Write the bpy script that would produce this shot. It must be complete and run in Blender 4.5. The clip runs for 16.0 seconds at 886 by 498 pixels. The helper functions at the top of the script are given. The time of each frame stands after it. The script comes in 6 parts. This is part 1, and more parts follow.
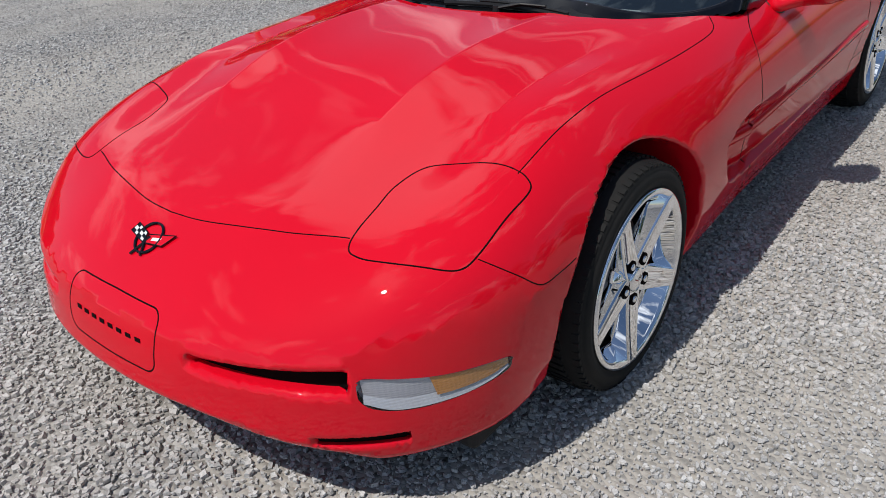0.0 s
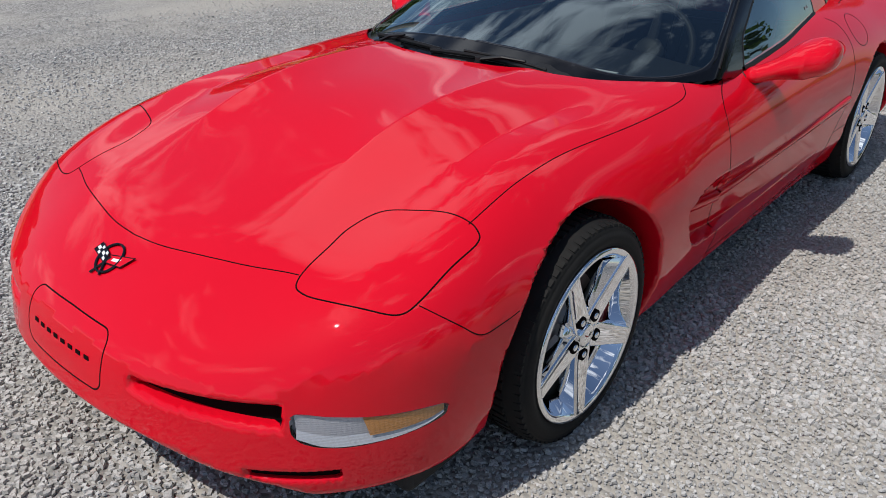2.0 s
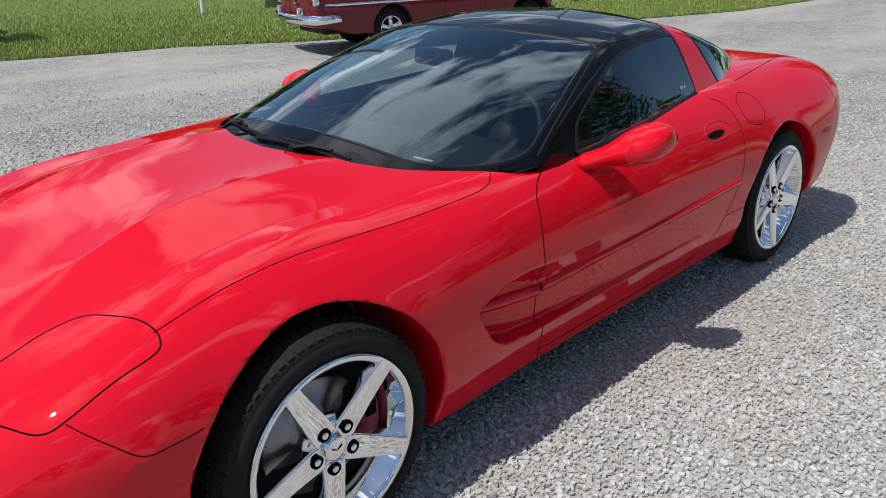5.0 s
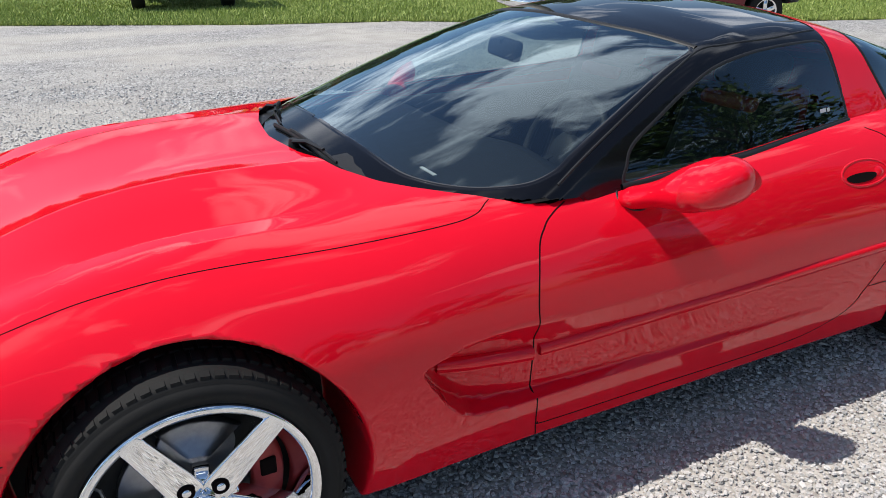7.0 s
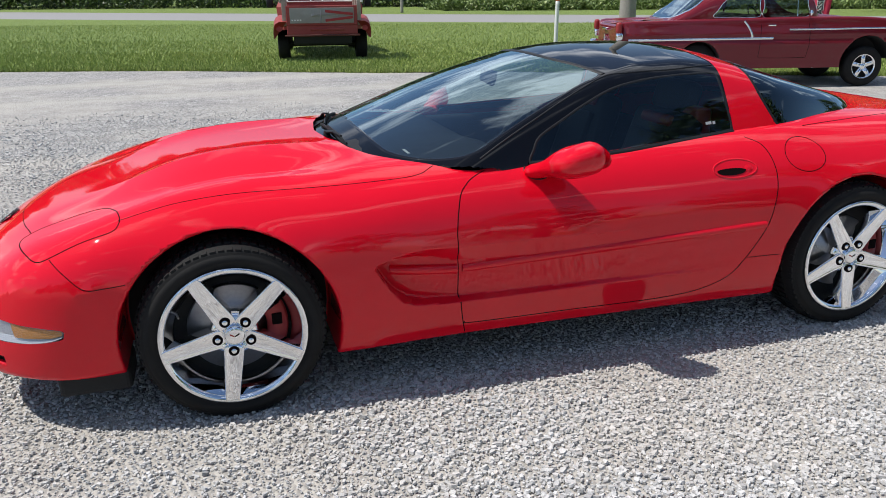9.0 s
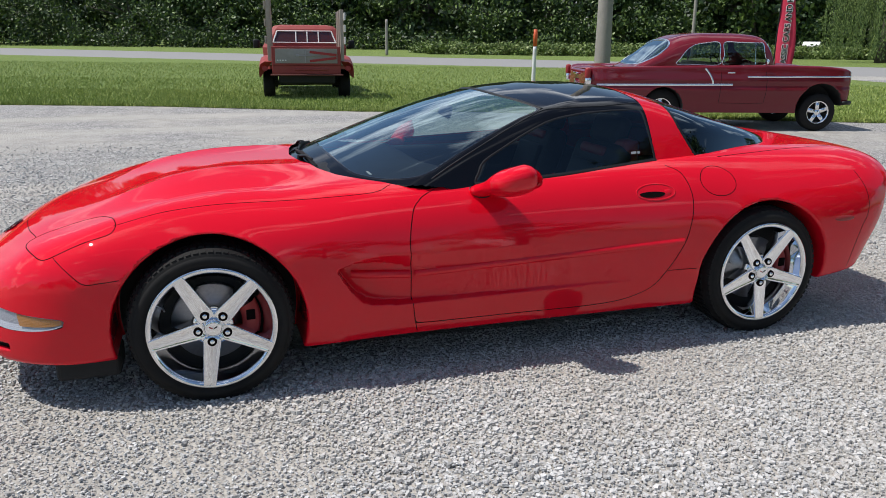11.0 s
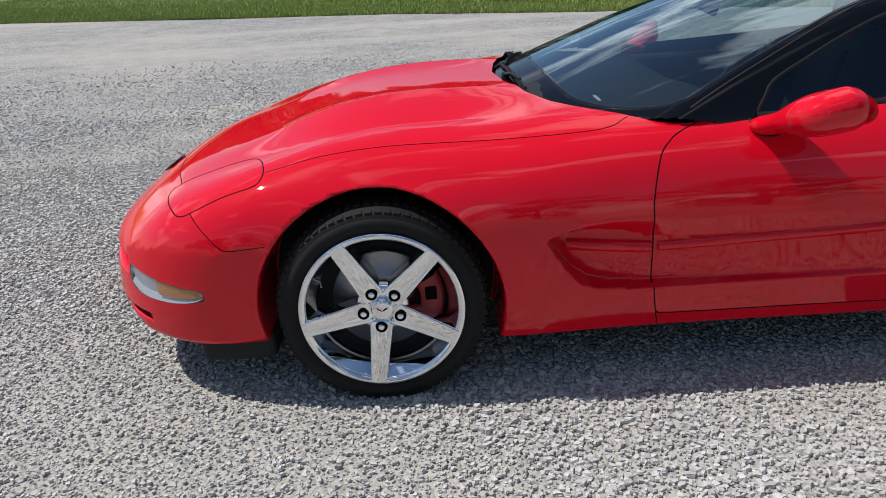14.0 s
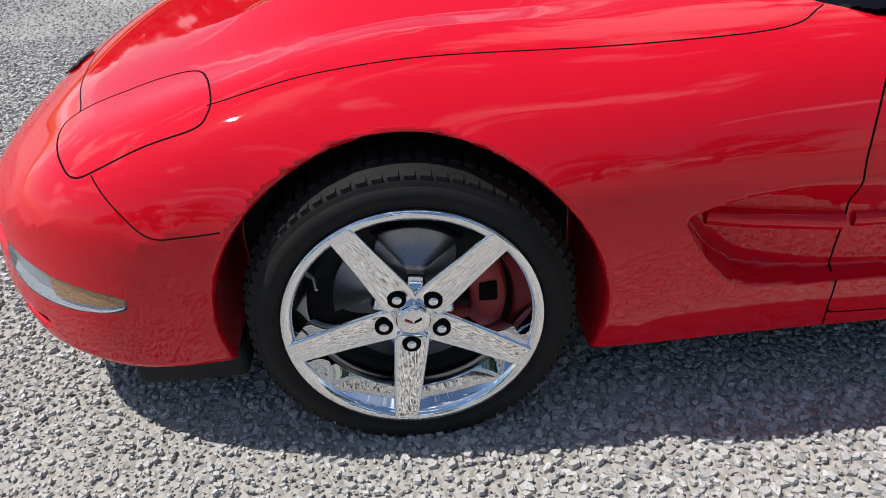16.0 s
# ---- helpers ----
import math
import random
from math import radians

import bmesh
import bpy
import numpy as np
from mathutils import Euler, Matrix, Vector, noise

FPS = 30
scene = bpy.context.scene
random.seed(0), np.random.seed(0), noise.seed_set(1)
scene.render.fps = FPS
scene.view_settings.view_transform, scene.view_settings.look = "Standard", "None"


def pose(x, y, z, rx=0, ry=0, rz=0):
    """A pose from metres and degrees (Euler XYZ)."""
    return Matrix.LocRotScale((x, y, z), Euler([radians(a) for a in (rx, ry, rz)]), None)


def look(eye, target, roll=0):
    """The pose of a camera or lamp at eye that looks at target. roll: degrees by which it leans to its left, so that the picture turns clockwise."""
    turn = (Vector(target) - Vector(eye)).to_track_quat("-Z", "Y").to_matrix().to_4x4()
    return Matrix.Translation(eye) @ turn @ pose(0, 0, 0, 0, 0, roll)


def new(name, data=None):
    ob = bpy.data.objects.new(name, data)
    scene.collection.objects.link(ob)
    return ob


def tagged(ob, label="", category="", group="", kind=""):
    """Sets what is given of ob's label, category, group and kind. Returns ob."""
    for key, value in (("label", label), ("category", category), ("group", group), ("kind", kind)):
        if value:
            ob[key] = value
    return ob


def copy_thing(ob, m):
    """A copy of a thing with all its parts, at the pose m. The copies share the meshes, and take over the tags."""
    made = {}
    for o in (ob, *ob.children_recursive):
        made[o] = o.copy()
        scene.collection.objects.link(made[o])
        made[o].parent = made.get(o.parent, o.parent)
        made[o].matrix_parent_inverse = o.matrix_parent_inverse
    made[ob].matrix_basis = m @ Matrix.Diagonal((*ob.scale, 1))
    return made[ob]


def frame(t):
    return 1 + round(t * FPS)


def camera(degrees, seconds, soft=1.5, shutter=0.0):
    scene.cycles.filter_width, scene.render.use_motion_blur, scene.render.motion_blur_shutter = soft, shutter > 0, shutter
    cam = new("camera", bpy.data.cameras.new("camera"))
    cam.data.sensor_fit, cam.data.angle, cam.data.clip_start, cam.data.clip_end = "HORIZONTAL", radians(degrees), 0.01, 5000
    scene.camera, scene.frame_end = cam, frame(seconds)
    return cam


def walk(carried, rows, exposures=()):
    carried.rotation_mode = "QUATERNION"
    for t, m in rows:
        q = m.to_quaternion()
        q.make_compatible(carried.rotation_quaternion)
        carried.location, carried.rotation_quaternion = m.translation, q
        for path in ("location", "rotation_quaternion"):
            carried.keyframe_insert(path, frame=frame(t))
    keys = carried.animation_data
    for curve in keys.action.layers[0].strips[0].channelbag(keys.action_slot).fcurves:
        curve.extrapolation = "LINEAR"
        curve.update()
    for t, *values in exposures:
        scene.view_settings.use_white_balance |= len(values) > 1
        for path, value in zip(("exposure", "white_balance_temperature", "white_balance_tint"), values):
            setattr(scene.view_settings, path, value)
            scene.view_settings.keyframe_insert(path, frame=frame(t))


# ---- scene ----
cam = camera(60.5, 16.0, soft=0.5)
PATH = [
    (0, (-1.64, -1.608, 1.427), (-0.338, -0.444, 0.452), -4.5),
    (0.5, (-1.657, -1.602, 1.431), (-0.362, -0.436, 0.449), -4.8),
    (1, (-1.649, -1.639, 1.45), (-0.339, -0.442, 0.527), -5.3),
    (1.5, (-1.631, -1.679, 1.461), (-0.329, -0.461, 0.555), -2.3),
    (2, (-1.571, -1.724, 1.467), (-0.245, -0.525, 0.57), -0.2),
    (2.5, (-1.492, -1.825, 1.497), (-0.098, -0.634, 0.697), -1.5),
    (3, (-1.41, -2.014, 1.51), (0.043, -0.811, 0.846), -2.1),
    (3.5, (-1.33, -2.161, 1.51), (0.124, -0.961, 0.843), -1.9),
    (3.7, (-1.296, -2.194, 1.518), (0.148, -0.987, 0.842), -2.1),
    (5.8, (-0.587, -2.196, 1.447), (0.638, -0.807, 0.693), -1.0),
    (6, (-0.51, -2.202, 1.439), (0.723, -0.814, 0.694), -0.9),
    (6.5, (-0.271, -2.117, 1.438), (0.905, -0.694, 0.668), 0.6),
    (7, (-0.087, -2.208, 1.441), (0.718, -0.547, 0.672), -0.3),
    (7.5, (0.032, -2.419, 1.443), (0.567, -0.645, 0.69), 0.2),
    (8, (0.006, -2.721, 1.474), (0.535, -0.93, 0.759), -0.4),
    (8.5, (0.027, -3.038, 1.451), (0.565, -1.229, 0.791), -0.4),
    (8.7, (0.071, -3.194, 1.456), (0.575, -1.372, 0.802), -0.6),
    (10.8, (0.053, -3.848, 1.433), (0.61, -2.002, 0.904), 0.4),
    (11, (0.067, -3.857, 1.456), (0.625, -2.013, 0.917), 0.5),
    (11.5, (0.088, -3.853, 1.451), (0.645, -2.009, 0.911), 0.3),
    (12, (0.077, -3.779, 1.431), (0.611, -1.946, 0.835), 0.2),
    (12.5, (0.059, -3.544, 1.415), (0.568, -1.735, 0.73), -0.1),
    (13, (0.064, -3.357, 1.416), (0.522, -1.536, 0.728), -0.9),
    (13.5, (0.165, -3.157, 1.375), (0.382, -1.295, 0.678), -2.6),
    (14, (0.24, -2.94, 1.362), (0.214, -1.088, 0.606), -3.4),
    (14.5, (0.151, -2.655, 1.332), (0.086, -0.834, 0.545), -3.74),
    (15, (0.067, -2.472, 1.285), (0.033, -0.684, 0.389), -3.8),
    (15.5, (0.049, -2.254, 1.236), (0.034, -0.54, 0.206), -3.4),
    (16, (0.046, -2.013, 1.236), (0.089, -0.334, 0.151), -2.9),
]
walk(cam, [(t, look(eye, target, roll)) for t, eye, target, roll in PATH],
     exposures=[(0.0, -0.18), (3.5, -0.16), (6.0, 0.15), (6.5, 0.18), (7.0, 0.43), (7.5, 0.47), (8.5, 0.38), (11.0, 0.20), (12.5, 0.14), (14.0, 0.06), (16.0, 0.18)])

# ---- world, sun, exposure ----
SUN_TO = Vector((-0.56, 0.10, 1.0)).normalized()
world = bpy.data.worlds.new("sky")
scene.world = world
world.use_nodes = True
wn, wl = world.node_tree.nodes, world.node_tree.links
wn.clear()
w_out = wn.new("ShaderNodeOutputWorld")
w_bg = wn.new("ShaderNodeBackground")
w_sky = wn.new("ShaderNodeTexSky")
w_sky.sky_type = "NISHITA"
w_sky.sun_disc = False
w_sky.dust_density, w_sky.ozone_density = 0.4, 3.0
w_sky.sun_elevation = math.asin(SUN_TO.z)
w_sky.sun_rotation = math.atan2(SUN_TO.x, SUN_TO.y)
w_co = wn.new("ShaderNodeTexCoord")
w_map = wn.new("ShaderNodeMapping")
w_map.inputs["Scale"].default_value = (1.0, 1.0, 2.6)
w_map.inputs["Rotation"].default_value = (0.0, 0.0, 0.9)
w_noise = wn.new("ShaderNodeTexNoise")
w_noise.inputs["Scale"].default_value = 2.5
w_noise.inputs["Detail"].default_value = 9.0
w_noise.inputs["Roughness"].default_value = 0.60
w_noise.inputs["Distortion"].default_value = 0.35
w_ramp = wn.new("ShaderNodeValToRGB")
w_ramp.color_ramp.elements[0].position = 0.555
w_ramp.color_ramp.elements[1].position = 0.665
w_mix = wn.new("ShaderNodeMix")
w_mix.data_type = "RGBA"
w_mix.inputs["B"].default_value = (11.6, 12.3, 13.6, 1)
wl.new(w_co.outputs["Generated"], w_map.inputs["Vector"])
wl.new(w_map.outputs["Vector"], w_noise.inputs["Vector"])
# the cloud bank thickens towards the wood
w_dot = wn.new("ShaderNodeVectorMath")
w_dot.operation = "DOT_PRODUCT"
w_dot.inputs[1].default_value = (0.10, 0.60, 0.79)
w_pow = wn.new("ShaderNodeMath")
w_pow.operation, w_pow.use_clamp = "POWER", True
w_pow.inputs[1].default_value = 4.0
w_add = wn.new("ShaderNodeMath")
w_add.operation = "MULTIPLY_ADD"
w_add.inputs[1].default_value = 0.078
wl.new(w_co.outputs["Generated"], w_dot.inputs[0])
wl.new(w_dot.outputs["Value"], w_pow.inputs[0])
wl.new(w_pow.outputs["Value"], w_add.inputs[0])
wl.new(w_noise.outputs["Fac"], w_add.inputs[2])
wl.new(w_add.outputs["Value"], w_ramp.inputs["Fac"])
wl.new(w_ramp.outputs["Color"], w_mix.inputs["Factor"])
wl.new(w_sky.outputs["Color"], w_mix.inputs["A"])
wl.new(w_mix.outputs["Result"], w_bg.inputs["Color"])
w_bg.inputs["Strength"].default_value = 0.094
wl.new(w_bg.outputs["Background"], w_out.inputs["Surface"])

sun = new("sun", bpy.data.lights.new("sun", "SUN"))
sun.data.energy, sun.data.angle, sun.data.color = 4.05, radians(0.55), (1.0, 0.965, 0.92)
sun.matrix_world = look(SUN_TO * 60, (0, 0, 0))
scene.view_settings.exposure = 0.0


# ---- materials ----
class Mat:
    """Small node builder round one Principled BSDF."""

    def __init__(self, name, color=(0.5, 0.5, 0.5), rough=0.5, metal=0.0, **extra):
        self.m = bpy.data.materials.new(name)
        self.m.use_nodes = True
        self.t = self.m.node_tree
        self.b = self.t.nodes["Principled BSDF"]
        self.b.inputs["Base Color"].default_value = (*color, 1)
        self.b.inputs["Roughness"].default_value = rough
        self.b.inputs["Metallic"].default_value = metal
        for key, value in extra.items():
            self.b.inputs[key.replace("_", " ")].default_value = value
        self.co = None

    def node(self, kind, **inputs):
        n = self.t.nodes.new(kind)
        for key, value in inputs.items():
            n.inputs[key.replace("_", " ")].default_value = value
        return n

    def link(self, a, b):
        self.t.links.new(a, b)

    def coords(self):
        if self.co is None:
            self.co = self.node("ShaderNodeTexCoord")
        return self.co.outputs["Object"]

    def noise(self, scale, detail=4.0, rough=0.55, stretch=None):
        n = self.node("ShaderNodeTexNoise", Scale=scale, Detail=detail, Roughness=rough)
        src = self.coords()
        if stretch:
            mp = self.node("ShaderNodeMapping", Scale=stretch)
            self.link(src, mp.inputs["Vector"])
            src = mp.outputs["Vector"]
        self.link(src, n.inputs["Vector"])
        return n.outputs["Fac"]

    def ramp(self, fac, stops):
        r = self.node("ShaderNodeValToRGB")
        e = r.color_ramp.elements
        while len(e) < len(stops):
            e.new(0.5)
        for el, (p, c) in zip(e, stops):
            el.position = p
            el.color = (*c, 1) if len(c) == 3 else c
        self.link(fac, r.inputs["Fac"])
        return r.outputs["Color"]

    def mix(self, fac, a, b, blend="MIX"):
        n = self.t.nodes.new("ShaderNodeMix")
        n.data_type, n.blend_type = "RGBA", blend
        for sock, v in ((n.inputs["Factor"], fac), (n.inputs["A"], a), (n.inputs["B"], b)):
            if hasattr(v, "links") or hasattr(v, "is_linked"):
                self.link(v, sock)
            elif isinstance(v, (int, float)):
                sock.default_value = v
            else:
                sock.default_value = (*v, 1)
        return n.outputs["Result"]

    def bump(self, height, strength=0.3, distance=0.01):
        n = self.node("ShaderNodeBump", Strength=strength, Distance=distance)
        self.link(height, n.inputs["Height"])
        self.link(n.outputs["Normal"], self.b.inputs["Normal"])
        return n

    def to(self, sock, name):
        self.link(sock, self.b.inputs[name])
        return self


def grained(name, dark, light, rough, scale, metal=0.0, bump=0.15, dist=0.004, stains=None, **extra):
    """A plain surface with grain at two scales and a little relief."""
    k = Mat(name, light, rough, metal, **extra)
    fine, broad = k.noise(scale, 6), k.noise(scale * 0.13, 3)
    col = k.mix(fine, dark, light)
    col = k.mix(k.ramp(broad, [(0.35, (0, 0, 0)), (0.7, (1, 1, 1))]), col, stains or tuple(c * 0.86 for c in light))
    k.to(col, "Base Color")
    r = k.node("ShaderNodeMapRange")
    r.inputs["To Min"].default_value, r.inputs["To Max"].default_value = rough * 0.85, min(1, rough * 1.15)
    k.link(broad, r.inputs["Value"])
    k.to(r.outputs["Result"], "Roughness")
    if bump:
        k.bump(fine, bump, dist)
    return k.m


def paint(name, color, coat=1.0, rough=0.35):
    """Car paint: pigment under a clear coat, with a faint orange peel."""
    k = Mat(name, color, rough, 0.0, Coat_Weight=coat, Coat_Roughness=0.015)
    k.b.inputs["Specular IOR Level"].default_value = 0.0
    tone = k.noise(2.3, 3)
    k.to(k.mix(tone, tuple(c * 0.93 for c in color), tuple(min(1, c * 1.05) for c in color)), "Base Color")
    peel = k.noise(260, 1)
    n = k.node("ShaderNodeBump", Strength=0.012, Distance=0.001)
    k.link(peel, n.inputs["Height"])
    k.link(n.outputs["Normal"], k.b.inputs["Coat Normal"])
    return k.m


def glazing(name, tint, face_on=0.06):
    """Thin tinted glass: see-through, with a mirror gloss that grows towards grazing angles on either side."""
    m = bpy.data.materials.new(name)
    m.use_nodes = True
    t = m.node_tree
    t.nodes.clear()
    out, mix = t.nodes.new("ShaderNodeOutputMaterial"), t.nodes.new("ShaderNodeMixShader")
    clear, gloss, lay = t.nodes.new("ShaderNodeBsdfTransparent"), t.nodes.new("ShaderNodeBsdfGlossy"), t.nodes.new("ShaderNodeLayerWeight")
    rise, gain = t.nodes.new("ShaderNodeMath"), t.nodes.new("ShaderNodeMath")
    clear.inputs["Color"].default_value = (*tint, 1)
    gloss.inputs["Roughness"].default_value = 0.0
    gloss.inputs["Color"].default_value = (0.78, 0.93, 1.0, 1)
    lay.inputs["Blend"].default_value = 0.5
    rise.operation, gain.operation = "POWER", "MULTIPLY_ADD"
    rise.inputs[1].default_value = 3.0
    gain.inputs[1].default_value, gain.inputs[2].default_value = 1 - face_on, face_on
    t.links.new(lay.outputs["Facing"], rise.inputs[0])
    t.links.new(rise.outputs["Value"], gain.inputs[0])
    t.links.new(gain.outputs["Value"], mix.inputs["Fac"])
    t.links.new(clear.outputs["BSDF"], mix.inputs[1])
    t.links.new(gloss.outputs["BSDF"], mix.inputs[2])
    t.links.new(mix.outputs["Shader"], out.inputs["Surface"])
    return m


RED = paint("torch_red_paint", (0.67, 0.0035, 0.0165), 0.84)
MAROON = paint("maroon_paint", (0.155, 0.012, 0.020), 0.9, 0.4)
BLACK_PAINT = paint("black_roof_paint", (0.006, 0.006, 0.008))
GAP = Mat("panel_gap_shadow", (0.004, 0.002, 0.002), 0.9, Specular_IOR_Level=0.1).m
TRIM = grained("black_trim", (0.006, 0.006, 0.007), (0.014, 0.014, 0.015), 0.5, 140, Specular_IOR_Level=0.3)
PILLAR = grained("satin_black_pillar", (0.002, 0.002, 0.003), (0.004, 0.004, 0.005), 0.09, 90, bump=0.0, Specular_IOR_Level=0.35)
LINER = grained("wheel_liner_plastic", (0.008, 0.008, 0.008), (0.02, 0.02, 0.02), 0.8, 60)
CHROME = Mat("chrome", (0.84, 0.855, 0.875), 0.018, 1.0).m
STEEL = grained("brake_steel", (0.25, 0.25, 0.26), (0.42, 0.42, 0.43), 0.35, 90, 1.0, 0.05)
CALIPER = grained("caliper_red", (0.22, 0.012, 0.012), (0.32, 0.02, 0.02), 0.45, 60)
WINDSHIELD = glazing("windshield_glass", (0.60, 0.73, 0.71), 0.09)
SIDE_GLASS = glazing("side_glass", (0.62, 0.70, 0.69), 0.05)
DARK_GLASS = glazing("hatch_glass", (0.02, 0.024, 0.03), 0.07)
CLEAR = glazing("clear_lens", (0.94, 0.95, 0.97), 0.04)


# ---- car body field ----
def hermite(xs, ys):
    """Smooth monotone interpolation through a few stations."""
    xs, ys = np.asarray(xs, float), np.asarray(ys, float)
    h, d = np.diff(xs), np.diff(ys) / np.diff(xs)
    m = np.zeros_like(ys)
    for i in range(1, len(xs) - 1):
        if d[i - 1] * d[i] > 0:
            w1, w2 = 2 * h[i] + h[i - 1], h[i] + 2 * h[i - 1]
            m[i] = (w1 + w2) / (w1 / d[i - 1] + w2 / d[i])
    m[0], m[-1] = d[0], d[-1]

    def value(x):
        x = np.clip(x, xs[0], xs[-1])
        i = np.clip(np.searchsorted(xs, x) - 1, 0, len(h) - 1)
        t = (x - xs[i]) / h[i]
        return ((1 + 2 * t) * (1 - t) ** 2 * ys[i] + t * (1 - t) ** 2 * h[i] * m[i]
                + t * t * (3 - 2 * t) * ys[i + 1] + t * t * (t - 1) * h[i] * m[i + 1])
    return value


def smax(a, b, k):
    h = np.maximum(k - np.abs(a - b), 0) / k
    return np.maximum(a, b) + h * h * k * 0.25


def step(a, b, x):
    t = np.clip((x - a) / (b - a), 0, 1)
    return t * t * (3 - 2 * t)


def hump(x, c, w):
    return np.exp(-((x - c) / w) ** 2)


# heights along the car: spine, bonnet edge line, and the sill
spine = hermite([-1.10, -1.0, -0.89, -0.79, -0.55, -0.3, -0.1, 0.15, 0.5, 0.9, 2.0, 2.6, 3.0, 3.3, 3.5, 3.7],
                [0.47, 0.53, 0.612, 0.648, 0.72, 0.79, 0.832, 0.858, 0.868, 0.87, 0.90, 0.91, 0.905, 0.897, 0.88, 0.86])
edge = hermite([-1.10, -0.95, -0.72, -0.55, -0.35, -0.12, 0.12, 0.42, 0.78, 1.2, 2.1, 2.6, 3.0, 3.3, 3.5, 3.7],
               [0.44, 0.52, 0.632, 0.678, 0.733, 0.785, 0.805, 0.812, 0.83, 0.845, 0.89, 0.912, 0.90, 0.888, 0.875, 0.85])
ridge = hermite([-0.9, -0.55, -0.2, 0.15, 0.5, 0.7], [0.0, 0.006, 0.022, 0.022, 0.012, 0.0])
valley = hermite([-0.75, -0.4, -0.1, 0.25, 0.42, 0.56, 0.75], [0.0, 0.008, 0.021, 0.022, 0.014, 0.002, 0.0])
width = hermite([-0.30, 0.0, 0.4, 0.8, 1.5, 2.2, 2.65, 2.9], [0.876, 0.898, 0.888, 0.88, 0.886, 0.902, 0.918, 0.916])
tuck = hermite([0.10, 0.17, 0.25, 0.31, 0.40, 0.52, 0.62, 0.72, 0.80, 0.88, 1.0], [0.094, 0.067, 0.041, 0.022, 0.011, 0.0, 0.010, 0.042, 0.085, 0.14, 0.24])
nose_in = hermite([0.10, 0.165, 0.22, 0.29, 0.34, 0.40, 0.47, 0.56, 0.66, 0.9], [0.11, 0.066, 0.046, 0.040, 0.048, 0.058, 0.078, 0.128, 0.212, 0.45])
tail_in = hermite([0.10, 0.25, 0.45, 0.65, 0.80, 0.90, 1.0], [0.26, 0.20, 0.12, 0.04, 0.0, 0.02, 0.08])
sill = hermite([-1.1, -1.0, -0.92, -0.85, -0.78, -0.45, 0.4, 0.9, 2.2, 2.95, 3.3, 3.6], [0.290, 0.280, 0.238, 0.212, 0.180, 0.185, 0.160, 0.165, 0.160, 0.235, 0.275, 0.30])
soft = hermite([-1.1, -0.7, -0.3, 0.1, 0.8, 1.5, 2.1, 2.7, 3.2, 3.6], [0.13, 0.13, 0.17, 0.19, 0.12, 0.09, 0.12, 0.22, 0.16, 0.12])
cove = hermite([0.52, 0.58, 0.70, 0.87, 1.2, 1.9], [0.098, 0.090, 0.062, 0.038, 0.024, 0.003])
cove_top = hermite([0.5, 0.56, 0.62, 0.72, 0.8, 2.0], [0.510, 0.532, 0.548, 0.567, 0.572, 0.560])
cove_low = hermite([0.5, 0.535, 0.56, 0.616, 0.685, 0.86, 2.0], [0.53, 0.49, 0.450, 0.377, 0.340, 0.330, 0.335])
cove_edge = hermite([0.5, 0.58, 0.72, 0.9, 2.0], [0.020, 0.024, 0.05, 0.09, 0.12])
FRONT_HUB, REAR_HUB = (-0.005, 0.308), (2.681, 0.315)
ARCHES = ((0.014, 0.304, 0.385), (2.640, 0.316, 0.370))


def arch_distance(x, z, arch):
    cx, cz, cr = arch
    return np.hypot(x - cx, np.minimum(z - cz, 0) * 0.80 + np.maximum(z - cz, 0)) - cr


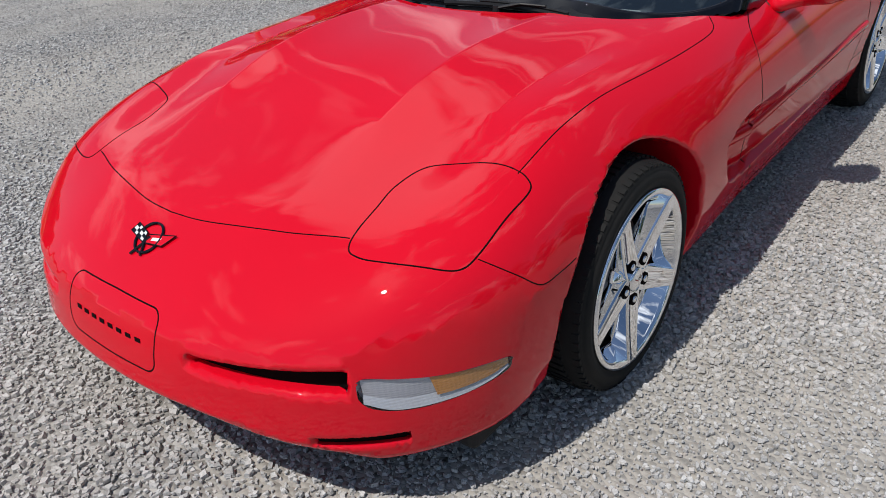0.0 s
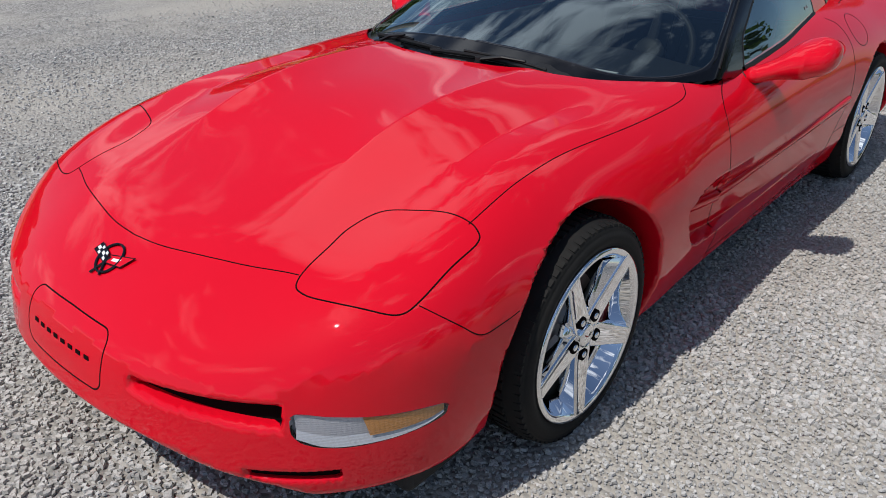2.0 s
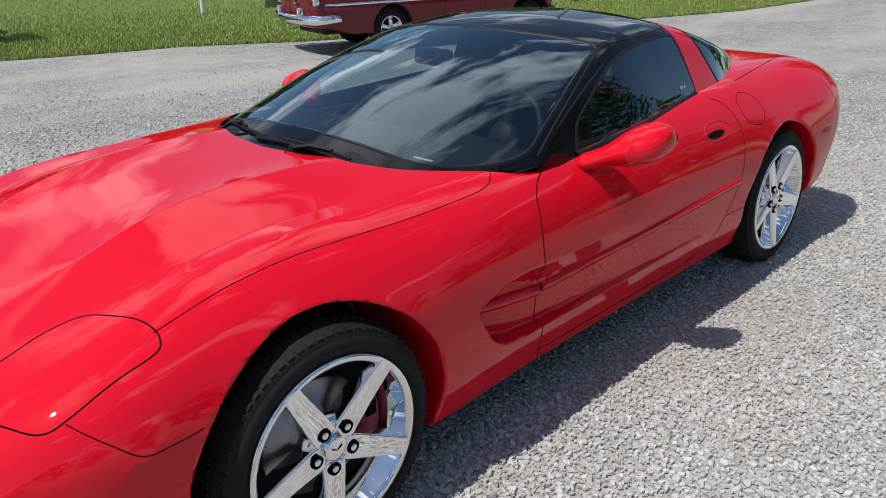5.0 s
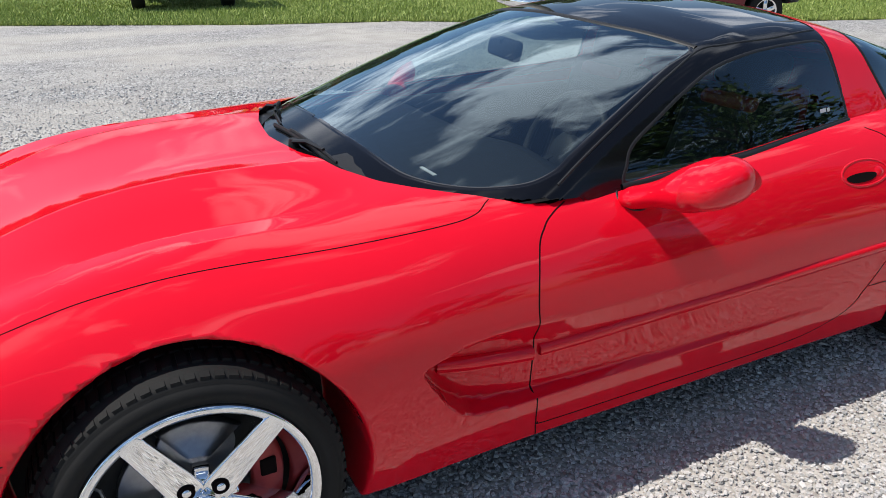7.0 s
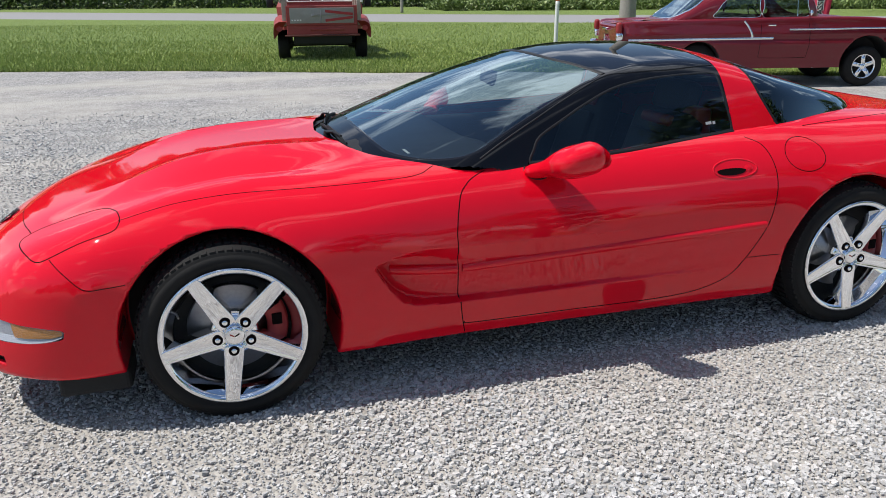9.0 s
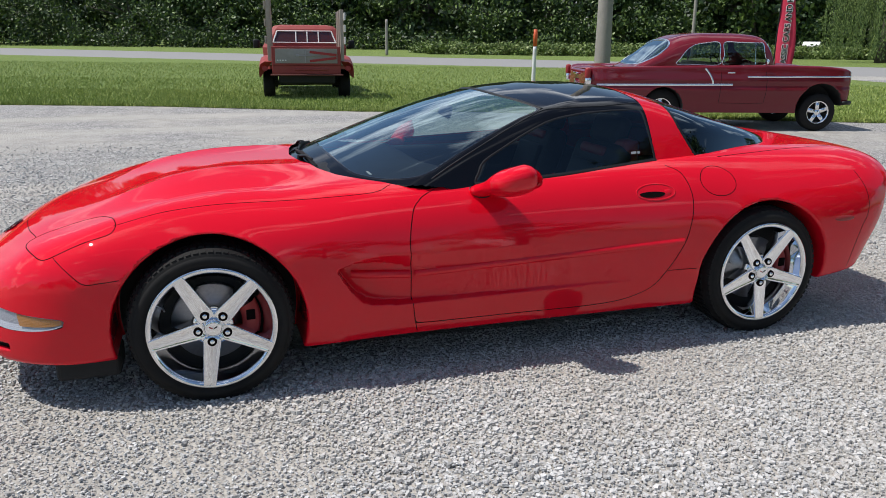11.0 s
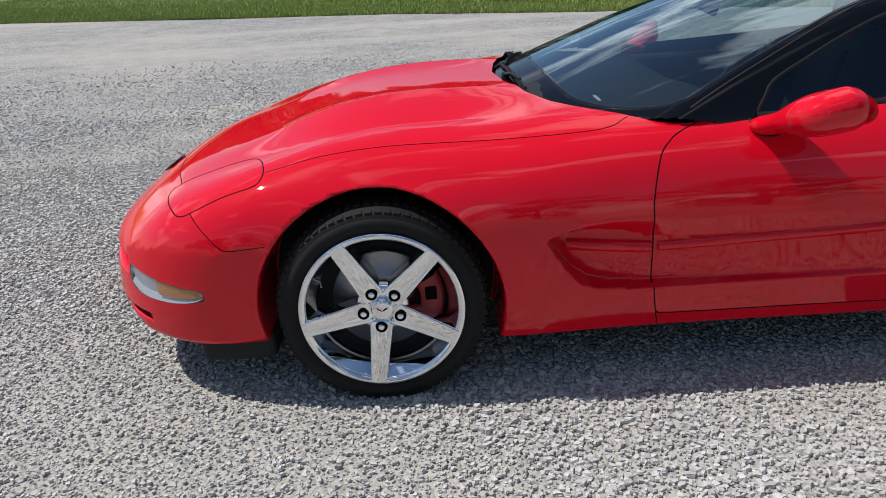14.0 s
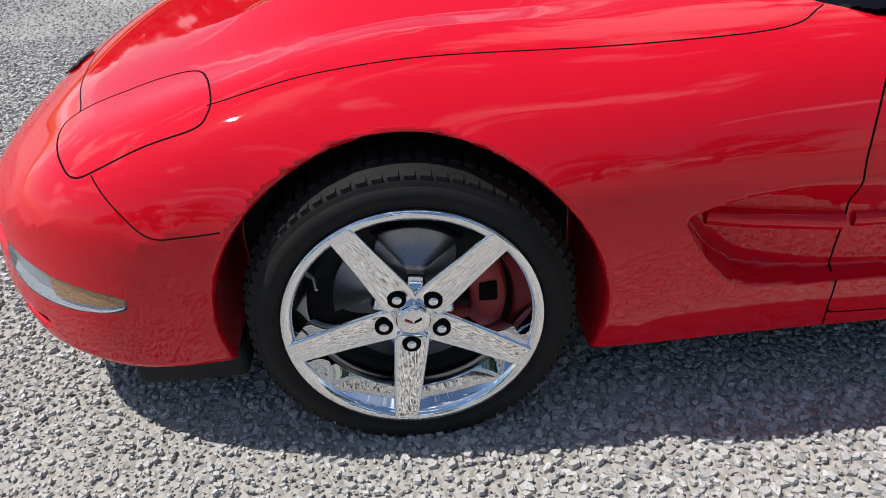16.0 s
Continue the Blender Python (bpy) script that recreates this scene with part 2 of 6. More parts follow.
def body_field(p):
    """Below zero inside the painted body; close to a distance in metres."""
    x, a, z = p[..., 0], np.abs(p[..., 1]), p[..., 2]
    t = np.minimum(a / 0.72, 1.0)
    top = spine(x) + (edge(x) - spine(x)) * t ** 2.4 - np.maximum(a - 0.66, 0) ** 2 * 0.9
    top = top + 0.95 * ridge(x) * np.exp(-(np.hypot(a - 0.32, 0.014) - 0.014) / 0.075) - valley(x) * hump(a, 0.54, 0.074)
    ft = (z - top) * 0.95
    q = tuck(z)
    # the hollow behind the front wheel and along the door
    hollow = cove(x) * step(0, 1, (cove_top(x) - z) / cove_edge(x)) * step(0, 0.017, z - cove_low(x)) * step(0.525, 0.548, x)
    mid = a - (width(x) - q - hollow)
    fx, rx = np.maximum(-0.30 - x, 0), np.maximum(x - 2.75, 0)
    na, nb = 0.876 - q * (1 - 0.7 * step(0.0, 0.30, fx) * step(0.46, 0.36, z)), 0.765 - nose_in(z)
    r = ((a / na) ** 2.3 + (fx / nb) ** 2.3) ** (1 / 2.3)
    fore = (r - 1) * (na * nb / np.sqrt((nb * a / np.maximum(na * r, 1e-6)) ** 2 + (na * fx / np.maximum(nb * r, 1e-6)) ** 2 + 1e-6))
    ta, tb = 0.918 - q, 0.80 - tail_in(z)
    s = ((a / ta) ** 6.5 + (rx / tb) ** 6.5) ** (1 / 6.5)
    aft = (s - 1) * (ta * tb / np.sqrt((tb * a / np.maximum(ta * s, 1e-6)) ** 2 + (ta * rx / np.maximum(tb * s, 1e-6)) ** 2 + 1e-6))
    fs = np.where(x < -0.30, fore, np.where(x > 2.75, aft, mid))
    f = smax(ft, fs, soft(x))
    f = smax(f, sill(x) - z, 0.03)
    for arch in ARCHES:
        f = smax(f, -np.maximum(arch_distance(x, z, arch), 0.54 - a), 0.014)
    # the two mouths under the nose, the small slots below them, and a pocket for each lamp
    f = smax(f, -np.maximum(np.maximum(np.abs(z - 0.412) - 0.012 - 0.013 * np.clip((a - 0.29) / 0.3, 0, 1), np.abs(a - 0.455) - 0.168), -(fs + 0.16)), 0.02)
    f = smax(f, -np.maximum(np.maximum(np.abs(z - 0.256) - 0.011, np.abs(a - 0.635) - 0.078), -(fs + 0.10)), 0.012)
    return f


# final fit of the painted body: small shifts along, across and up, station by station
shift_x = hermite([-1.1, -0.9, -0.5, 0.0, 0.5, 0.9, 1.5, 2.1, 2.65, 3.6], [-0.030, -0.030, -0.020, -0.019, -0.024, -0.018, 0.0, 0.028, 0.031, 0.065])
shift_a = hermite([-1.1, -0.5, 0.0, 0.5, 0.9, 1.5, 2.1, 2.65, 3.6], [0.030, 0.030, 0.028, 0.056, 0.050, 0.042, 0.032, 0.030, 0.030])


def shaped(p):
    x, a, z = p[:, 0], np.abs(p[:, 1]), p[:, 2]
    nose = step(0.05, -0.45, x)
    mid = 1 - step(0.45, 0.80, a)
    dx = shift_x(x) + 0.042 * nose * mid * step(0.45, 0.62, z)
    da = shift_a(x) * step(0.10, 0.75, a) * (1 - 0.85 * step(0.93, 1.02, a))
    dz = -0.014 * nose * mid * step(0.40, 0.60, z)
    return p + np.stack([dx, da * np.sign(p[:, 1]), dz], 1)


def shaped_with(p, n):
    """The fitted points and the normals that go with them."""
    e = 1e-3
    jac = np.stack([(shaped(p + e * d) - shaped(p - e * d)) / (2 * e) for d in np.eye(3)], 2)
    m = np.linalg.solve(np.transpose(jac, (0, 2, 1)), n[:, :, None])[:, :, 0]
    return shaped(p), m / np.maximum(np.linalg.norm(m, axis=1), 1e-9)[:, None]


def unshaped(p):
    q = p.copy()
    for _ in range(6):
        q = q + (p - shaped(q))
    return q


# the glasshouse: half width and height along the belt, crown height on the centre line
belt_w = hermite([0.40, 0.90, 1.13, 1.57, 1.90, 2.14, 2.39, 2.70, 2.98, 3.14, 3.2], [0.835, 0.818, 0.808, 0.790, 0.758, 0.731, 0.700, 0.600, 0.446, 0.22, 0.001])
belt_z = hermite([0.43, 0.92, 1.13, 1.57, 2.14, 2.39, 2.98, 3.2], [0.80, 0.802, 0.803, 0.825, 0.858, 0.878, 0.912, 0.915])
crown = hermite([0.30, 0.43, 0.7, 1.0, 1.3, 1.45, 1.58, 1.75, 1.95, 2.12, 2.3, 2.5, 2.8, 3.0, 3.15, 3.25], [0.797, 0.848, 0.951, 1.060, 1.150, 1.186, 1.206, 1.219, 1.218, 1.204, 1.168, 1.112, 1.018, 0.955, 0.912, 0.885])


def cabin_field(p):
    """Below zero inside the glasshouse: a bowed upper skin met by leaning side glass along a firm edge."""
    x, a, z = p[..., 0], np.abs(p[..., 1]), p[..., 2]
    bow = 0.38 * a ** 3 * step(2.0, 1.45, x)
    fall = 0.185 * a ** 2 * (1 - 0.45 * step(2.4, 3.0, x))
    upper = (z - crown(x - bow) + fall) * 0.93
    h = np.maximum(z - belt_z(x), -0.05)
    side = (a - belt_w(x) + 0.40 * h + 0.50 * h * h) * 0.87
    return smax(upper, side, 0.030 + 0.03 * step(1.5, 1.9, x))


def gradient(field, p, e=1e-3):
    g = np.empty_like(p)
    for i in range(3):
        d = np.zeros(3)
        d[i] = e
        g[:, i] = (field(p + d) - field(p - d)) / (2 * e)
    return g


def onto(field, p, turns=4):
    """Moves points onto the surface where the field is zero."""
    for _ in range(turns):
        g = gradient(field, p)
        p = p - np.clip(field(p) / np.maximum((g * g).sum(1), 0.05), -0.02, 0.02)[:, None] * g
    return p


def skin(field, low, high, h):
    """A net of quads over the field's zero surface, mirrored about y = 0 by the field itself."""
    n = [int(math.ceil((b - a) / h)) + 1 for a, b in zip(low, high)]
    ax = [low[i] + h * np.arange(n[i]) for i in range(3)]
    f = np.empty(n, np.float32)
    for i, x in enumerate(ax[0]):
        yy, zz = np.meshgrid(ax[1], ax[2], indexing="ij")
        f[i] = field(np.stack([np.full_like(yy, x), yy, zz], -1))
    ins = f < 0
    c = [(i, j, k) for i in (0, 1) for j in (0, 1) for k in (0, 1)]
    cut = lambda arr, o: arr[o[0]:n[0] - 1 + o[0], o[1]:n[1] - 1 + o[1], o[2]:n[2] - 1 + o[2]]
    total = sum(cut(ins, o).astype(np.int8) for o in c)
    cell = np.argwhere((total > 0) & (total < 8))
    val = {o: f[cell[:, 0] + o[0], cell[:, 1] + o[1], cell[:, 2] + o[2]] for o in c}
    acc, cnt = np.zeros((len(cell), 3)), np.zeros(len(cell))
    for o in c:
        for d in range(3):
            if o[d] == 0:
                q = tuple(1 if i == d else o[i] for i in range(3))
                a, b = val[o], val[q]
                hit = (a < 0) != (b < 0)
                t = np.where(hit, a / np.where(hit, a - b, 1), 0)
                pos = np.array(o, float)[None] + np.eye(3)[d][None] * t[:, None]
                acc += pos * hit[:, None]
                cnt += hit
    p = np.array(low)[None] + h * (cell + acc / cnt[:, None])
    index = -np.ones([k - 1 for k in n], np.int64)
    index[cell[:, 0], cell[:, 1], cell[:, 2]] = np.arange(len(cell))
    quads = []
    for d in range(3):
        e, g = (d + 1) % 3, (d + 2) % 3
        lo = [slice(0, n[i] - 1) if i == d else slice(1, n[i] - 1) for i in range(3)]
        hi = [slice(1, n[i]) if i == d else slice(1, n[i] - 1) for i in range(3)]
        a, b = ins[tuple(lo)], ins[tuple(hi)]
        w = np.argwhere(a != b)
        flip = b[w[:, 0], w[:, 1], w[:, 2]]
        base = w + np.array([0 if i == d else 1 for i in range(3)])
        ids = []
        for s1, s2 in ((-1, -1), (0, -1), (0, 0), (-1, 0)):
            o = base.copy()
            o[:, e] += s1
            o[:, g] += s2
            ids.append(index[o[:, 0], o[:, 1], o[:, 2]])
        q = np.stack(ids, 1)
        q[flip] = q[flip][:, ::-1]
        quads.append(q)
    return onto(field, p), np.concatenate(quads)


def closed_curve(pts, n=8):
    """A rounded closed outline through a few corners."""
    pts = np.asarray(pts, float)
    out = []
    for i in range(len(pts)):
        a, b, c, d = pts[i - 1], pts[i], pts[(i + 1) % len(pts)], pts[(i + 2) % len(pts)]
        for t in np.arange(n) / n:
            out.append(0.5 * (2 * b + (c - a) * t + (2 * a - 5 * b + 4 * c - d) * t * t + (3 * b - a - 3 * c + d) * t ** 3))
    return np.array(out)


def open_curve(pts, n=8):
    pts = np.asarray(pts, float)
    ext = np.vstack([2 * pts[0] - pts[1], pts, 2 * pts[-1] - pts[-2]])
    out = [0.5 * (2 * ext[i] + (ext[i + 1] - ext[i - 1]) * t + (2 * ext[i - 1] - 5 * ext[i] + 4 * ext[i + 1] - ext[i + 2]) * t * t
                  + (3 * ext[i] - ext[i - 1] - 3 * ext[i + 1] + ext[i + 2]) * t ** 3)
           for i in range(1, len(ext) - 2) for t in np.arange(n) / n]
    return np.vstack(out + [pts[-1]])


def outline_distance(q, poly):
    """Signed distance from points to a closed outline (below zero inside) and the nearest outline points."""
    best, near, inside = np.full(len(q), 1e9), np.zeros_like(q), np.zeros(len(q), bool)
    for a, b in zip(poly, np.roll(poly, -1, 0)):
        d = b - a
        t = np.clip(((q - a) @ d) / max(d @ d, 1e-12), 0, 1)
        c = a + t[:, None] * d
        r = ((q - c) ** 2).sum(1)
        m = r < best
        best[m], near[m] = r[m], c[m]
        if a[1] != b[1]:
            cross = ((a[1] > q[:, 1]) != (b[1] > q[:, 1])) & (q[:, 0] < (b[0] - a[0]) * (q[:, 1] - a[1]) / (b[1] - a[1]) + a[0])
            inside ^= cross
    return np.where(inside, -1, 1) * np.sqrt(best), near


def land(field, pts, axis, start, way, side=-1):
    """Drops points along one axis on to the field: start is outside, way the direction inwards."""
    p = np.asarray(pts, float).copy()
    lo, hi = np.full(len(p), start), np.full(len(p), start)
    found = np.zeros(len(p), bool)
    for s in np.arange(0, 1.2, 0.01):
        p[:, axis] = start + way * s
        hit = (~found) & (field(p) < 0)
        hi[hit], lo[hit] = start + way * s, start + way * (s - 0.01)
        found |= hit
    for _ in range(22):
        mid = (lo + hi) / 2
        p[:, axis] = mid
        ins = field(p) < 0
        hi, lo = np.where(ins, mid, hi), np.where(ins, lo, mid)
    p[:, axis] = hi
    return p
# ---- end of body field ----


# ---- building helpers ----
def link_mesh(name, verts, faces, mat, parent=None, label="", normals=None, smooth=True):
    me = bpy.data.meshes.new(name)
    me.from_pydata([tuple(map(float, v)) for v in verts], [], [tuple(map(int, f)) for f in faces])
    for m in (mat if isinstance(mat, (list, tuple)) else [mat]):
        me.materials.append(m)
    if smooth:
        me.shade_smooth()
    if normals is not None:
        me.normals_split_custom_set_from_vertices([tuple(map(float, n)) for n in normals])
    ob = new(name, me)
    if parent is not None:
        ob.parent = parent
    if label:
        ob["label"] = label
    return ob


def part(name, bm, mat, parent, label="", smooth=False):
    me = bpy.data.meshes.new(name)
    bm.to_mesh(me)
    bm.free()
    for m in (mat if isinstance(mat, (list, tuple)) else [mat]):
        me.materials.append(m)
    if smooth:
        me.shade_smooth()
    ob = new(name, me)
    if parent is not None:
        ob.parent = parent
    if label:
        ob["label"] = label
    return ob


def thing(name, m, label, category, group="", kind=""):
    ob = new(name)
    ob.matrix_world = m
    return tagged(ob, label, category, group, kind)


def box(bm, lo, hi, bevel=0.0, seg=2, m=None):
    lo, hi = Vector(lo), Vector(hi)
    r = bmesh.ops.create_cube(bm, size=1.0, matrix=Matrix.Translation((lo + hi) / 2) @ Matrix.Diagonal((*(hi - lo), 1)))
    vs = r["verts"]
    if bevel:
        es = list({e for v in vs for e in v.link_edges})
        r = bmesh.ops.bevel(bm, geom=es, offset=bevel, segments=seg, profile=0.5, affect="EDGES", clamp_overlap=True)
        vs = list({v for f in r["faces"] for v in f.verts} | {v for v in vs if v.is_valid})
    if m is not None:
        bmesh.ops.transform(bm, matrix=m, verts=[v for v in vs if v.is_valid])
    return vs


def rod(bm, a, b, r1, r2=None, seg=16, caps=True):
    a, b = Vector(a), Vector(b)
    d = b - a
    m = Matrix.Translation((a + b) / 2) @ d.to_track_quat("Z", "Y").to_matrix().to_4x4()
    return bmesh.ops.create_cone(bm, cap_ends=caps, cap_tris=False, segments=seg, radius1=r1, radius2=r1 if r2 is None else r2, depth=d.length, matrix=m)["verts"]


def lathe(bm, profile, seg=48, m=None):
    """Turns (radius, height) pairs about z."""
    rings = []
    for r, h in profile:
        rings.append([bm.verts.new((r * math.cos(2 * math.pi * i / seg), r * math.sin(2 * math.pi * i / seg), h)) for i in range(seg)])
    for a, b in zip(rings, rings[1:]):
        for i in range(seg):
            bm.faces.new((a[i], a[(i + 1) % seg], b[(i + 1) % seg], b[i]))
    vs = [v for ring in rings for v in ring]
    if m is not None:
        bmesh.ops.transform(bm, matrix=m, verts=vs)
    return vs


def tube(bm, pts, r, seg=8, flat=None):
    """A tube along points; r one radius or one for each point; flat squeezes it along z."""
    pts = [Vector(p) for p in pts]
    rr = r if isinstance(r, (list, tuple)) else [r] * len(pts)
    rings, up = [], Vector((0, 0, 1))
    for i, p in enumerate(pts):
        d = (pts[min(i + 1, len(pts) - 1)] - pts[max(i - 1, 0)]).normalized()
        s = d.cross(up)
        s = s.normalized() if s.length > 1e-4 else Vector((1, 0, 0))
        n = s.cross(d).normalized()
        rings.append([bm.verts.new(p + (s * math.cos(2 * math.pi * k / seg) + n * math.sin(2 * math.pi * k / seg) * (flat or 1)) * rr[i]) for k in range(seg)])
    for a, b in zip(rings, rings[1:]):
        for k in range(seg):
            bm.faces.new((a[k], a[(k + 1) % seg], b[(k + 1) % seg], b[k]))
    bm.faces.new(rings[0][::-1])
    bm.faces.new(rings[-1])


def ribbon(name, pts, normals, wide, lift, mat, parent, closed=False, label=""):
    """A thin strip that lies on a surface along a line, with turned-down edges."""
    pts, nor = np.asarray(pts), np.asarray(normals)
    k = len(pts)
    tan = (np.roll(pts, -1, 0) - np.roll(pts, 1, 0)) if closed else np.gradient(pts, axis=0)
    side = np.cross(tan, nor)
    side /= np.maximum(np.linalg.norm(side, axis=1), 1e-9)[:, None]
    rows = np.stack([pts - side * wide / 2 - nor * 0.001, pts - side * wide * 0.35 + nor * lift, pts + side * wide * 0.35 + nor * lift, pts + side * wide / 2 - nor * 0.001], 1)
    v = rows.reshape(-1, 3)
    f = [(4 * i + j, 4 * i + j + 1, 4 * ((i + 1) % k) + j + 1, 4 * ((i + 1) % k) + j) for i in range(k if closed else k - 1) for j in range(3)]
    return link_mesh(name, v, f, mat, parent, label)


def split_skin(field, p, quads, regions, h):
    """Cuts the net along outlines. regions: (name, function giving distance and nearest point, or None). Returns points, triangles, names."""
    for _, reach in regions:
        d, target, mask = reach(p)
        m = mask & (np.abs(d) < 0.56 * h)
        p = p.copy()
        p[m] = target[m]
        p[m] = onto(field, p[m], 3)
    tri = np.concatenate([quads[:, [0, 1, 2]], quads[:, [0, 2, 3]]])
    labels = np.zeros(len(tri), int)
    dist = []
    for _, reach in regions:
        dist.append(reach(p)[0])
    # choose the diagonal that lies along an outline
    on = np.zeros(len(p), bool)
    for d in dist:
        on |= np.abs(d) < 0.08 * h
    alt = on[quads[:, 1]] & on[quads[:, 3]] & ~(on[quads[:, 0]] & on[quads[:, 2]])
    n = len(quads)
    tri[:n][alt] = quads[alt][:, [0, 1, 3]]
    tri[n:][alt] = quads[alt][:, [1, 2, 3]]
    cen = p[tri].mean(1)
    for i, (_, reach) in enumerate(regions):
        d, _, mask = reach(cen)
        labels[(d < 0) & mask] = i + 1
    return p, tri, labels


def plan_region(poly):
    """Region drawn in plan on the upper side, the same left and right."""
    poly = np.asarray(poly)

    def reach(p):
        q = np.stack([p[:, 0], np.abs(p[:, 1])], 1)
        d, near = outline_distance(q, poly)
        t = p.copy()
        t[:, 0], t[:, 1] = near[:, 0], np.sign(p[:, 1]) * near[:, 1]
        return d, t, p[:, 2] > 0.42
    return reach


def side_region(poly, least=0.5):
    """Region drawn in side view, the same left and right."""
    poly = np.asarray(poly)

    def reach(p):
        d, near = outline_distance(p[:, [0, 2]], poly)
        t = p.copy()
        t[:, 0], t[:, 2] = near[:, 0], near[:, 1]
        return d, t, np.abs(p[:, 1]) > least
    return reach


def even_normals(tri, n, turns, sharp=260.0):
    """Evens out shading over gently curved panels and leaves creases alone."""
    e = np.unique(np.sort(np.concatenate([tri[:, [0, 1]], tri[:, [1, 2]], tri[:, [2, 0]]]), 1), axis=0)
    a, b = np.concatenate([e[:, 0], e[:, 1]]), np.concatenate([e[:, 1], e[:, 0]])
    for _ in range(turns):
        w = np.exp(-sharp * np.maximum(1 - (n[a] * n[b]).sum(1), 0))
        total = np.bincount(a, w, len(n)) + 0.25
        n = np.stack([np.bincount(a, w * n[b, i], len(n)) + 0.25 * n[:, i] for i in range(3)], 1) / total[:, None]
        n /= np.maximum(np.linalg.norm(n, axis=1), 1e-9)[:, None]
    return n


def compact(p, tri, nor):
    used, inv = np.unique(tri, return_inverse=True)
    return p[used], inv.reshape(-1, 3), nor[used]


# ---- the red sports car ----
CAR_Y, CAR_YAW = 0.075, math.degrees(0.018)
LEATHER_RED = grained("red_leather", (0.15, 0.006, 0.006), (0.21, 0.010, 0.009), 0.5, 220, bump=0.2, dist=0.001)
LEATHER_BLACK = grained("black_leather", (0.007, 0.007, 0.007), (0.016, 0.0155, 0.015), 0.55, 200, bump=0.2, dist=0.001, Specular_IOR_Level=0.15)
DASH = grained("dash_vinyl", (0.007, 0.007, 0.008), (0.014, 0.014, 0.015), 0.7, 180, bump=0.2, dist=0.001, Specular_IOR_Level=0.1)
RUBBER = grained("tyre_rubber", (0.005, 0.005, 0.005), (0.010, 0.010, 0.010), 0.8, 90, bump=0.2, dist=0.002, stains=(0.014, 0.0135, 0.0125), Specular_IOR_Level=0.3)


def ribbed(name, color, metal):
    """Moulded lamp lens with a fine square grid."""
    k = Mat(name, color, 0.22, metal)
    waves = []
    for axis in ("X", "Z"):
        w = k.node("ShaderNodeTexWave", Scale=34.0 if axis == "X" else 52.0)
        w.bands_direction = axis
        k.link(k.coords(), w.inputs["Vector"])
        waves.append(w.outputs["Fac"])
    both = k.mix(0.5, waves[0], waves[1])
    k.to(k.mix(both, tuple(c * 0.92 for c in color), color), "Base Color")
    k.bump(both, 0.35, 0.002)
    return k.m


LAMP_BACK = ribbed("lamp_reflector", (0.50, 0.50, 0.53), 0.2)
AMBER = ribbed("amber_lens", (0.52, 0.23, 0.06), 0.0)
PRISM = ribbed("lamp_prism", (0.50, 0.51, 0.54), 0.25)
WHITE = grained("white_enamel", (0.70, 0.70, 0.69), (0.82, 0.82, 0.81), 0.4, 40)
DECAL = grained("grey_decal", (0.30, 0.30, 0.31), (0.42, 0.42, 0.43), 0.6, 300)
MIRROR = Mat("mirror_glass", (0.9, 0.9, 0.9), 0.01, 1.0).m

car = thing("sports_car", pose(0, CAR_Y, 0, 0, 0, CAR_YAW), "glossy red sports coupe, black roof, chrome wheels, on gravel", "car")
H = 0.0125
skin_p, skin_q = skin(body_field, (-1.12, -0.97, 0.12), (3.62, 0.97, 0.99), H)
HOOD = closed_curve([(-0.803, -0.25), (-0.803, 0.0), (-0.78, 0.2), (-0.741, 0.365), (-0.692, 0.505), (-0.603, 0.503), (-0.52, 0.497), (-0.43, 0.52), (-0.375, 0.61), (-0.335, 0.728), (-0.1, 0.722), (0.13, 0.72), (0.4, 0.725), (0.65, 0.735), (0.74, 0.727), (0.785, 0.70), (0.68, 0.645), (0.565, 0.52), (0.49, 0.38), (0.44, 0.18), (0.43, 0.0), (0.44, -0.2), (0.0, -0.3)])
LAMP = closed_curve([(-0.70, 0.515), (-0.603, 0.503), (-0.52, 0.495), (-0.43, 0.522), (-0.375, 0.607), (-0.333, 0.705), (-0.33, 0.752), (-0.355, 0.773), (-0.445, 0.772), (-0.54, 0.770), (-0.595, 0.755), (-0.637, 0.704), (-0.683, 0.625), (-0.713, 0.552)])
DOOR = closed_curve([(0.935, 0.84), (0.90, 0.78), (0.863, 0.73), (0.840, 0.61), (0.852, 0.47), (0.856, 0.33), (0.872, 0.236), (0.90, 0.227), (1.3, 0.224), (1.766, 0.224), (1.967, 0.266), (2.071, 0.356), (2.153, 0.495), (2.20, 0.656), (2.204, 0.756), (2.175, 0.85), (2.10, 0.90), (1.6, 1.0), (1.0, 1.0)])
TURN = closed_curve([(-0.813, 0.422), (-0.817, 0.362), (-0.767, 0.336), (-0.662, 0.335), (-0.553, 0.352), (-0.536, 0.372), (-0.546, 0.388), (-0.681, 0.402), (-0.762, 0.416)])
wx = np.concatenate([np.linspace(0.437, 0.60, 10), np.linspace(0.64, 2.7, 30), np.linspace(2.75, 3.19, 14)])
CABIN = unshaped(np.stack([wx, np.minimum(np.maximum(belt_w(wx) - 0.022, 0), np.interp(wx, [0.43, 0.45, 0.505, 0.575, 0.68, 0.80, 0.90], [0.0, 0.2, 0.40, 0.53, 0.65, 0.75, 0.80])), np.full(len(wx), 0.85)], 1))[:, :2]
CABIN = np.concatenate([np.stack([CABIN[:, 0], np.maximum(CABIN[:, 1], 0)], 1), [(3.19, -0.2), (0.437, -0.2)]])
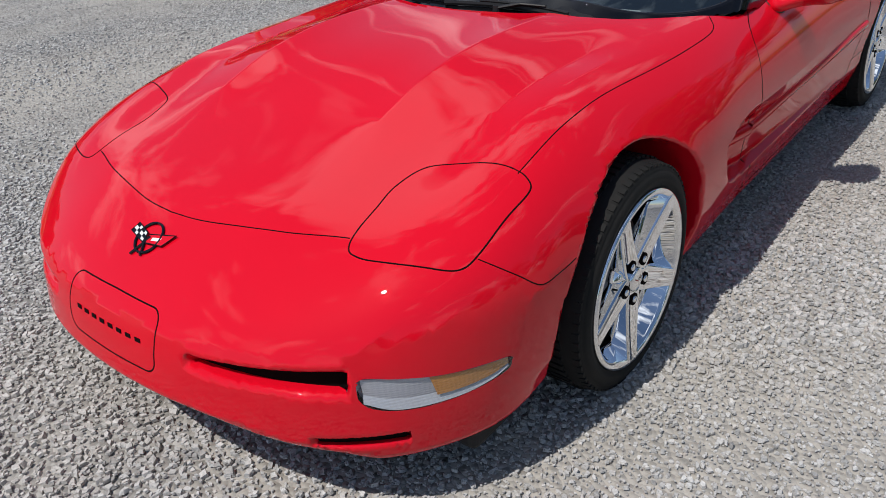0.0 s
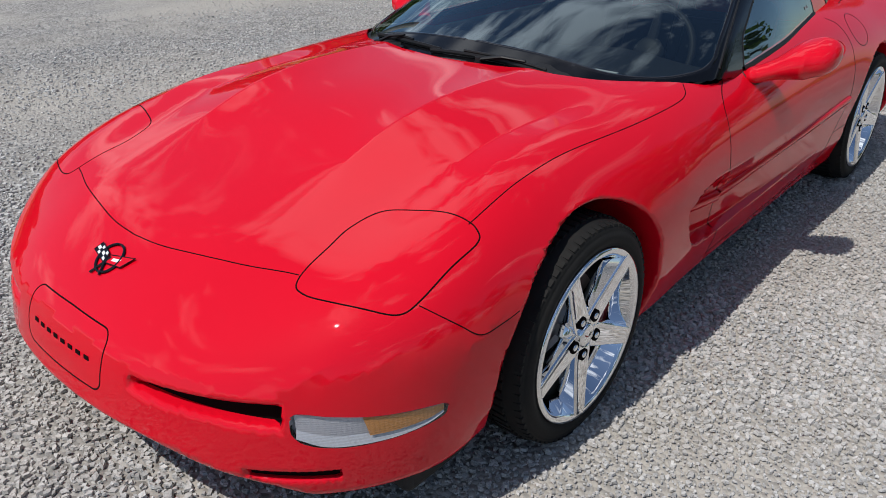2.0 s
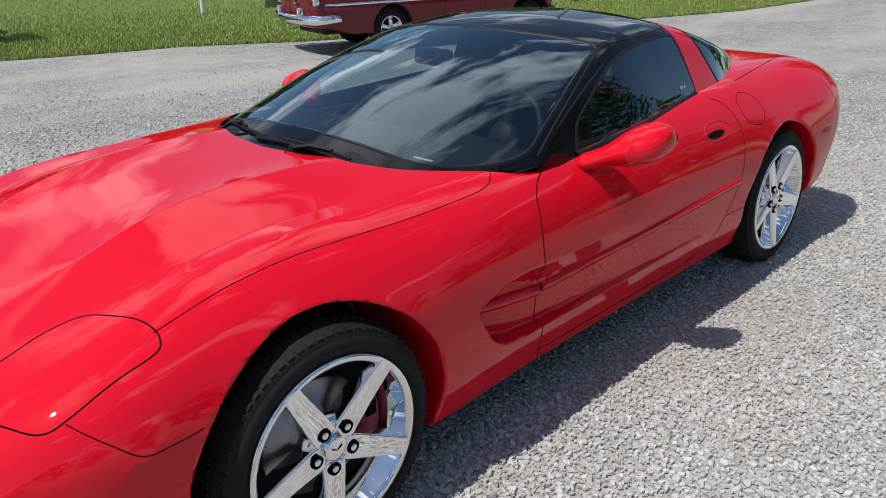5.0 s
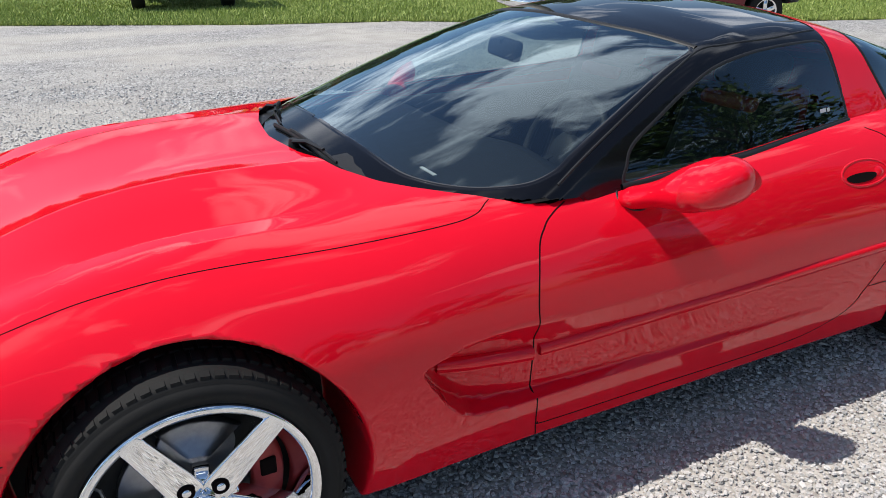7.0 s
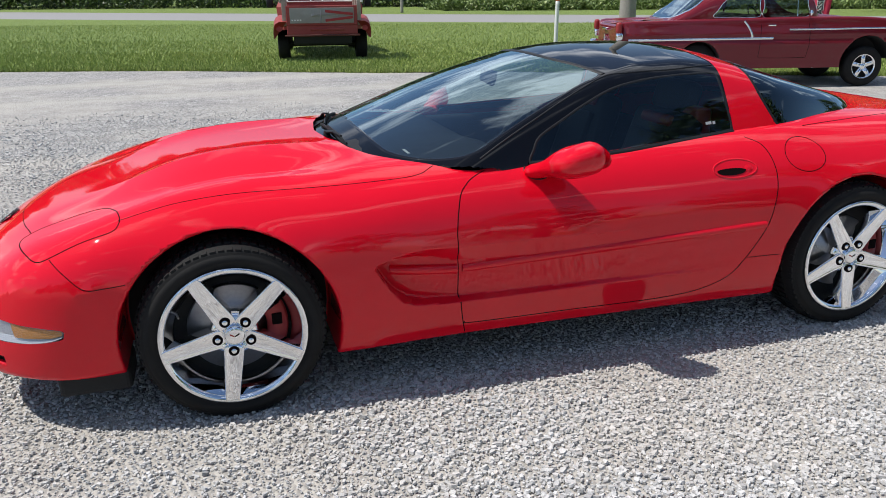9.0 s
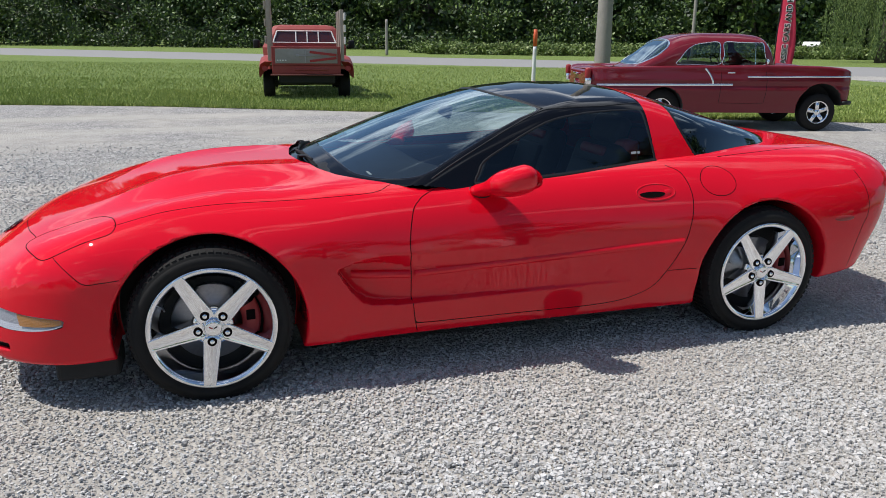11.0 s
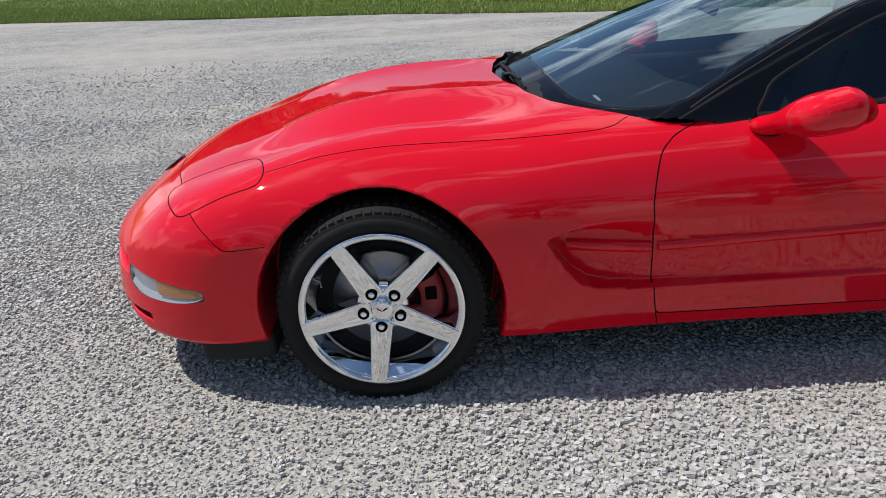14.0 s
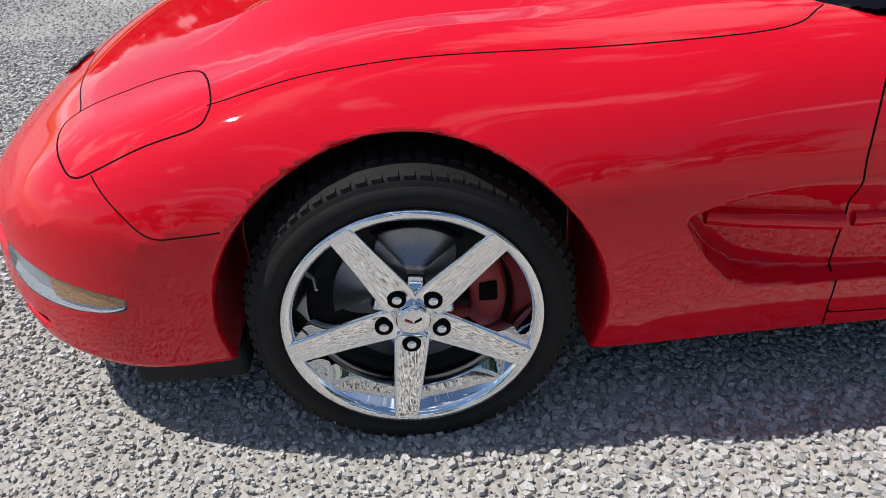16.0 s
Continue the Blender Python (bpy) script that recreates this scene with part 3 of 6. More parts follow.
BUMPER = np.array([(-1.3, 0.10), (-1.3, 0.9), (-0.60, 0.70), (-0.548, 0.618), (-0.50, 0.575), (-0.446, 0.532), (-0.30, 0.540), (-0.25, 0.50), (-0.25, 0.10)])


def well_region(arch):
    ang = np.linspace(0, 2 * np.pi, 72, endpoint=False)
    dx, dz = np.cos(ang), np.sin(ang)
    dz = np.where(dz < 0, dz / 0.80, dz)
    return side_region(np.stack([arch[0] + (arch[2] - 0.007) * dx, arch[1] + (arch[2] - 0.007) * dz], 1), 0.5)


def front_region(reach):
    return lambda p: (lambda d, t, m: (d, t, m & (p[:, 0] < -0.2)))(*reach(p))


regions = [("front_bumper", front_region(side_region(BUMPER, -1))), ("door", side_region(DOOR)), ("hood", plan_region(HOOD)), ("headlamp_cover", plan_region(LAMP)),
           ("cabin", plan_region(CABIN)), ("turn_lamp", front_region(side_region(TURN))), ("well", well_region(ARCHES[0])), ("well", well_region(ARCHES[1]))]
skin_p, skin_t, skin_l = split_skin(body_field, skin_p, skin_q, regions, H)
skin_n = gradient(body_field, skin_p)
skin_n /= np.linalg.norm(skin_n, axis=1)[:, None]
cen = skin_p[skin_t].mean(1)
flat_n = skin_n[skin_t].mean(1)
skin_p, skin_n = shaped_with(skin_p, skin_n)
skin_n = even_normals(skin_t, skin_n, 40)
under = (flat_n[:, 2] < -0.9) & (cen[:, 2] < 0.33) | (skin_l >= 7)
for name, pick, mat in (("body_shell", (skin_l == 0) & ~under, RED), ("front_bumper", (skin_l == 1) & ~under, RED), ("underbody", under & (skin_l != 5), LINER), ("hood", skin_l == 3, RED)):
    v, f, n = compact(skin_p, skin_t[pick], skin_n)
    link_mesh(name, v, f, mat, car, normals=n)
for name, code in (("door", 2), ("headlamp_cover", 4)):
    for sgn in (-1, 1):
        pick = (skin_l == code) & ~under & (np.sign(cen[:, 1]) == sgn)
        v, f, n = compact(skin_p, skin_t[pick], skin_n)
        link_mesh(name, v, f, RED, car, normals=n)

def surface_line(poly2, mode, sgn, field=body_field, start=None):
    """Carries a line drawn in plan or side view on to the body; gives points and normals."""
    if mode == "plan":
        p = land(field, np.stack([poly2[:, 0], sgn * poly2[:, 1], np.zeros(len(poly2))], 1), 2, 1.30, -1)
    elif mode == "front":
        p = land(field, np.stack([np.zeros(len(poly2)), poly2[:, 0], poly2[:, 1]], 1), 0, -1.2, 1)
    else:
        p = land(field, np.stack([poly2[:, 0], np.zeros(len(poly2)), poly2[:, 1]], 1), 1, sgn * 1.0, -sgn)
    n = gradient(field, p)
    n /= np.linalg.norm(n, axis=1)[:, None]
    return shaped_with(p, n) if field is body_field else (p, n)


def patch(name, upper, lower, sgn, lift, mat, parent, label="", rows=7, field=body_field):
    """A strip of surface between two lines drawn in side view, carried on to the body."""
    m = len(upper)
    rim = np.concatenate([upper + (lower - upper) * t for t in np.linspace(0, 1, rows)])
    p, n = surface_line(rim, "side", sgn, field)
    f = [(r * m + i, r * m + i + 1, (r + 1) * m + i + 1, (r + 1) * m + i) for r in range(rows - 1) for i in range(m - 1)]
    out = np.cross(p[f[0][1]] - p[f[0][0]], p[f[0][2]] - p[f[0][0]]) @ n[f[0][0]]
    f = f if out > 0 else [q[::-1] for q in f]
    if isinstance(lift, tuple):
        depth = np.repeat(np.linspace(lift[0], lift[1], rows), m)
        return link_mesh(name, p + n * depth[:, None], f, mat, parent, label)
    return link_mesh(name, p + n * lift, f, mat, parent, label, normals=n)


# front lamps: ribbed clear lower edge, darker reflector above it, amber outer end
L_TOP = open_curve([(-0.813, 0.421), (-0.762, 0.416), (-0.681, 0.402), (-0.586, 0.391), (-0.543, 0.385)], 12)
L_LOW = open_curve([(-0.817, 0.362), (-0.767, 0.337), (-0.662, 0.335), (-0.586, 0.346), (-0.543, 0.362)], 12)
for sgn in (-1, 1):
    pick = (skin_l == 6) & (np.sign(cen[:, 1]) == sgn)
    v, f, n = compact(skin_p, skin_t[pick], skin_n)
    lamp = link_mesh("turn_lamp", v - n * 0.020, f, LAMP_BACK, car, "clear and amber front lamp", normals=n)
    mid = L_LOW + (L_TOP - L_LOW) * 0.30
    m = len(mid)
    patch("reflector", L_TOP, mid, sgn, (-0.005, -0.011), LAMP_BACK, lamp, "grey ribbed reflector")
    patch("prism", mid, L_LOW, sgn, (-0.011, -0.002), PRISM, lamp, "bright ribbed lens edge")
    c = int(m * 0.42)
    patch("amber_reflector", (L_TOP + (L_LOW - L_TOP) * 0.05)[c:], (mid + (L_LOW - mid) * 0.10)[c:], sgn, (-0.004, -0.0035), AMBER, lamp, "amber turn lens")
    link_mesh("lens", v + n * 0.0005, f, CLEAR, lamp, "clear lens", normals=n).visible_shadow = False
    # plain sheets in the gap-shadow colour close the mouth and the slot under it
    for y0, y1, z0, z1, deep in ((0.282, 0.628, 0.385, 0.440, 0.040), (0.552, 0.718, 0.240, 0.272, 0.022)):
        ys, zs = np.linspace(y0, y1, 14), np.linspace(z0, z1, 4)
        g = np.array([(-0.30 - (0.765 - nose_in(z)) * max(1 - (y / (0.876 - 0.3 * tuck(z))) ** 2.3, 0) ** (1 / 2.3) + deep, sgn * y, z) for z in zs for y in ys])
        link_mesh("air_intake", shaped(g), [(r * 14 + i, r * 14 + i + 1, (r + 1) * 14 + i + 1, (r + 1) * 14 + i) for r in range(3) for i in range(13)], GAP, car, "dark air intake")


def gap(poly2, mode, closed=True, wide=0.0037, name="panel_gap", mat=GAP, lift=0.0006, sides=(-1, 1), field=body_field):
    """A dark joint line between panels."""
    for sgn in sides:
        p, n = surface_line(np.asarray(poly2), mode, sgn, field)
        ribbon(name, p, n, wide, lift, mat, car, closed)


gap(open_curve([(-0.803, 0.0), (-0.797, 0.1), (-0.78, 0.2), (-0.741, 0.365), (-0.69, 0.507)]), "plan", False)
gap(open_curve([(-0.335, 0.728), (-0.1, 0.722), (0.13, 0.72), (0.4, 0.725), (0.65, 0.735), (0.74, 0.727), (0.785, 0.70), (0.80, 0.69)], 12), "plan", False)
gap(LAMP, "plan", wide=0.0048)
gap(open_curve([(0.985, 0.812), (0.94, 0.797), (0.90, 0.775), (0.863, 0.73), (0.840, 0.61), (0.852, 0.47), (0.856, 0.33), (0.872, 0.236), (0.884, 0.185)], 12), "side", False, 0.0048)
gap(open_curve([(0.875, 0.236), (0.92, 0.226), (1.3, 0.224), (1.766, 0.224), (1.967, 0.266), (2.071, 0.356), (2.153, 0.495), (2.20, 0.656), (2.204, 0.756), (2.18, 0.83), (2.12, 0.862)], 12), "side", False, 0.005)
gap(open_curve([(-0.553, 0.622), (-0.50, 0.575), (-0.446, 0.532), (-0.38, 0.534), (-0.318, 0.540)]), "side", False, 0.0035)
gap(open_curve([(2.09, 0.372), (2.16, 0.372), (2.25, 0.371)]), "side", False, 0.004)
gap(open_curve([(2.45, 0.692), (2.873, 0.63), (3.2, 0.57), (3.33, 0.52)]), "plan", False, 0.005)
gap(open_curve([(3.20, 0.80), (3.235, 0.70), (3.24, 0.60), (3.20, 0.50), (3.17, 0.30)]), "side", False, 0.004)
ring = np.linspace(0, 2 * np.pi, 40, endpoint=False)
gap(np.stack([2.372 + 0.098 * np.cos(ring), 0.786 + 0.064 * np.sin(ring)], 1), "side", True, 0.004, sides=(-1,))
corner = [(0.190 - 0.034 * (1 - math.sin(a)), 0.034 * (1 - math.cos(a))) for a in np.linspace(0, math.pi / 2, 7)]
plate = np.array([(-0.10, 0.350), (0.0, 0.349), (0.10, 0.350)] + [(x, 0.350 + z) for x, z in corner] + [(0.192, 0.425)] + [(x, 0.500 - z) for x, z in corner[::-1]]
                 + [(0.0, 0.502)] + [(-x, 0.500 - z) for x, z in corner] + [(-0.192, 0.425)] + [(-x, 0.350 + z) for x, z in corner[::-1]])
plate = np.concatenate([a + (b - a) * np.linspace(0, 1, 5)[:-1, None] for a, b in zip(plate, np.roll(plate, -1, 0))])
gap(plate, "front", True, 0.005, sides=(1,))
# lettering on the plate panel stands as a row of plain dark bars, slanted like the letters
for k in range(8):
    c = -0.132 + 0.038 * k
    p, n = surface_line(np.array([(c - 0.012, 0.4175), (c - 0.009, 0.4265), (c + 0.010, 0.4265), (c + 0.007, 0.4175)]), "front", 1)
    link_mesh("plate_bar", np.concatenate([p + n * 0.0022, p - n * 0.001]), [(0, 1, 2, 3), (0, 4, 5, 1), (1, 5, 6, 2), (2, 6, 7, 3), (3, 7, 4, 0)], GAP, car, smooth=False)


def emblem():
    """Ring with two crossed flags on the nose."""
    p, n = surface_line(np.array([(-0.872, 0.0)]), "plan", 1)
    p, n = Vector(p[0]), Vector(n[0])
    yv = Vector((0, -1, 0))
    up = n.cross(yv).normalized()
    up = up if up.x > 0 else -up
    m = Matrix((yv, up, n)).transposed().to_4x4()
    m.translation = p + n * 0.002
    em = thing("emblem", m, "", "")
    em.parent = car
    bm = bmesh.new()
    tube(bm, [(0.043 * math.cos(t), 0.043 * math.sin(t), 0.001) for t in np.linspace(0, 2 * math.pi, 41)], 0.0036, 6)
    part("ring", bm, BLACK_PAINT, em, "black ring")
    for foot, head in (((-0.025, -0.056), (0.006, 0.004)), ((0.013, -0.050), (-0.010, 0.002))):
        bm = bmesh.new()
        tube(bm, [(*foot, 0.001), (*head, 0.003)], 0.003, 6)
        part("flag_staff", bm, BLACK_PAINT, em)
    # each flag is a slanted sheet of small squares in a dark border
    for quad, nx, ny, mats, lab in ((((-0.008, -0.017), (-0.076, 0.000), (-0.066, 0.026), (-0.013, 0.010)), 4, 3, (WHITE, BLACK_PAINT), "chequered flag"),
                                    (((0.002, -0.016), (0.064, -0.008), (0.088, 0.030), (-0.002, 0.008)), 5, 3, (WHITE, RED), "red and silver flag")):
        a, b, c, d = (Vector((*q, 0.003)) for q in quad)
        at = lambda u, v: (a * (1 - u) + b * u) * (1 - v) + (d * (1 - u) + c * u) * v
        bm = bmesh.new()
        tube(bm, [a, b, c, d, a], 0.0017, 6)
        border = part("flag_border", bm, BLACK_PAINT, em)
        bm = bmesh.new()
        for i in range(nx):
            for j in range(ny):
                vs = [bm.verts.new(at((i + u) / nx, (j + v) / ny)) for u, v in ((0, 0), (1, 0), (1, 1), (0, 1))]
                bm.faces.new(vs).material_index = (i + j) % 2 if nx == 4 else (0 if (j == 1 and i in (1, 2)) else 1)
        part("flag", bm, list(mats), border, lab)


emblem()

# lower side bars, handle pockets, marker lamps
for sgn in (-1, 1):
    for pts, wide, lift in (([(0.598, 0.472), (0.64, 0.470), (0.75, 0.466), (0.846, 0.462)], 0.036, 0.020), ([(0.868, 0.462), (0.93, 0.463), (1.3, 0.481), (1.8, 0.505), (2.15, 0.519)], 0.032, 0.011)):
        p, n = surface_line(open_curve(pts, 14), "side", sgn)
        ribbon("side_moulding", p, n, wide, lift, RED, car)
    oval = np.stack([2.015 + 0.100 * np.cos(ring), 0.754 + 0.035 * np.sin(ring)], 1)
    p, n = surface_line(oval, "side", sgn)
    ribbon("handle_rim", p, n, 0.008, 0.002, RED, car, True)
    slot = np.stack([1.995 + 0.066 * np.cos(ring), 0.747 + 0.017 * np.sin(ring) * np.where(np.sin(ring) > 0, 0.55, 1.0)], 1)
    p, n = surface_line(slot, "side", sgn)
    c = p.mean(0) - n.mean(0) * 0.004
    # no hollow is cut here: the pocket's shade is a near-black patch on the skin
    link_mesh("handle_pocket_shade", np.vstack([p + n * 0.0018, c + n.mean(0) * 0.005]), [(k, (k + 1) % 40, 40) for k in range(40)], GAP, car, "near-black patch for the shade in the handle pocket")
    flap = np.stack([2.075 + 0.020 * np.cos(ring), 0.752 + 0.014 * np.sin(ring)], 1)
    p, n = surface_line(flap, "side", sgn)
    link_mesh("lock_cover", np.vstack([p + n * 0.0005, p.mean(0) + n.mean(0) * 0.007]), [(k, (k + 1) % 40, 40) for k in range(40)], RED, car)
    mark = np.stack([3.085 + 0.060 * np.cos(ring), 0.575 + 0.015 * np.sin(ring)], 1)
    p, n = surface_line(mark, "side", sgn)
    link_mesh("side_marker", np.vstack([p + n * 0.0005, p + n * 0.004 * np.ones((40, 1)) - (p - p.mean(0)) * 0.12, [p.mean(0) + n.mean(0) * 0.006]]),
              [(k, (k + 1) % 40, 40 + (k + 1) % 40, 40 + k) for k in range(40)] + [(40 + k, 40 + (k + 1) % 40, 80) for k in range(40)], CALIPER, car, "dark red side marker lens")
    bm = bmesh.new()
    box(bm, (-0.62, min(sgn * 0.60, sgn * 0.80), 0.100), (-0.375, max(sgn * 0.60, sgn * 0.80), 0.20), 0.02, 3)
    part("air_dam", bm, LINER, car, "black plastic air dam")

# glasshouse
cab_p, cab_q = skin(cabin_field, (0.34, -0.88, 0.74), (3.24, 0.88, 1.26), H)
WIND = closed_curve([(0.585, -0.2), (0.585, 0.0), (0.59, 0.2), (0.622, 0.45), (0.665, 0.57), (0.755, 0.675), (0.87, 0.745), (0.955, 0.760), (1.03, 0.742), (1.22, 0.690), (1.42, 0.628), (1.545, 0.585), (1.50, 0.44), (1.455, 0.3), (1.432, 0.15), (1.428, 0.0), (1.432, -0.2), (1.0, -0.3)])
ROOF = np.array([(1.442, -0.3), (1.442, 0.0), (1.447, 0.15), (1.470, 0.3), (1.516, 0.44), (1.570, 0.585), (1.66, 0.588), (1.80, 0.578), (1.95, 0.562), (2.110, 0.535), (2.118, 0.4), (2.122, 0.0), (2.122, -0.3)])
SIDEW = closed_curve([(1.165, 0.826), (1.18, 0.872), (1.215, 0.918), (1.32, 0.972), (1.435, 1.026), (1.575, 1.078), (1.734, 1.104), (1.90, 1.114), (2.04, 1.116), (2.082, 1.113), (2.097, 1.103), (2.102, 1.08), (2.110, 1.0), (2.118, 0.92), (2.117, 0.896), (2.106, 0.886), (1.95, 0.873), (1.6, 0.848), (1.3, 0.832)])
HOOP = np.array([(2.130, 0.78), (2.120, 1.0), (2.112, 1.3), (2.245, 1.3), (2.252, 1.19), (2.290, 1.03), (2.368, 0.88), (2.388, 0.78)])
HATCH = np.array([(2.251, 1.3), (2.258, 1.19), (2.296, 1.03), (2.374, 0.88), (2.394, 0.78), (3.4, 0.78), (3.4, 1.3)])
cab_r = [("windshield", plan_region(WIND)), ("roof_panel", plan_region(ROOF)), ("side_window", side_region(SIDEW, 0.3)), ("roof_hoop", side_region(HOOP, -1)), ("hatch_glass", side_region(HATCH, -1))]
cab_p, cab_t, cab_l = split_skin(cabin_field, cab_p, cab_q, cab_r, H)
cab_n = gradient(cabin_field, cab_p)
cab_n /= np.maximum(np.linalg.norm(cab_n, axis=1), 1e-9)[:, None]
cab_c = cab_p[cab_t].mean(1)
keep = (body_field(unshaped(cab_c)) > -0.03) & (cab_c[:, 2] > np.interp(cab_c[:, 0], [0.55, 0.76, 0.92, 1.1, 2.2, 3.2], [0.78, 0.831, 0.829, 0.802, 0.80, 0.80]))
low_edge = (cab_l == 0) & (cab_c[:, 0] < 0.93)
cab_l[low_edge] = 9
for name, code, mat, lab in (("window_frame", 0, PILLAR, "satin black pillar"), ("glass_border", 9, PILLAR, "black glass border"), ("windshield", 1, WINDSHIELD, "tinted windshield"), ("roof_panel", 2, BLACK_PAINT, "gloss black roof panel"),
                             ("roof_hoop", 4, RED, ""), ("hatch_glass", 5, DARK_GLASS, "dark tinted hatch glass")):
    v, f, n = compact(cab_p, cab_t[keep & (cab_l == code)], cab_n)
    ob = link_mesh(name, v, f, mat, car, lab, normals=n)
    if code in (1,):
        ob.visible_shadow = False
for sgn in (-1, 1):
    v, f, n = compact(cab_p, cab_t[keep & (cab_l == 3) & (np.sign(cab_c[:, 1]) == sgn)], cab_n)
    ob = link_mesh("side_window", v, f, SIDE_GLASS, car, "tinted side window", normals=n)
    ob.visible_shadow = False
for w, x in ((0.030, 2.000), (0.014, 2.028)):
    up = open_curve([(x - w / 2, 0.925), (x, 0.926), (x + w / 2, 0.927)], 2)
    patch("window_decal", up, up - np.array([0.0, 0.011]), -1, 0.0015, DECAL, car, "small pale window decal", 2, cabin_field)
# seals and trims on the glasshouse
glass_line = WIND[:int(np.argmax(WIND[:, 0])) + 1]
gap(glass_line[glass_line[:, 1] > 0], "plan", False, 0.016, "glass_edge", BLACK_PAINT, 0.0012, field=cabin_field)
gap(SIDEW, "side", True, 0.012, "window_seal", TRIM, 0.001, field=cabin_field)
gap(open_curve([(1.437, 0.0), (1.441, 0.15), (1.462, 0.3), (1.508, 0.44), (1.560, 0.590)], 12), "plan", False, 0.022, "header_trim", TRIM, 0.003, field=cabin_field)
gap(open_curve([(0.955, 0.786), (1.05, 0.758), (1.23, 0.706), (1.457, 0.636), (1.565, 0.604), (1.66, 0.604), (1.80, 0.594), (1.95, 0.577), (2.105, 0.550)], 12), "plan", False, 0.008, "roof_seal", TRIM, 0.002, field=cabin_field)
gap(open_curve([(2.121, 0.0), (2.119, 0.3), (2.115, 0.46), (2.111, 0.54)], 10), "plan", False, 0.008, "roof_joint", GAP, 0.001, field=cabin_field)
gap(open_curve([(2.262, 1.13), (2.274, 1.09), (2.293, 1.03), (2.330, 0.955), (2.370, 0.888)], 10), "side", False, 0.014, "hatch_seal", TRIM, 0.002, field=cabin_field)
gap(open_curve([(1.15, 0.822), (1.3, 0.826), (1.6, 0.841), (1.95, 0.866), (2.125, 0.878)], 10), "side", False, 0.020, "belt_seal", TRIM, 0.005, field=cabin_field)


def wiper(pivot, blade, grip):
    """A parked wiper: the blade lying along the foot of the glass, its arm bent from the pivot."""
    w = thing("wiper", Matrix(), "", "")
    w.parent = car
    on = lambda q, up: land(cabin_field, np.stack([q[:, 0], q[:, 1], np.zeros(len(q))], 1), 2, 1.3, -1) + np.array([0, 0, up])
    p = on(open_curve(blade, 6), 0.010)
    bm = bmesh.new()
    tube(bm, p, [0.005] * len(p), 6, 1.8)
    part("blade", bm, TRIM, w)
    bm = bmesh.new()
    tube(bm, on(open_curve(blade[1:-1], 4), 0.022), 0.004, 6, 1.4)
    part("blade_bridge", bm, TRIM, w)
    a = on(np.array([pivot, ((pivot[0] + grip[0]) / 2, (pivot[1] + grip[1]) / 2), grip]), 0.020)
    bm = bmesh.new()
    tube(bm, a + np.array([[0, 0, -0.004], [0, 0, 0.012], [0, 0, 0.010]]), [0.012, 0.009, 0.006], 8, 0.6)
    part("arm", bm, TRIM, w)
    bm = bmesh.new()
    rod(bm, a[0] - np.array([0, 0, 0.03]), a[0] + np.array([0, 0, 0.004]), 0.017, 0.013, 14)
    part("pivot", bm, TRIM, w)


wiper((0.470, -0.13), [(0.478, 0.10), (0.487, -0.05), (0.496, -0.18), (0.515, -0.38), (0.558, -0.51)], (0.506, -0.30))
wiper((0.520, 0.42), [(0.488, 0.06), (0.515, 0.22), (0.552, 0.36), (0.605, 0.50)], (0.530, 0.28))
# slotted cowl under the glass
bm = bmesh.new()
cw = np.linspace(-0.62, 0.62, 41)
cx = np.interp(np.abs(cw), [0.0, 0.2, 0.40, 0.53, 0.65], [0.437, 0.45, 0.505, 0.575, 0.68])
zz = np.array([body_field(np.array([[x - 0.02, y, 0.9]]))[0] for x, y in zip(cx, cw)])
rows = []
for x, y, z in zip(cx, cw, zz):
    top = 0.9 - z - 0.010
    rows.append([bm.verts.new(q) for q in shaped(np.array([(x - 0.010, y, top), (x + 0.012, y, top - 0.014), (x + 0.055, y, top - 0.004), (x + 0.12, y, top + 0.015)]))])
for r, s in zip(rows, rows[1:]):
    for k in range(3):
        bm.faces.new((r[k], r[k + 1], s[k + 1], s[k]))
part("cowl_panel", bm, TRIM, car, "black cowl panel", True)



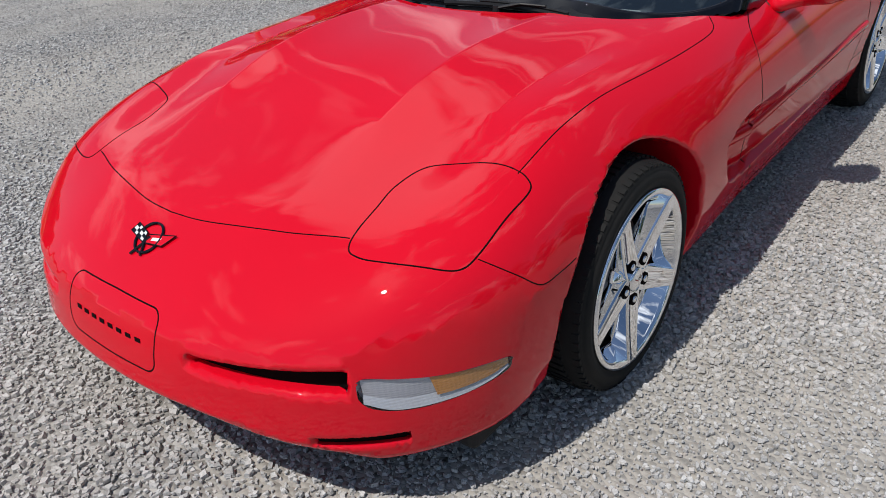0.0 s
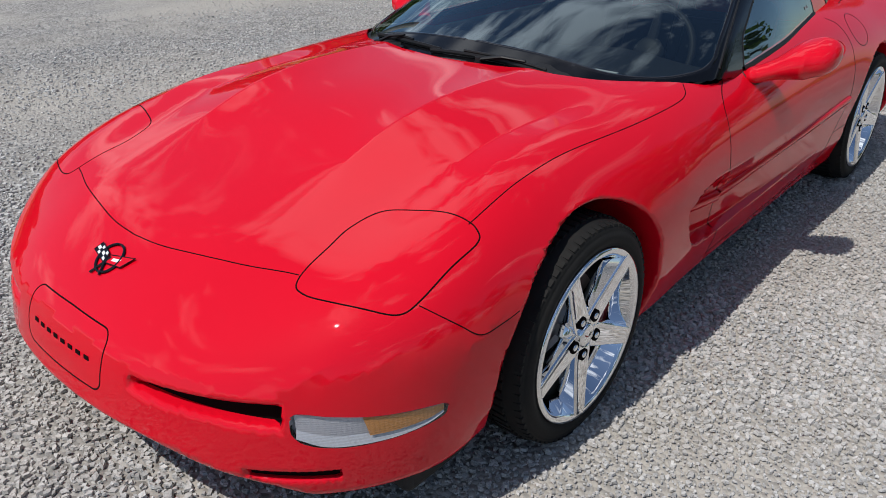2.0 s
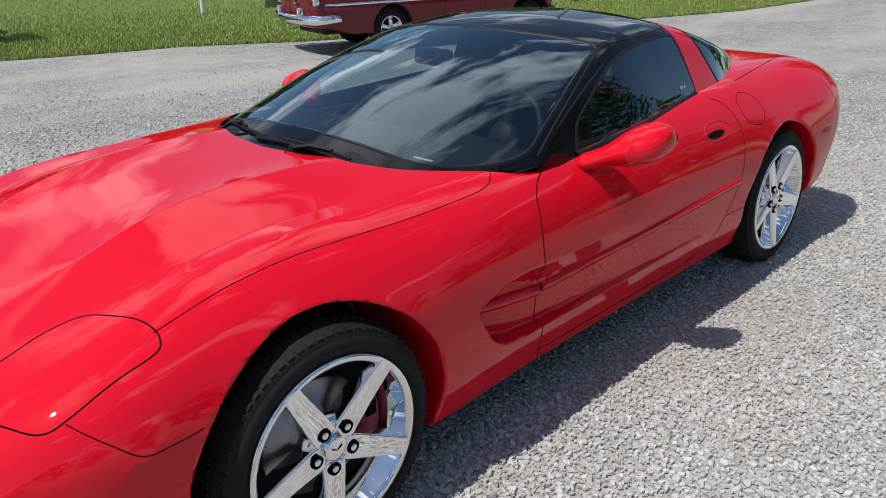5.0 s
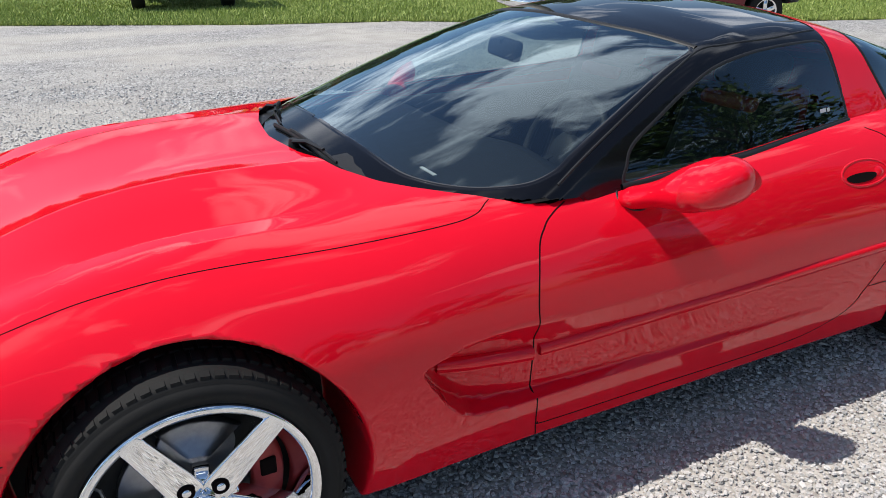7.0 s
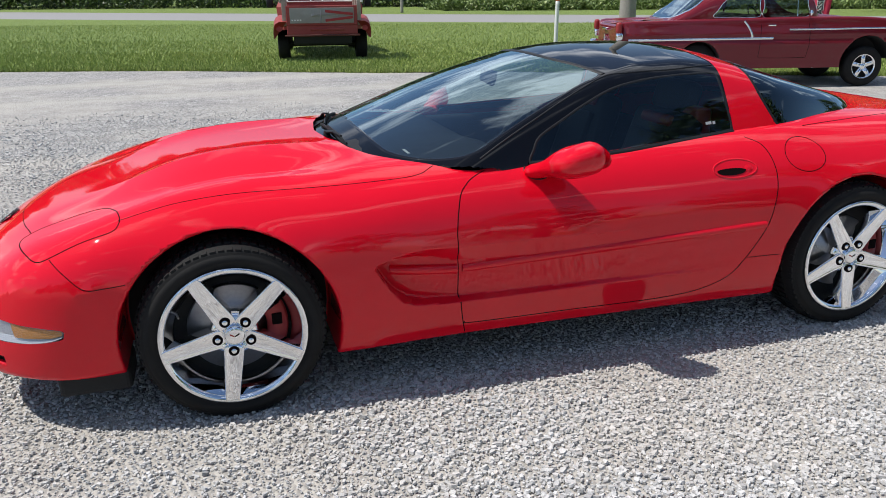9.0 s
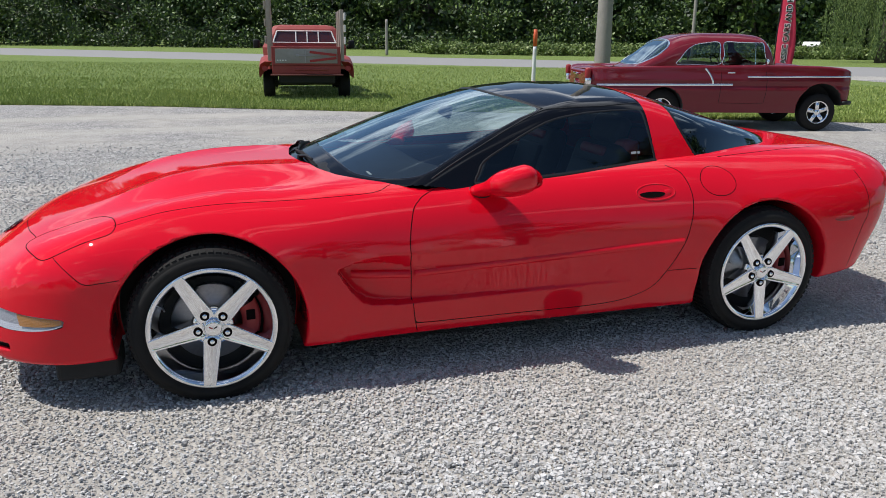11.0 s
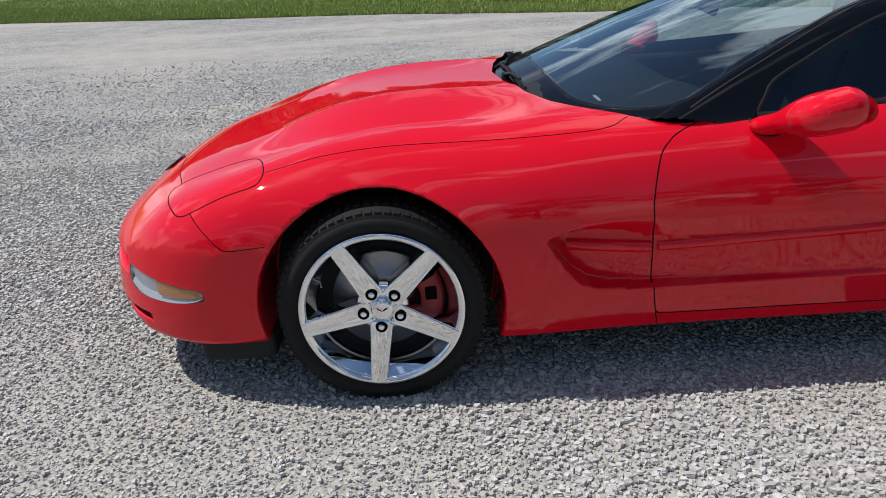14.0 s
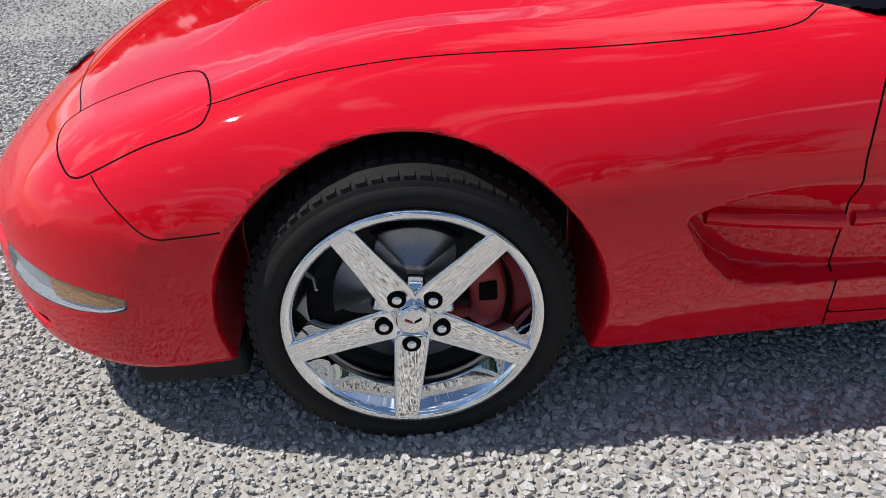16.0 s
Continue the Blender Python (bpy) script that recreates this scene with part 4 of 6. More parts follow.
def wheel(m, turn, group):
    """Five-spoke chrome wheel with tyre, disc and caliper; local z points outwards."""
    w = thing("wheel", m, "", "", group)
    w.parent = car
    bm = bmesh.new()
    lathe(bm, [(0.246, -0.232), (0.285, -0.246), (0.315, -0.238), (0.327, -0.215), (0.3300, -0.13), (0.327, -0.038), (0.3180, -0.016), (0.309, -0.008), (0.304, -0.0085), (0.302, -0.004),
               (0.284, 0.001), (0.272, -0.001), (0.2695, -0.004), (0.264, -0.004), (0.2585, -0.010), (0.254, -0.03)], 96)
    tyre = part("tyre", bm, RUBBER, w, "worn black tyre", True)
    bm = bmesh.new()
    n = 70
    for k in range(n):
        a = 2 * math.pi * k / n
        for row, (h0, h1, r0, sk) in enumerate(((-0.050, -0.012, 0.322, 0.00), (-0.108, -0.060, 0.3290, 0.35), (-0.17, -0.118, 0.3290, 0.8), (-0.235, -0.18, 0.322, 1.2))):
            aa = a + sk * 0.05
            c, s = math.cos(aa), math.sin(aa)
            vs = []
            for rr in (r0 - 0.006, r0 + 0.0055):
                for hh, da in ((h0, -0.030), (h1, -0.024), (h1, 0.036), (h0, 0.030)):
                    drop = 0.006 if (row == 0 and hh == h1) or (row == 3 and hh == h0) else 0
                    vs.append(bm.verts.new(((rr - drop) * math.cos(aa + da), (rr - drop) * math.sin(aa + da), hh)))
            for f in ((4, 5, 6, 7), (0, 1, 5, 4), (1, 2, 6, 5), (2, 3, 7, 6), (3, 0, 4, 7)):
                bm.faces.new([vs[i] for i in f])
    tagged(part("tread", bm, RUBBER, tyre), kind="stuff")
    bm = bmesh.new()
    lathe(bm, [(0.240, -0.225), (0.222, -0.19), (0.204, -0.10), (0.206, -0.066), (0.212, -0.052), (0.2345, -0.012), (0.2370, -0.004), (0.246, 0.0030), (0.2555, 0.0030), (0.2590, -0.003), (0.260, -0.012)], 96)
    part("rim", bm, CHROME, w, "polished chrome rim", True)
    bm = bmesh.new()
    lathe(bm, [(0.0, -0.085), (0.085, -0.085), (0.088, -0.050), (0.078, -0.030), (0.062, -0.022), (0.0, -0.022)], 40)
    part("hub", bm, CHROME, w, "", True)
    bm = bmesh.new()
    lathe(bm, [(0.0, -0.009), (0.020, -0.0092), (0.030, -0.0105), (0.0345, -0.014), (0.036, -0.026)], 32)
    cap = part("cap", bm, CHROME, w, "chrome centre cap", True)
    bm = bmesh.new()
    for sg, col in ((-1, 0), (1, 1)):
        vs = [bm.verts.new((sg * x, y, -0.0078)) for x, y in ((0.0, -0.004), (0.016, 0.004), (0.017, 0.010), (0.003, 0.002))]
        bm.faces.new(vs if sg > 0 else vs[::-1]).material_index = col
    part("cap_mark", bm, [CALIPER, GAP], cap, "small red mark")
    bm = bmesh.new()
    for k in range(5):
        a = turn + 2 * math.pi * k / 5
        rm = Matrix.Rotation(a, 4, "Z")
        prof = [(0.030, 0.030, -0.017), (0.056, 0.0350, -0.0155), (0.082, 0.0338, -0.0140), (0.14, 0.0300, -0.0085), (0.19, 0.0272, -0.0025), (0.228, 0.0252, 0.0022), (0.243, 0.0246, 0.0046), (0.2505, 0.0215, 0.0040)]
        rings = []
        for r, wd, h in prof:
            rings.append([bm.verts.new(rm @ Vector(q)) for q in ((r, -wd - 0.004, h - 0.052), (r, -wd - 0.0015, h - 0.008), (r, -wd, h - 0.0012), (r, -wd + 0.003, h + 0.0004), (r, -wd + 0.0075, h - 0.0016), (r, 0, h - 0.0020),
                                                                 (r, wd - 0.0075, h - 0.0016), (r, wd - 0.003, h + 0.0004), (r, wd, h - 0.0012), (r, wd + 0.0015, h - 0.008), (r, wd + 0.004, h - 0.052))])
        for p, q in zip(rings, rings[1:]):
            for i in range(10):
                bm.faces.new((p[i], q[i], q[i + 1], p[i + 1]))
        bm.faces.new([v for v in rings[0]])
    one = part("spoke_set", bm, CHROME, w)
    # each spoke as a mesh of its own
    me = one.data
    bpy.data.objects.remove(one)
    for k in range(5):
        bm = bmesh.new()
        bm.from_mesh(me)
        per = len(bm.faces) // 5
        bm.faces.ensure_lookup_table()
        bmesh.ops.delete(bm, geom=[f for i, f in enumerate(bm.faces) if i // per != k], context="FACES")
        part("spoke", bm, CHROME, w, "", True)
    for k in range(5):
        a = turn + 2 * math.pi * k / 5
        c = Vector((0.0603 * math.cos(a), 0.0603 * math.sin(a), 0))
        bm = bmesh.new()
        lathe(bm, [(0.0, -0.0138), (0.0150, -0.0138), (0.0168, -0.0126), (0.0182, -0.0132), (0.0184, -0.03)], 24, Matrix.Translation(c))
        seat = part("lug_seat", bm, GAP, w, "black lug recess", True)
        bm = bmesh.new()
        lathe(bm, [(0.0, -0.0085), (0.0055, -0.0090), (0.0090, -0.0108), (0.0102, -0.0122), (0.0102, -0.020)], 12, Matrix.Translation(c))
        part("lug_nut", bm, CHROME, seat, "chrome lug nut", True)
        bm = bmesh.new()
        # ribs that fill the gap behind neighbouring spokes
        b = a + math.pi / 5
        vs = [Vector((0.050 * math.cos(b - 0.42), 0.050 * math.sin(b - 0.42), -0.026)), Vector((0.050 * math.cos(b + 0.42), 0.050 * math.sin(b + 0.42), -0.026)), Vector((0.080 * math.cos(b + 0.24), 0.080 * math.sin(b + 0.24), -0.046)), Vector((0.080 * math.cos(b - 0.24), 0.080 * math.sin(b - 0.24), -0.046))]
        up = [bm.verts.new(v) for v in vs]
        dn = [bm.verts.new(v - Vector((0, 0, 0.04))) for v in vs]
        bm.faces.new(up)
        for i in range(4):
            bm.faces.new((up[i], dn[i], dn[(i + 1) % 4], up[(i + 1) % 4]))
        part("web", bm, CHROME, w)
    bm = bmesh.new()
    rod(bm, (0.208 * math.cos(turn - 1.9), 0.208 * math.sin(turn - 1.9), -0.055), (0.200 * math.cos(turn - 1.9), 0.200 * math.sin(turn - 1.9), -0.020), 0.004, 0.003, 10)
    part("valve_stem", bm, STEEL, w)
    bm = bmesh.new()
    lathe(bm, [(0.0, -0.088), (0.086, -0.088), (0.088, -0.095), (0.162, -0.095), (0.163, -0.12), (0.088, -0.12)], 64)
    part("brake_disc", bm, STEEL, w, "worn steel brake disc", True)
    bm = bmesh.new()
    for k in range(9):
        a0, a1 = -0.42 + 0.10 * k, -0.42 + 0.10 * (k + 1)
        ring4 = []
        for a in (a0, a1):
            ring4.append([bm.verts.new((r * math.cos(a), r * math.sin(a), h)) for r, h in ((0.118, -0.092), (0.122, -0.062), (0.150, -0.056), (0.186, -0.064), (0.196, -0.095))])
        for i in range(4):
            bm.faces.new((ring4[0][i], ring4[1][i], ring4[1][i + 1], ring4[0][i + 1]))
    bmesh.ops.remove_doubles(bm, verts=bm.verts, dist=1e-5)
    cal = part("brake_caliper", bm, CALIPER, w, "red brake caliper", True)
    bm = bmesh.new()
    # the caliper's dark slot is a near-black block, its shade put into the colour
    box(bm, (0.135, 0.005, -0.062), (0.172, 0.050, -0.053), 0.004)
    part("caliper_slot_shade", bm, GAP, cal)
    bm = bmesh.new()
    lathe(bm, [(0.0, -0.135), (0.214, -0.135), (0.214, -0.14)], 40)
    part("dust_shield", bm, LINER, w)
    return w


for (hx, hz), face, turn in ((FRONT_HUB, 0.919, radians(-97)), (REAR_HUB, 0.922, radians(-89))):
    for sgn in (-1, 1):
        m = Matrix.Translation((hx, sgn * face, hz)) @ Matrix.Rotation(radians(90 if sgn < 0 else -90), 4, "X")
        wheel(m, turn if sgn < 0 else -turn, "wheels of the sports car")


# door mirrors
def mirror_field(p):
    x, a, z = p[..., 0], np.abs(p[..., 1]), p[..., 2]
    # a blunt wedge: flat below, the crown sloping forward into the arm
    lift = np.clip((1.30 - x) / 0.14, 0, 1.4)
    dx, dy, dz = (x - 1.272) / 0.104, (a - 0.972) / 0.100, (z - 0.872 - 0.10 * (a - 0.972) + 0.020 * lift) / (0.066 - 0.014 * lift)
    head = ((np.abs(dx) ** 2.5 + np.abs(dy) ** 2.5 + np.abs(dz) ** 2.5) ** (1 / 2.5) - 1) * 0.075
    head = smax(head, x - 1.342 - 0.25 * (a - 0.972), 0.03)
    a0, b0 = np.array([1.185, 0.790, 0.802]), np.array([1.250, 0.925, 0.856])
    q = np.stack([x, a, z], -1) - a0
    d = b0 - a0
    t = np.clip((q @ d) / (d @ d), 0, 1)
    r = q - t[..., None] * d
    stalk = np.sqrt((r[..., 0] / 1.45) ** 2 + r[..., 1] ** 2 + (r[..., 2] * 1.3) ** 2) - (0.039 + 0.009 * t)
    k = 0.06
    hh = np.maximum(k - np.abs(head - stalk), 0) / k
    return np.minimum(head, stalk) - hh * hh * k * 0.25


for sgn in (-1, 1):
    lo = (1.04, -1.12, 0.74) if sgn < 0 else (1.04, 0.70, 0.74)
    hi = (1.43, -0.70, 0.97) if sgn < 0 else (1.43, 1.12, 0.97)
    p, q = skin(mirror_field, lo, hi, 0.008)
    n = gradient(mirror_field, p)
    n /= np.linalg.norm(n, axis=1)[:, None]
    p, n = shaped_with(p, n)
    inset = np.array([0.015, -0.05, 0.0]) if sgn > 0 else np.zeros(3)
    p = p + inset
    mir = link_mesh("door_mirror", p, q, RED, car, "red door mirror", normals=n)
    t = np.linspace(0, 2 * np.pi, 28, endpoint=False)
    g = np.stack([1.347 + 0.02 * np.cos(t), sgn * (0.975 + 0.076 * np.cos(t)), 0.874 + 0.045 * np.sin(t)], 1)
    g = shaped(g) + inset
    link_mesh("mirror_glass", np.vstack([g, g.mean(0)]), [(k, (k + 1) % 28, 28) for k in range(28)], MIRROR, mir, "mirror glass", smooth=False)
    base = np.array([(1.185 + 0.050 * math.cos(u), 0.800 + 0.028 * math.sin(u)) for u in t])
    pp, nn = surface_line(base, "side", sgn)
    ribbon("mirror_gasket", pp, nn, 0.006, 0.002, TRIM, mir, True)

# cabin: floor tub, dash, console, seats, wheel
bm = bmesh.new()
box(bm, (0.55, -0.70, 0.28), (3.05, 0.70, 0.30))
for y in (-0.72, 0.70):
    box(bm, (0.60, y, 0.28), (2.25, y + 0.02, 0.79))
box(bm, (0.55, -0.70, 0.28), (0.57, 0.70, 0.80))
box(bm, (2.20, -0.68, 0.28), (2.22, 0.68, 0.80))
box(bm, (2.22, -0.60, 0.66), (3.05, 0.60, 0.68))
part("cabin_tub", bm, DASH, car, "dark carpeted cabin")
bm = bmesh.new()
dash_rows = []
for y in np.linspace(-0.69, 0.69, 31):
    brow = 0.028 * math.exp(-((y + 0.36) / 0.20) ** 2)
    lead = 0.60 + 0.22 * (abs(y) / 0.69) ** 2
    dash_rows.append([bm.verts.new(q) for q in ((lead, y, 0.795), (0.90, y, 0.815 + brow * 0.6), (1.06, y, 0.822 + brow), (1.12, y, 0.806 + brow), (1.135, y, 0.76), (1.10, y, 0.62), (1.05, y, 0.40))])
for r, s in zip(dash_rows, dash_rows[1:]):
    for k in range(6):
        bm.faces.new((r[k], s[k], s[k + 1], r[k + 1]))
part("dashboard", bm, DASH, car, "black dashboard", True)
bm = bmesh.new()
box(bm, (1.05, -0.11, 0.30), (2.20, 0.11, 0.60), 0.03, 3)
part("console", bm, DASH, car)
bm = bmesh.new()
cen_w, tilt = Vector((1.27, -0.36, 0.80)), Matrix.Rotation(radians(-66), 3, "Y")
tube(bm, [cen_w + tilt @ Vector((0.185 * math.cos(t), 0.185 * math.sin(t), 0)) for t in np.linspace(0, 2 * math.pi, 41)], 0.0135, 10)
sw = part("steering_wheel", bm, LEATHER_BLACK, car, "black leather steering wheel", True)
for t in (0.0, 2.2, -2.2):
    bm = bmesh.new()
    tube(bm, [cen_w + tilt @ Vector((0.03 * math.cos(t), 0.03 * math.sin(t), -0.01)), cen_w + tilt @ Vector((0.18 * math.cos(t), 0.18 * math.sin(t), 0))], [0.026, 0.014], 8, 0.6)
    part("wheel_spoke", bm, DASH, sw)
bm = bmesh.new()
lathe(bm, [(0.0, 0.012), (0.05, 0.010), (0.065, -0.005), (0.055, -0.05)], 20, Matrix.Translation(cen_w) @ tilt.to_4x4())
part("wheel_hub", bm, LEATHER_BLACK, sw, "", True)
for y in (-0.36, 0.36):
    seat = thing("bucket_seat", pose(1.62, y, 0.30), "", "")
    seat.parent = car
    bm = bmesh.new()
    box(bm, (-0.22, -0.24, 0.02), (0.26, 0.24, 0.16), 0.05, 4)
    part("cushion", bm, LEATHER_BLACK, seat, "black leather cushion", True)
    bm = bmesh.new()
    box(bm, (-0.06, -0.23, 0.0), (0.06, 0.23, 0.56), 0.05, 4, Matrix.Translation((0.24, 0, 0.10)) @ Matrix.Rotation(radians(20), 4, "Y"))
    part("backrest", bm, LEATHER_BLACK, seat, "black leather backrest", True)
    bm = bmesh.new()
    box(bm, (-0.05, -0.14, 0.0), (0.05, 0.14, 0.15), 0.04, 4, Matrix.Translation((0.43, 0, 0.62)) @ Matrix.Rotation(radians(16), 4, "Y"))
    part("headrest", bm, LEATHER_BLACK, seat, "black headrest", True)
    bm = bmesh.new()
    box(bm, (-0.066, -0.13, 0.0), (0.03, 0.13, 0.055), 0.022, 4, Matrix.Translation((0.395, 0, 0.55)) @ Matrix.Rotation(radians(20), 4, "Y"))
    part("shoulder_band", bm, LEATHER_RED, seat, "red leather shoulder band", True)
    bm = bmesh.new()
    box(bm, (-0.02, -0.15, 0.0), (0.02, 0.15, 0.40), 0.015, 3, Matrix.Translation((0.195, 0, 0.16)) @ Matrix.Rotation(radians(20), 4, "Y"))
    part("back_insert", bm, LEATHER_BLACK, seat, "black seat insert", True)
for sgn in (-1, 1):
    bm = bmesh.new()
    box(bm, (1.05, min(sgn * 0.63, sgn * 0.70), 0.45), (2.10, max(sgn * 0.63, sgn * 0.70), 0.80), 0.025, 3)
    card = part("door_card", bm, LEATHER_BLACK, car, "black door lining", True)
    bm = bmesh.new()
    box(bm, (2.03, min(sgn * 0.44, sgn * 0.58), 0.74), (2.12, max(sgn * 0.44, sgn * 0.58), 0.96), 0.02, 3)
    part("rear_trim", bm, LEATHER_RED, car, "red rear cabin trim", True)
bm = bmesh.new()
box(bm, (-0.018, -0.115, -0.035), (0.018, 0.115, 0.035), 0.016, 3, pose(1.27, 0.0, 1.075, 0, 12, -8))
rvm = part("rear_view_mirror", bm, DASH, car, "black rear-view mirror", True)
bm = bmesh.new()
rod(bm, (1.268, 0, 1.08), (1.260, 0, 1.108), 0.010, 0.012, 10)
part("mirror_stem", bm, DASH, rvm)
bm = bmesh.new()
box(bm, (0.738, -0.52, 0.0), (0.749, -0.43, 0.004), 0.001, 1, Matrix.Translation((0, 0, 0.835)))
part("dash_plate", bm, DECAL, car, "small grey plate on the dash")


# ---- ground ----
def gravel_material():
    k = Mat("crushed_gravel", (0.4, 0.39, 0.37), 0.92)
    vor = k.node("ShaderNodeTexVoronoi", Scale=46.0)
    big = k.node("ShaderNodeTexVoronoi", Scale=21.0)
    for v in (vor, big):
        k.link(k.coords(), v.inputs["Vector"])
    broad, mid = k.noise(0.35, 4), k.noise(3.0, 4)
    bw = k.node("ShaderNodeRGBToBW")
    k.link(vor.outputs["Color"], bw.inputs["Color"])
    col = k.ramp(bw.outputs["Val"], [(0.0, (0.10, 0.099, 0.098)), (0.45, (0.285, 0.275, 0.262)), (1.0, (0.53, 0.515, 0.49))])
    col = k.mix(k.ramp(broad, [(0.42, (0, 0, 0)), (0.62, (1, 1, 1))]), col, (0.405, 0.380, 0.342))
    col = k.mix(k.ramp(mid, [(0.35, (0.8, 0.8, 0.8)), (0.65, (1, 1, 1))]), (0, 0, 0), col, "MIX")
    track = k.noise(1.0, 3, 0.5, (0.07, 0.42, 1.0))
    col = k.mix(k.ramp(track, [(0.50, (0, 0, 0)), (0.60, (0.75, 0.75, 0.75))]), col, k.mix(mid, (0.365, 0.340, 0.303), (0.45, 0.422, 0.380)))
    k.to(col, "Base Color")
    k.bump(vor.outputs["Distance"], 0.9, 0.014).invert = True
    return k.m


def stone_material():
    k = Mat("gravel_stone", (0.4, 0.39, 0.37), 0.85)
    geo = k.node("ShaderNodeNewGeometry")
    col = k.ramp(geo.outputs["Random Per Island"], [(0.0, (0.33, 0.325, 0.318)), (0.15, (0.46, 0.452, 0.438)), (0.6, (0.565, 0.555, 0.538)), (0.95, (0.67, 0.66, 0.64)), (1.0, (0.56, 0.51, 0.46))])
    dusty = k.ramp(k.noise(0.9, 3), [(0.44, (0, 0, 0)), (0.60, (1, 1, 1))])
    col = k.mix(dusty, col, k.mix(0.5, col, (0.545, 0.505, 0.455)))
    grain = k.noise(160, 4)
    k.to(k.mix(k.ramp(grain, [(0.3, (0.75, 0.75, 0.75)), (0.7, (1, 1, 1))]), (0.05, 0.05, 0.05), col), "Base Color")
    k.bump(grain, 0.7, 0.004)
    return k.m


def lawn_material():
    k = Mat("mown_lawn", (0.1, 0.16, 0.04), 0.9)
    fine, mid, broad, tuft = k.noise(38, 5), k.noise(2.2, 5), k.noise(0.16, 4), k.noise(7.0, 6, 0.7)
    col = k.ramp(fine, [(0.28, (0.062, 0.108, 0.016)), (0.55, (0.180, 0.242, 0.047)), (0.8, (0.31, 0.375, 0.088))])
    col = k.mix(k.ramp(mid, [(0.35, (0, 0, 0)), (0.75, (0.5, 0.5, 0.5))]), col, (0.235, 0.295, 0.068))
    col = k.mix(k.ramp(broad, [(0.45, (0, 0, 0)), (0.7, (0.6, 0.6, 0.6))]), col, (0.19, 0.258, 0.052))
    col = k.mix(k.ramp(tuft, [(0.40, (0.6, 0.6, 0.6)), (0.58, (0, 0, 0))]), col, (0.085, 0.140, 0.022))
    k.to(col, "Base Color")
    k.bump(fine, 1.0, 0.05)
    return k.m


GRAVEL, STONE, LAWN = gravel_material(), stone_material(), lawn_material()
BLADE = Mat("grass_blade", (0.1, 0.17, 0.035), 0.6)
g_rand = BLADE.node("ShaderNodeNewGeometry")
BLADE.to(BLADE.ramp(g_rand.outputs["Random Per Island"], [(0.0, (0.13, 0.20, 0.028)), (0.6, (0.265, 0.343, 0.074)), (1.0, (0.45, 0.49, 0.15))]), "Base Color")
BLADE = BLADE.m
ROADTOP = grained("worn_road_surface", (0.20, 0.195, 0.19), (0.30, 0.292, 0.282), 0.9, 8, bump=0.3, dist=0.01)


def raw_mesh(name, verts, faces, mat, smooth=False):
    """A large mesh straight from arrays; all faces have the same number of corners."""
    me = bpy.data.meshes.new(name)
    n, k = faces.shape
    me.vertices.add(len(verts))
    me.vertices.foreach_set("co", np.ascontiguousarray(verts, np.float32).ravel())
    me.loops.add(n * k)
    me.loops.foreach_set("vertex_index", np.ascontiguousarray(faces, np.int32).ravel())
    me.polygons.add(n)
    me.polygons.foreach_set("loop_start", np.arange(0, n * k, k, dtype=np.int32))
    me.update(calc_edges=True)
    me.validate()
    me.materials.append(mat)
    (me.shade_smooth if smooth else me.shade_flat)()
    return new(name, me)


def sheet(name, outline, z, mat, label, category):
    bm = bmesh.new()
    bm.faces.new([bm.verts.new((x, y, z)) for x, y in outline])
    bmesh.ops.triangulate(bm, faces=bm.faces)
    me = bpy.data.meshes.new(name)
    bm.to_mesh(me)
    bm.free()
    me.materials.append(mat)
    return tagged(new(name, me), label, category, kind="structure")


def wavy(pts, step_len, amount, seed):
    """Breaks a straight outline into short uneven steps."""
    out = []
    rnd = np.random.RandomState(seed)
    for (ax, ay), (bx, by) in zip(pts, pts[1:]):
        n = max(1, int(math.hypot(bx - ax, by - ay) / step_len))
        for i in range(n):
            t = i / n
            out.append((ax + (bx - ax) * t + rnd.uniform(-amount, amount), ay + (by - ay) * t + rnd.uniform(-amount, amount)))
    out.append(pts[-1])
    return out


g_n = 90
gx, gy = np.meshgrid(np.linspace(-1, 1, g_n), np.linspace(-1, 1, g_n), indexing="ij")
gx, gy = np.sign(gx) * np.abs(gx) ** 3 * 600, np.sign(gy) * np.abs(gy) ** 3 * 600
gz = 0.004 * np.sin(gx * 0.9 + 1) * np.cos(gy * 0.7) * np.exp(-((np.hypot(gx, gy) - 11) / 6) ** 2) - 0.013
idx = np.arange(g_n * g_n).reshape(g_n, g_n)
ground = raw_mesh("ground", np.stack([gx, gy, gz], -1).reshape(-1, 3), np.stack([idx[:-1, :-1], idx[1:, :-1], idx[1:, 1:], idx[:-1, 1:]], -1).reshape(-1, 4), GRAVEL, True)
tagged(ground, "pale grey crushed gravel lot with wheel tracks", "gravel", kind="structure")

EDGE_LINE = [(-60.0, 36.0), (-20.0, 20.5), (-4.14, 14.37), (-0.78, 13.29), (2.95, 11.40), (5.4, 10.75), (6.94, 9.60), (11.9, 7.3), (16.2, 5.9), (20.2, 5.75)]
near_road = [(-160.0, 185.0), (-60.0, 104.0), (-13.4, 56.5), (2.96, 42.8), (17.2, 31.6), (24.0, 25.5)]
far_road = [(34.0, 32.5), (22.5, 44.0), (4.4, 60.0), (-18.0, 82.0), (-70.0, 128.0), (-170.0, 215.0)]
lawn_out = wavy(EDGE_LINE, 0.12, 0.07, 3)[:-1] + [(20.8, 6.2), (21.8, 8.4), (22.6, 12.0), (23.3, 18.0)] + near_road[::-1]
sheet("lawn", lawn_out, -0.005, LAWN, "mown green verge between gravel and road", "lawn")
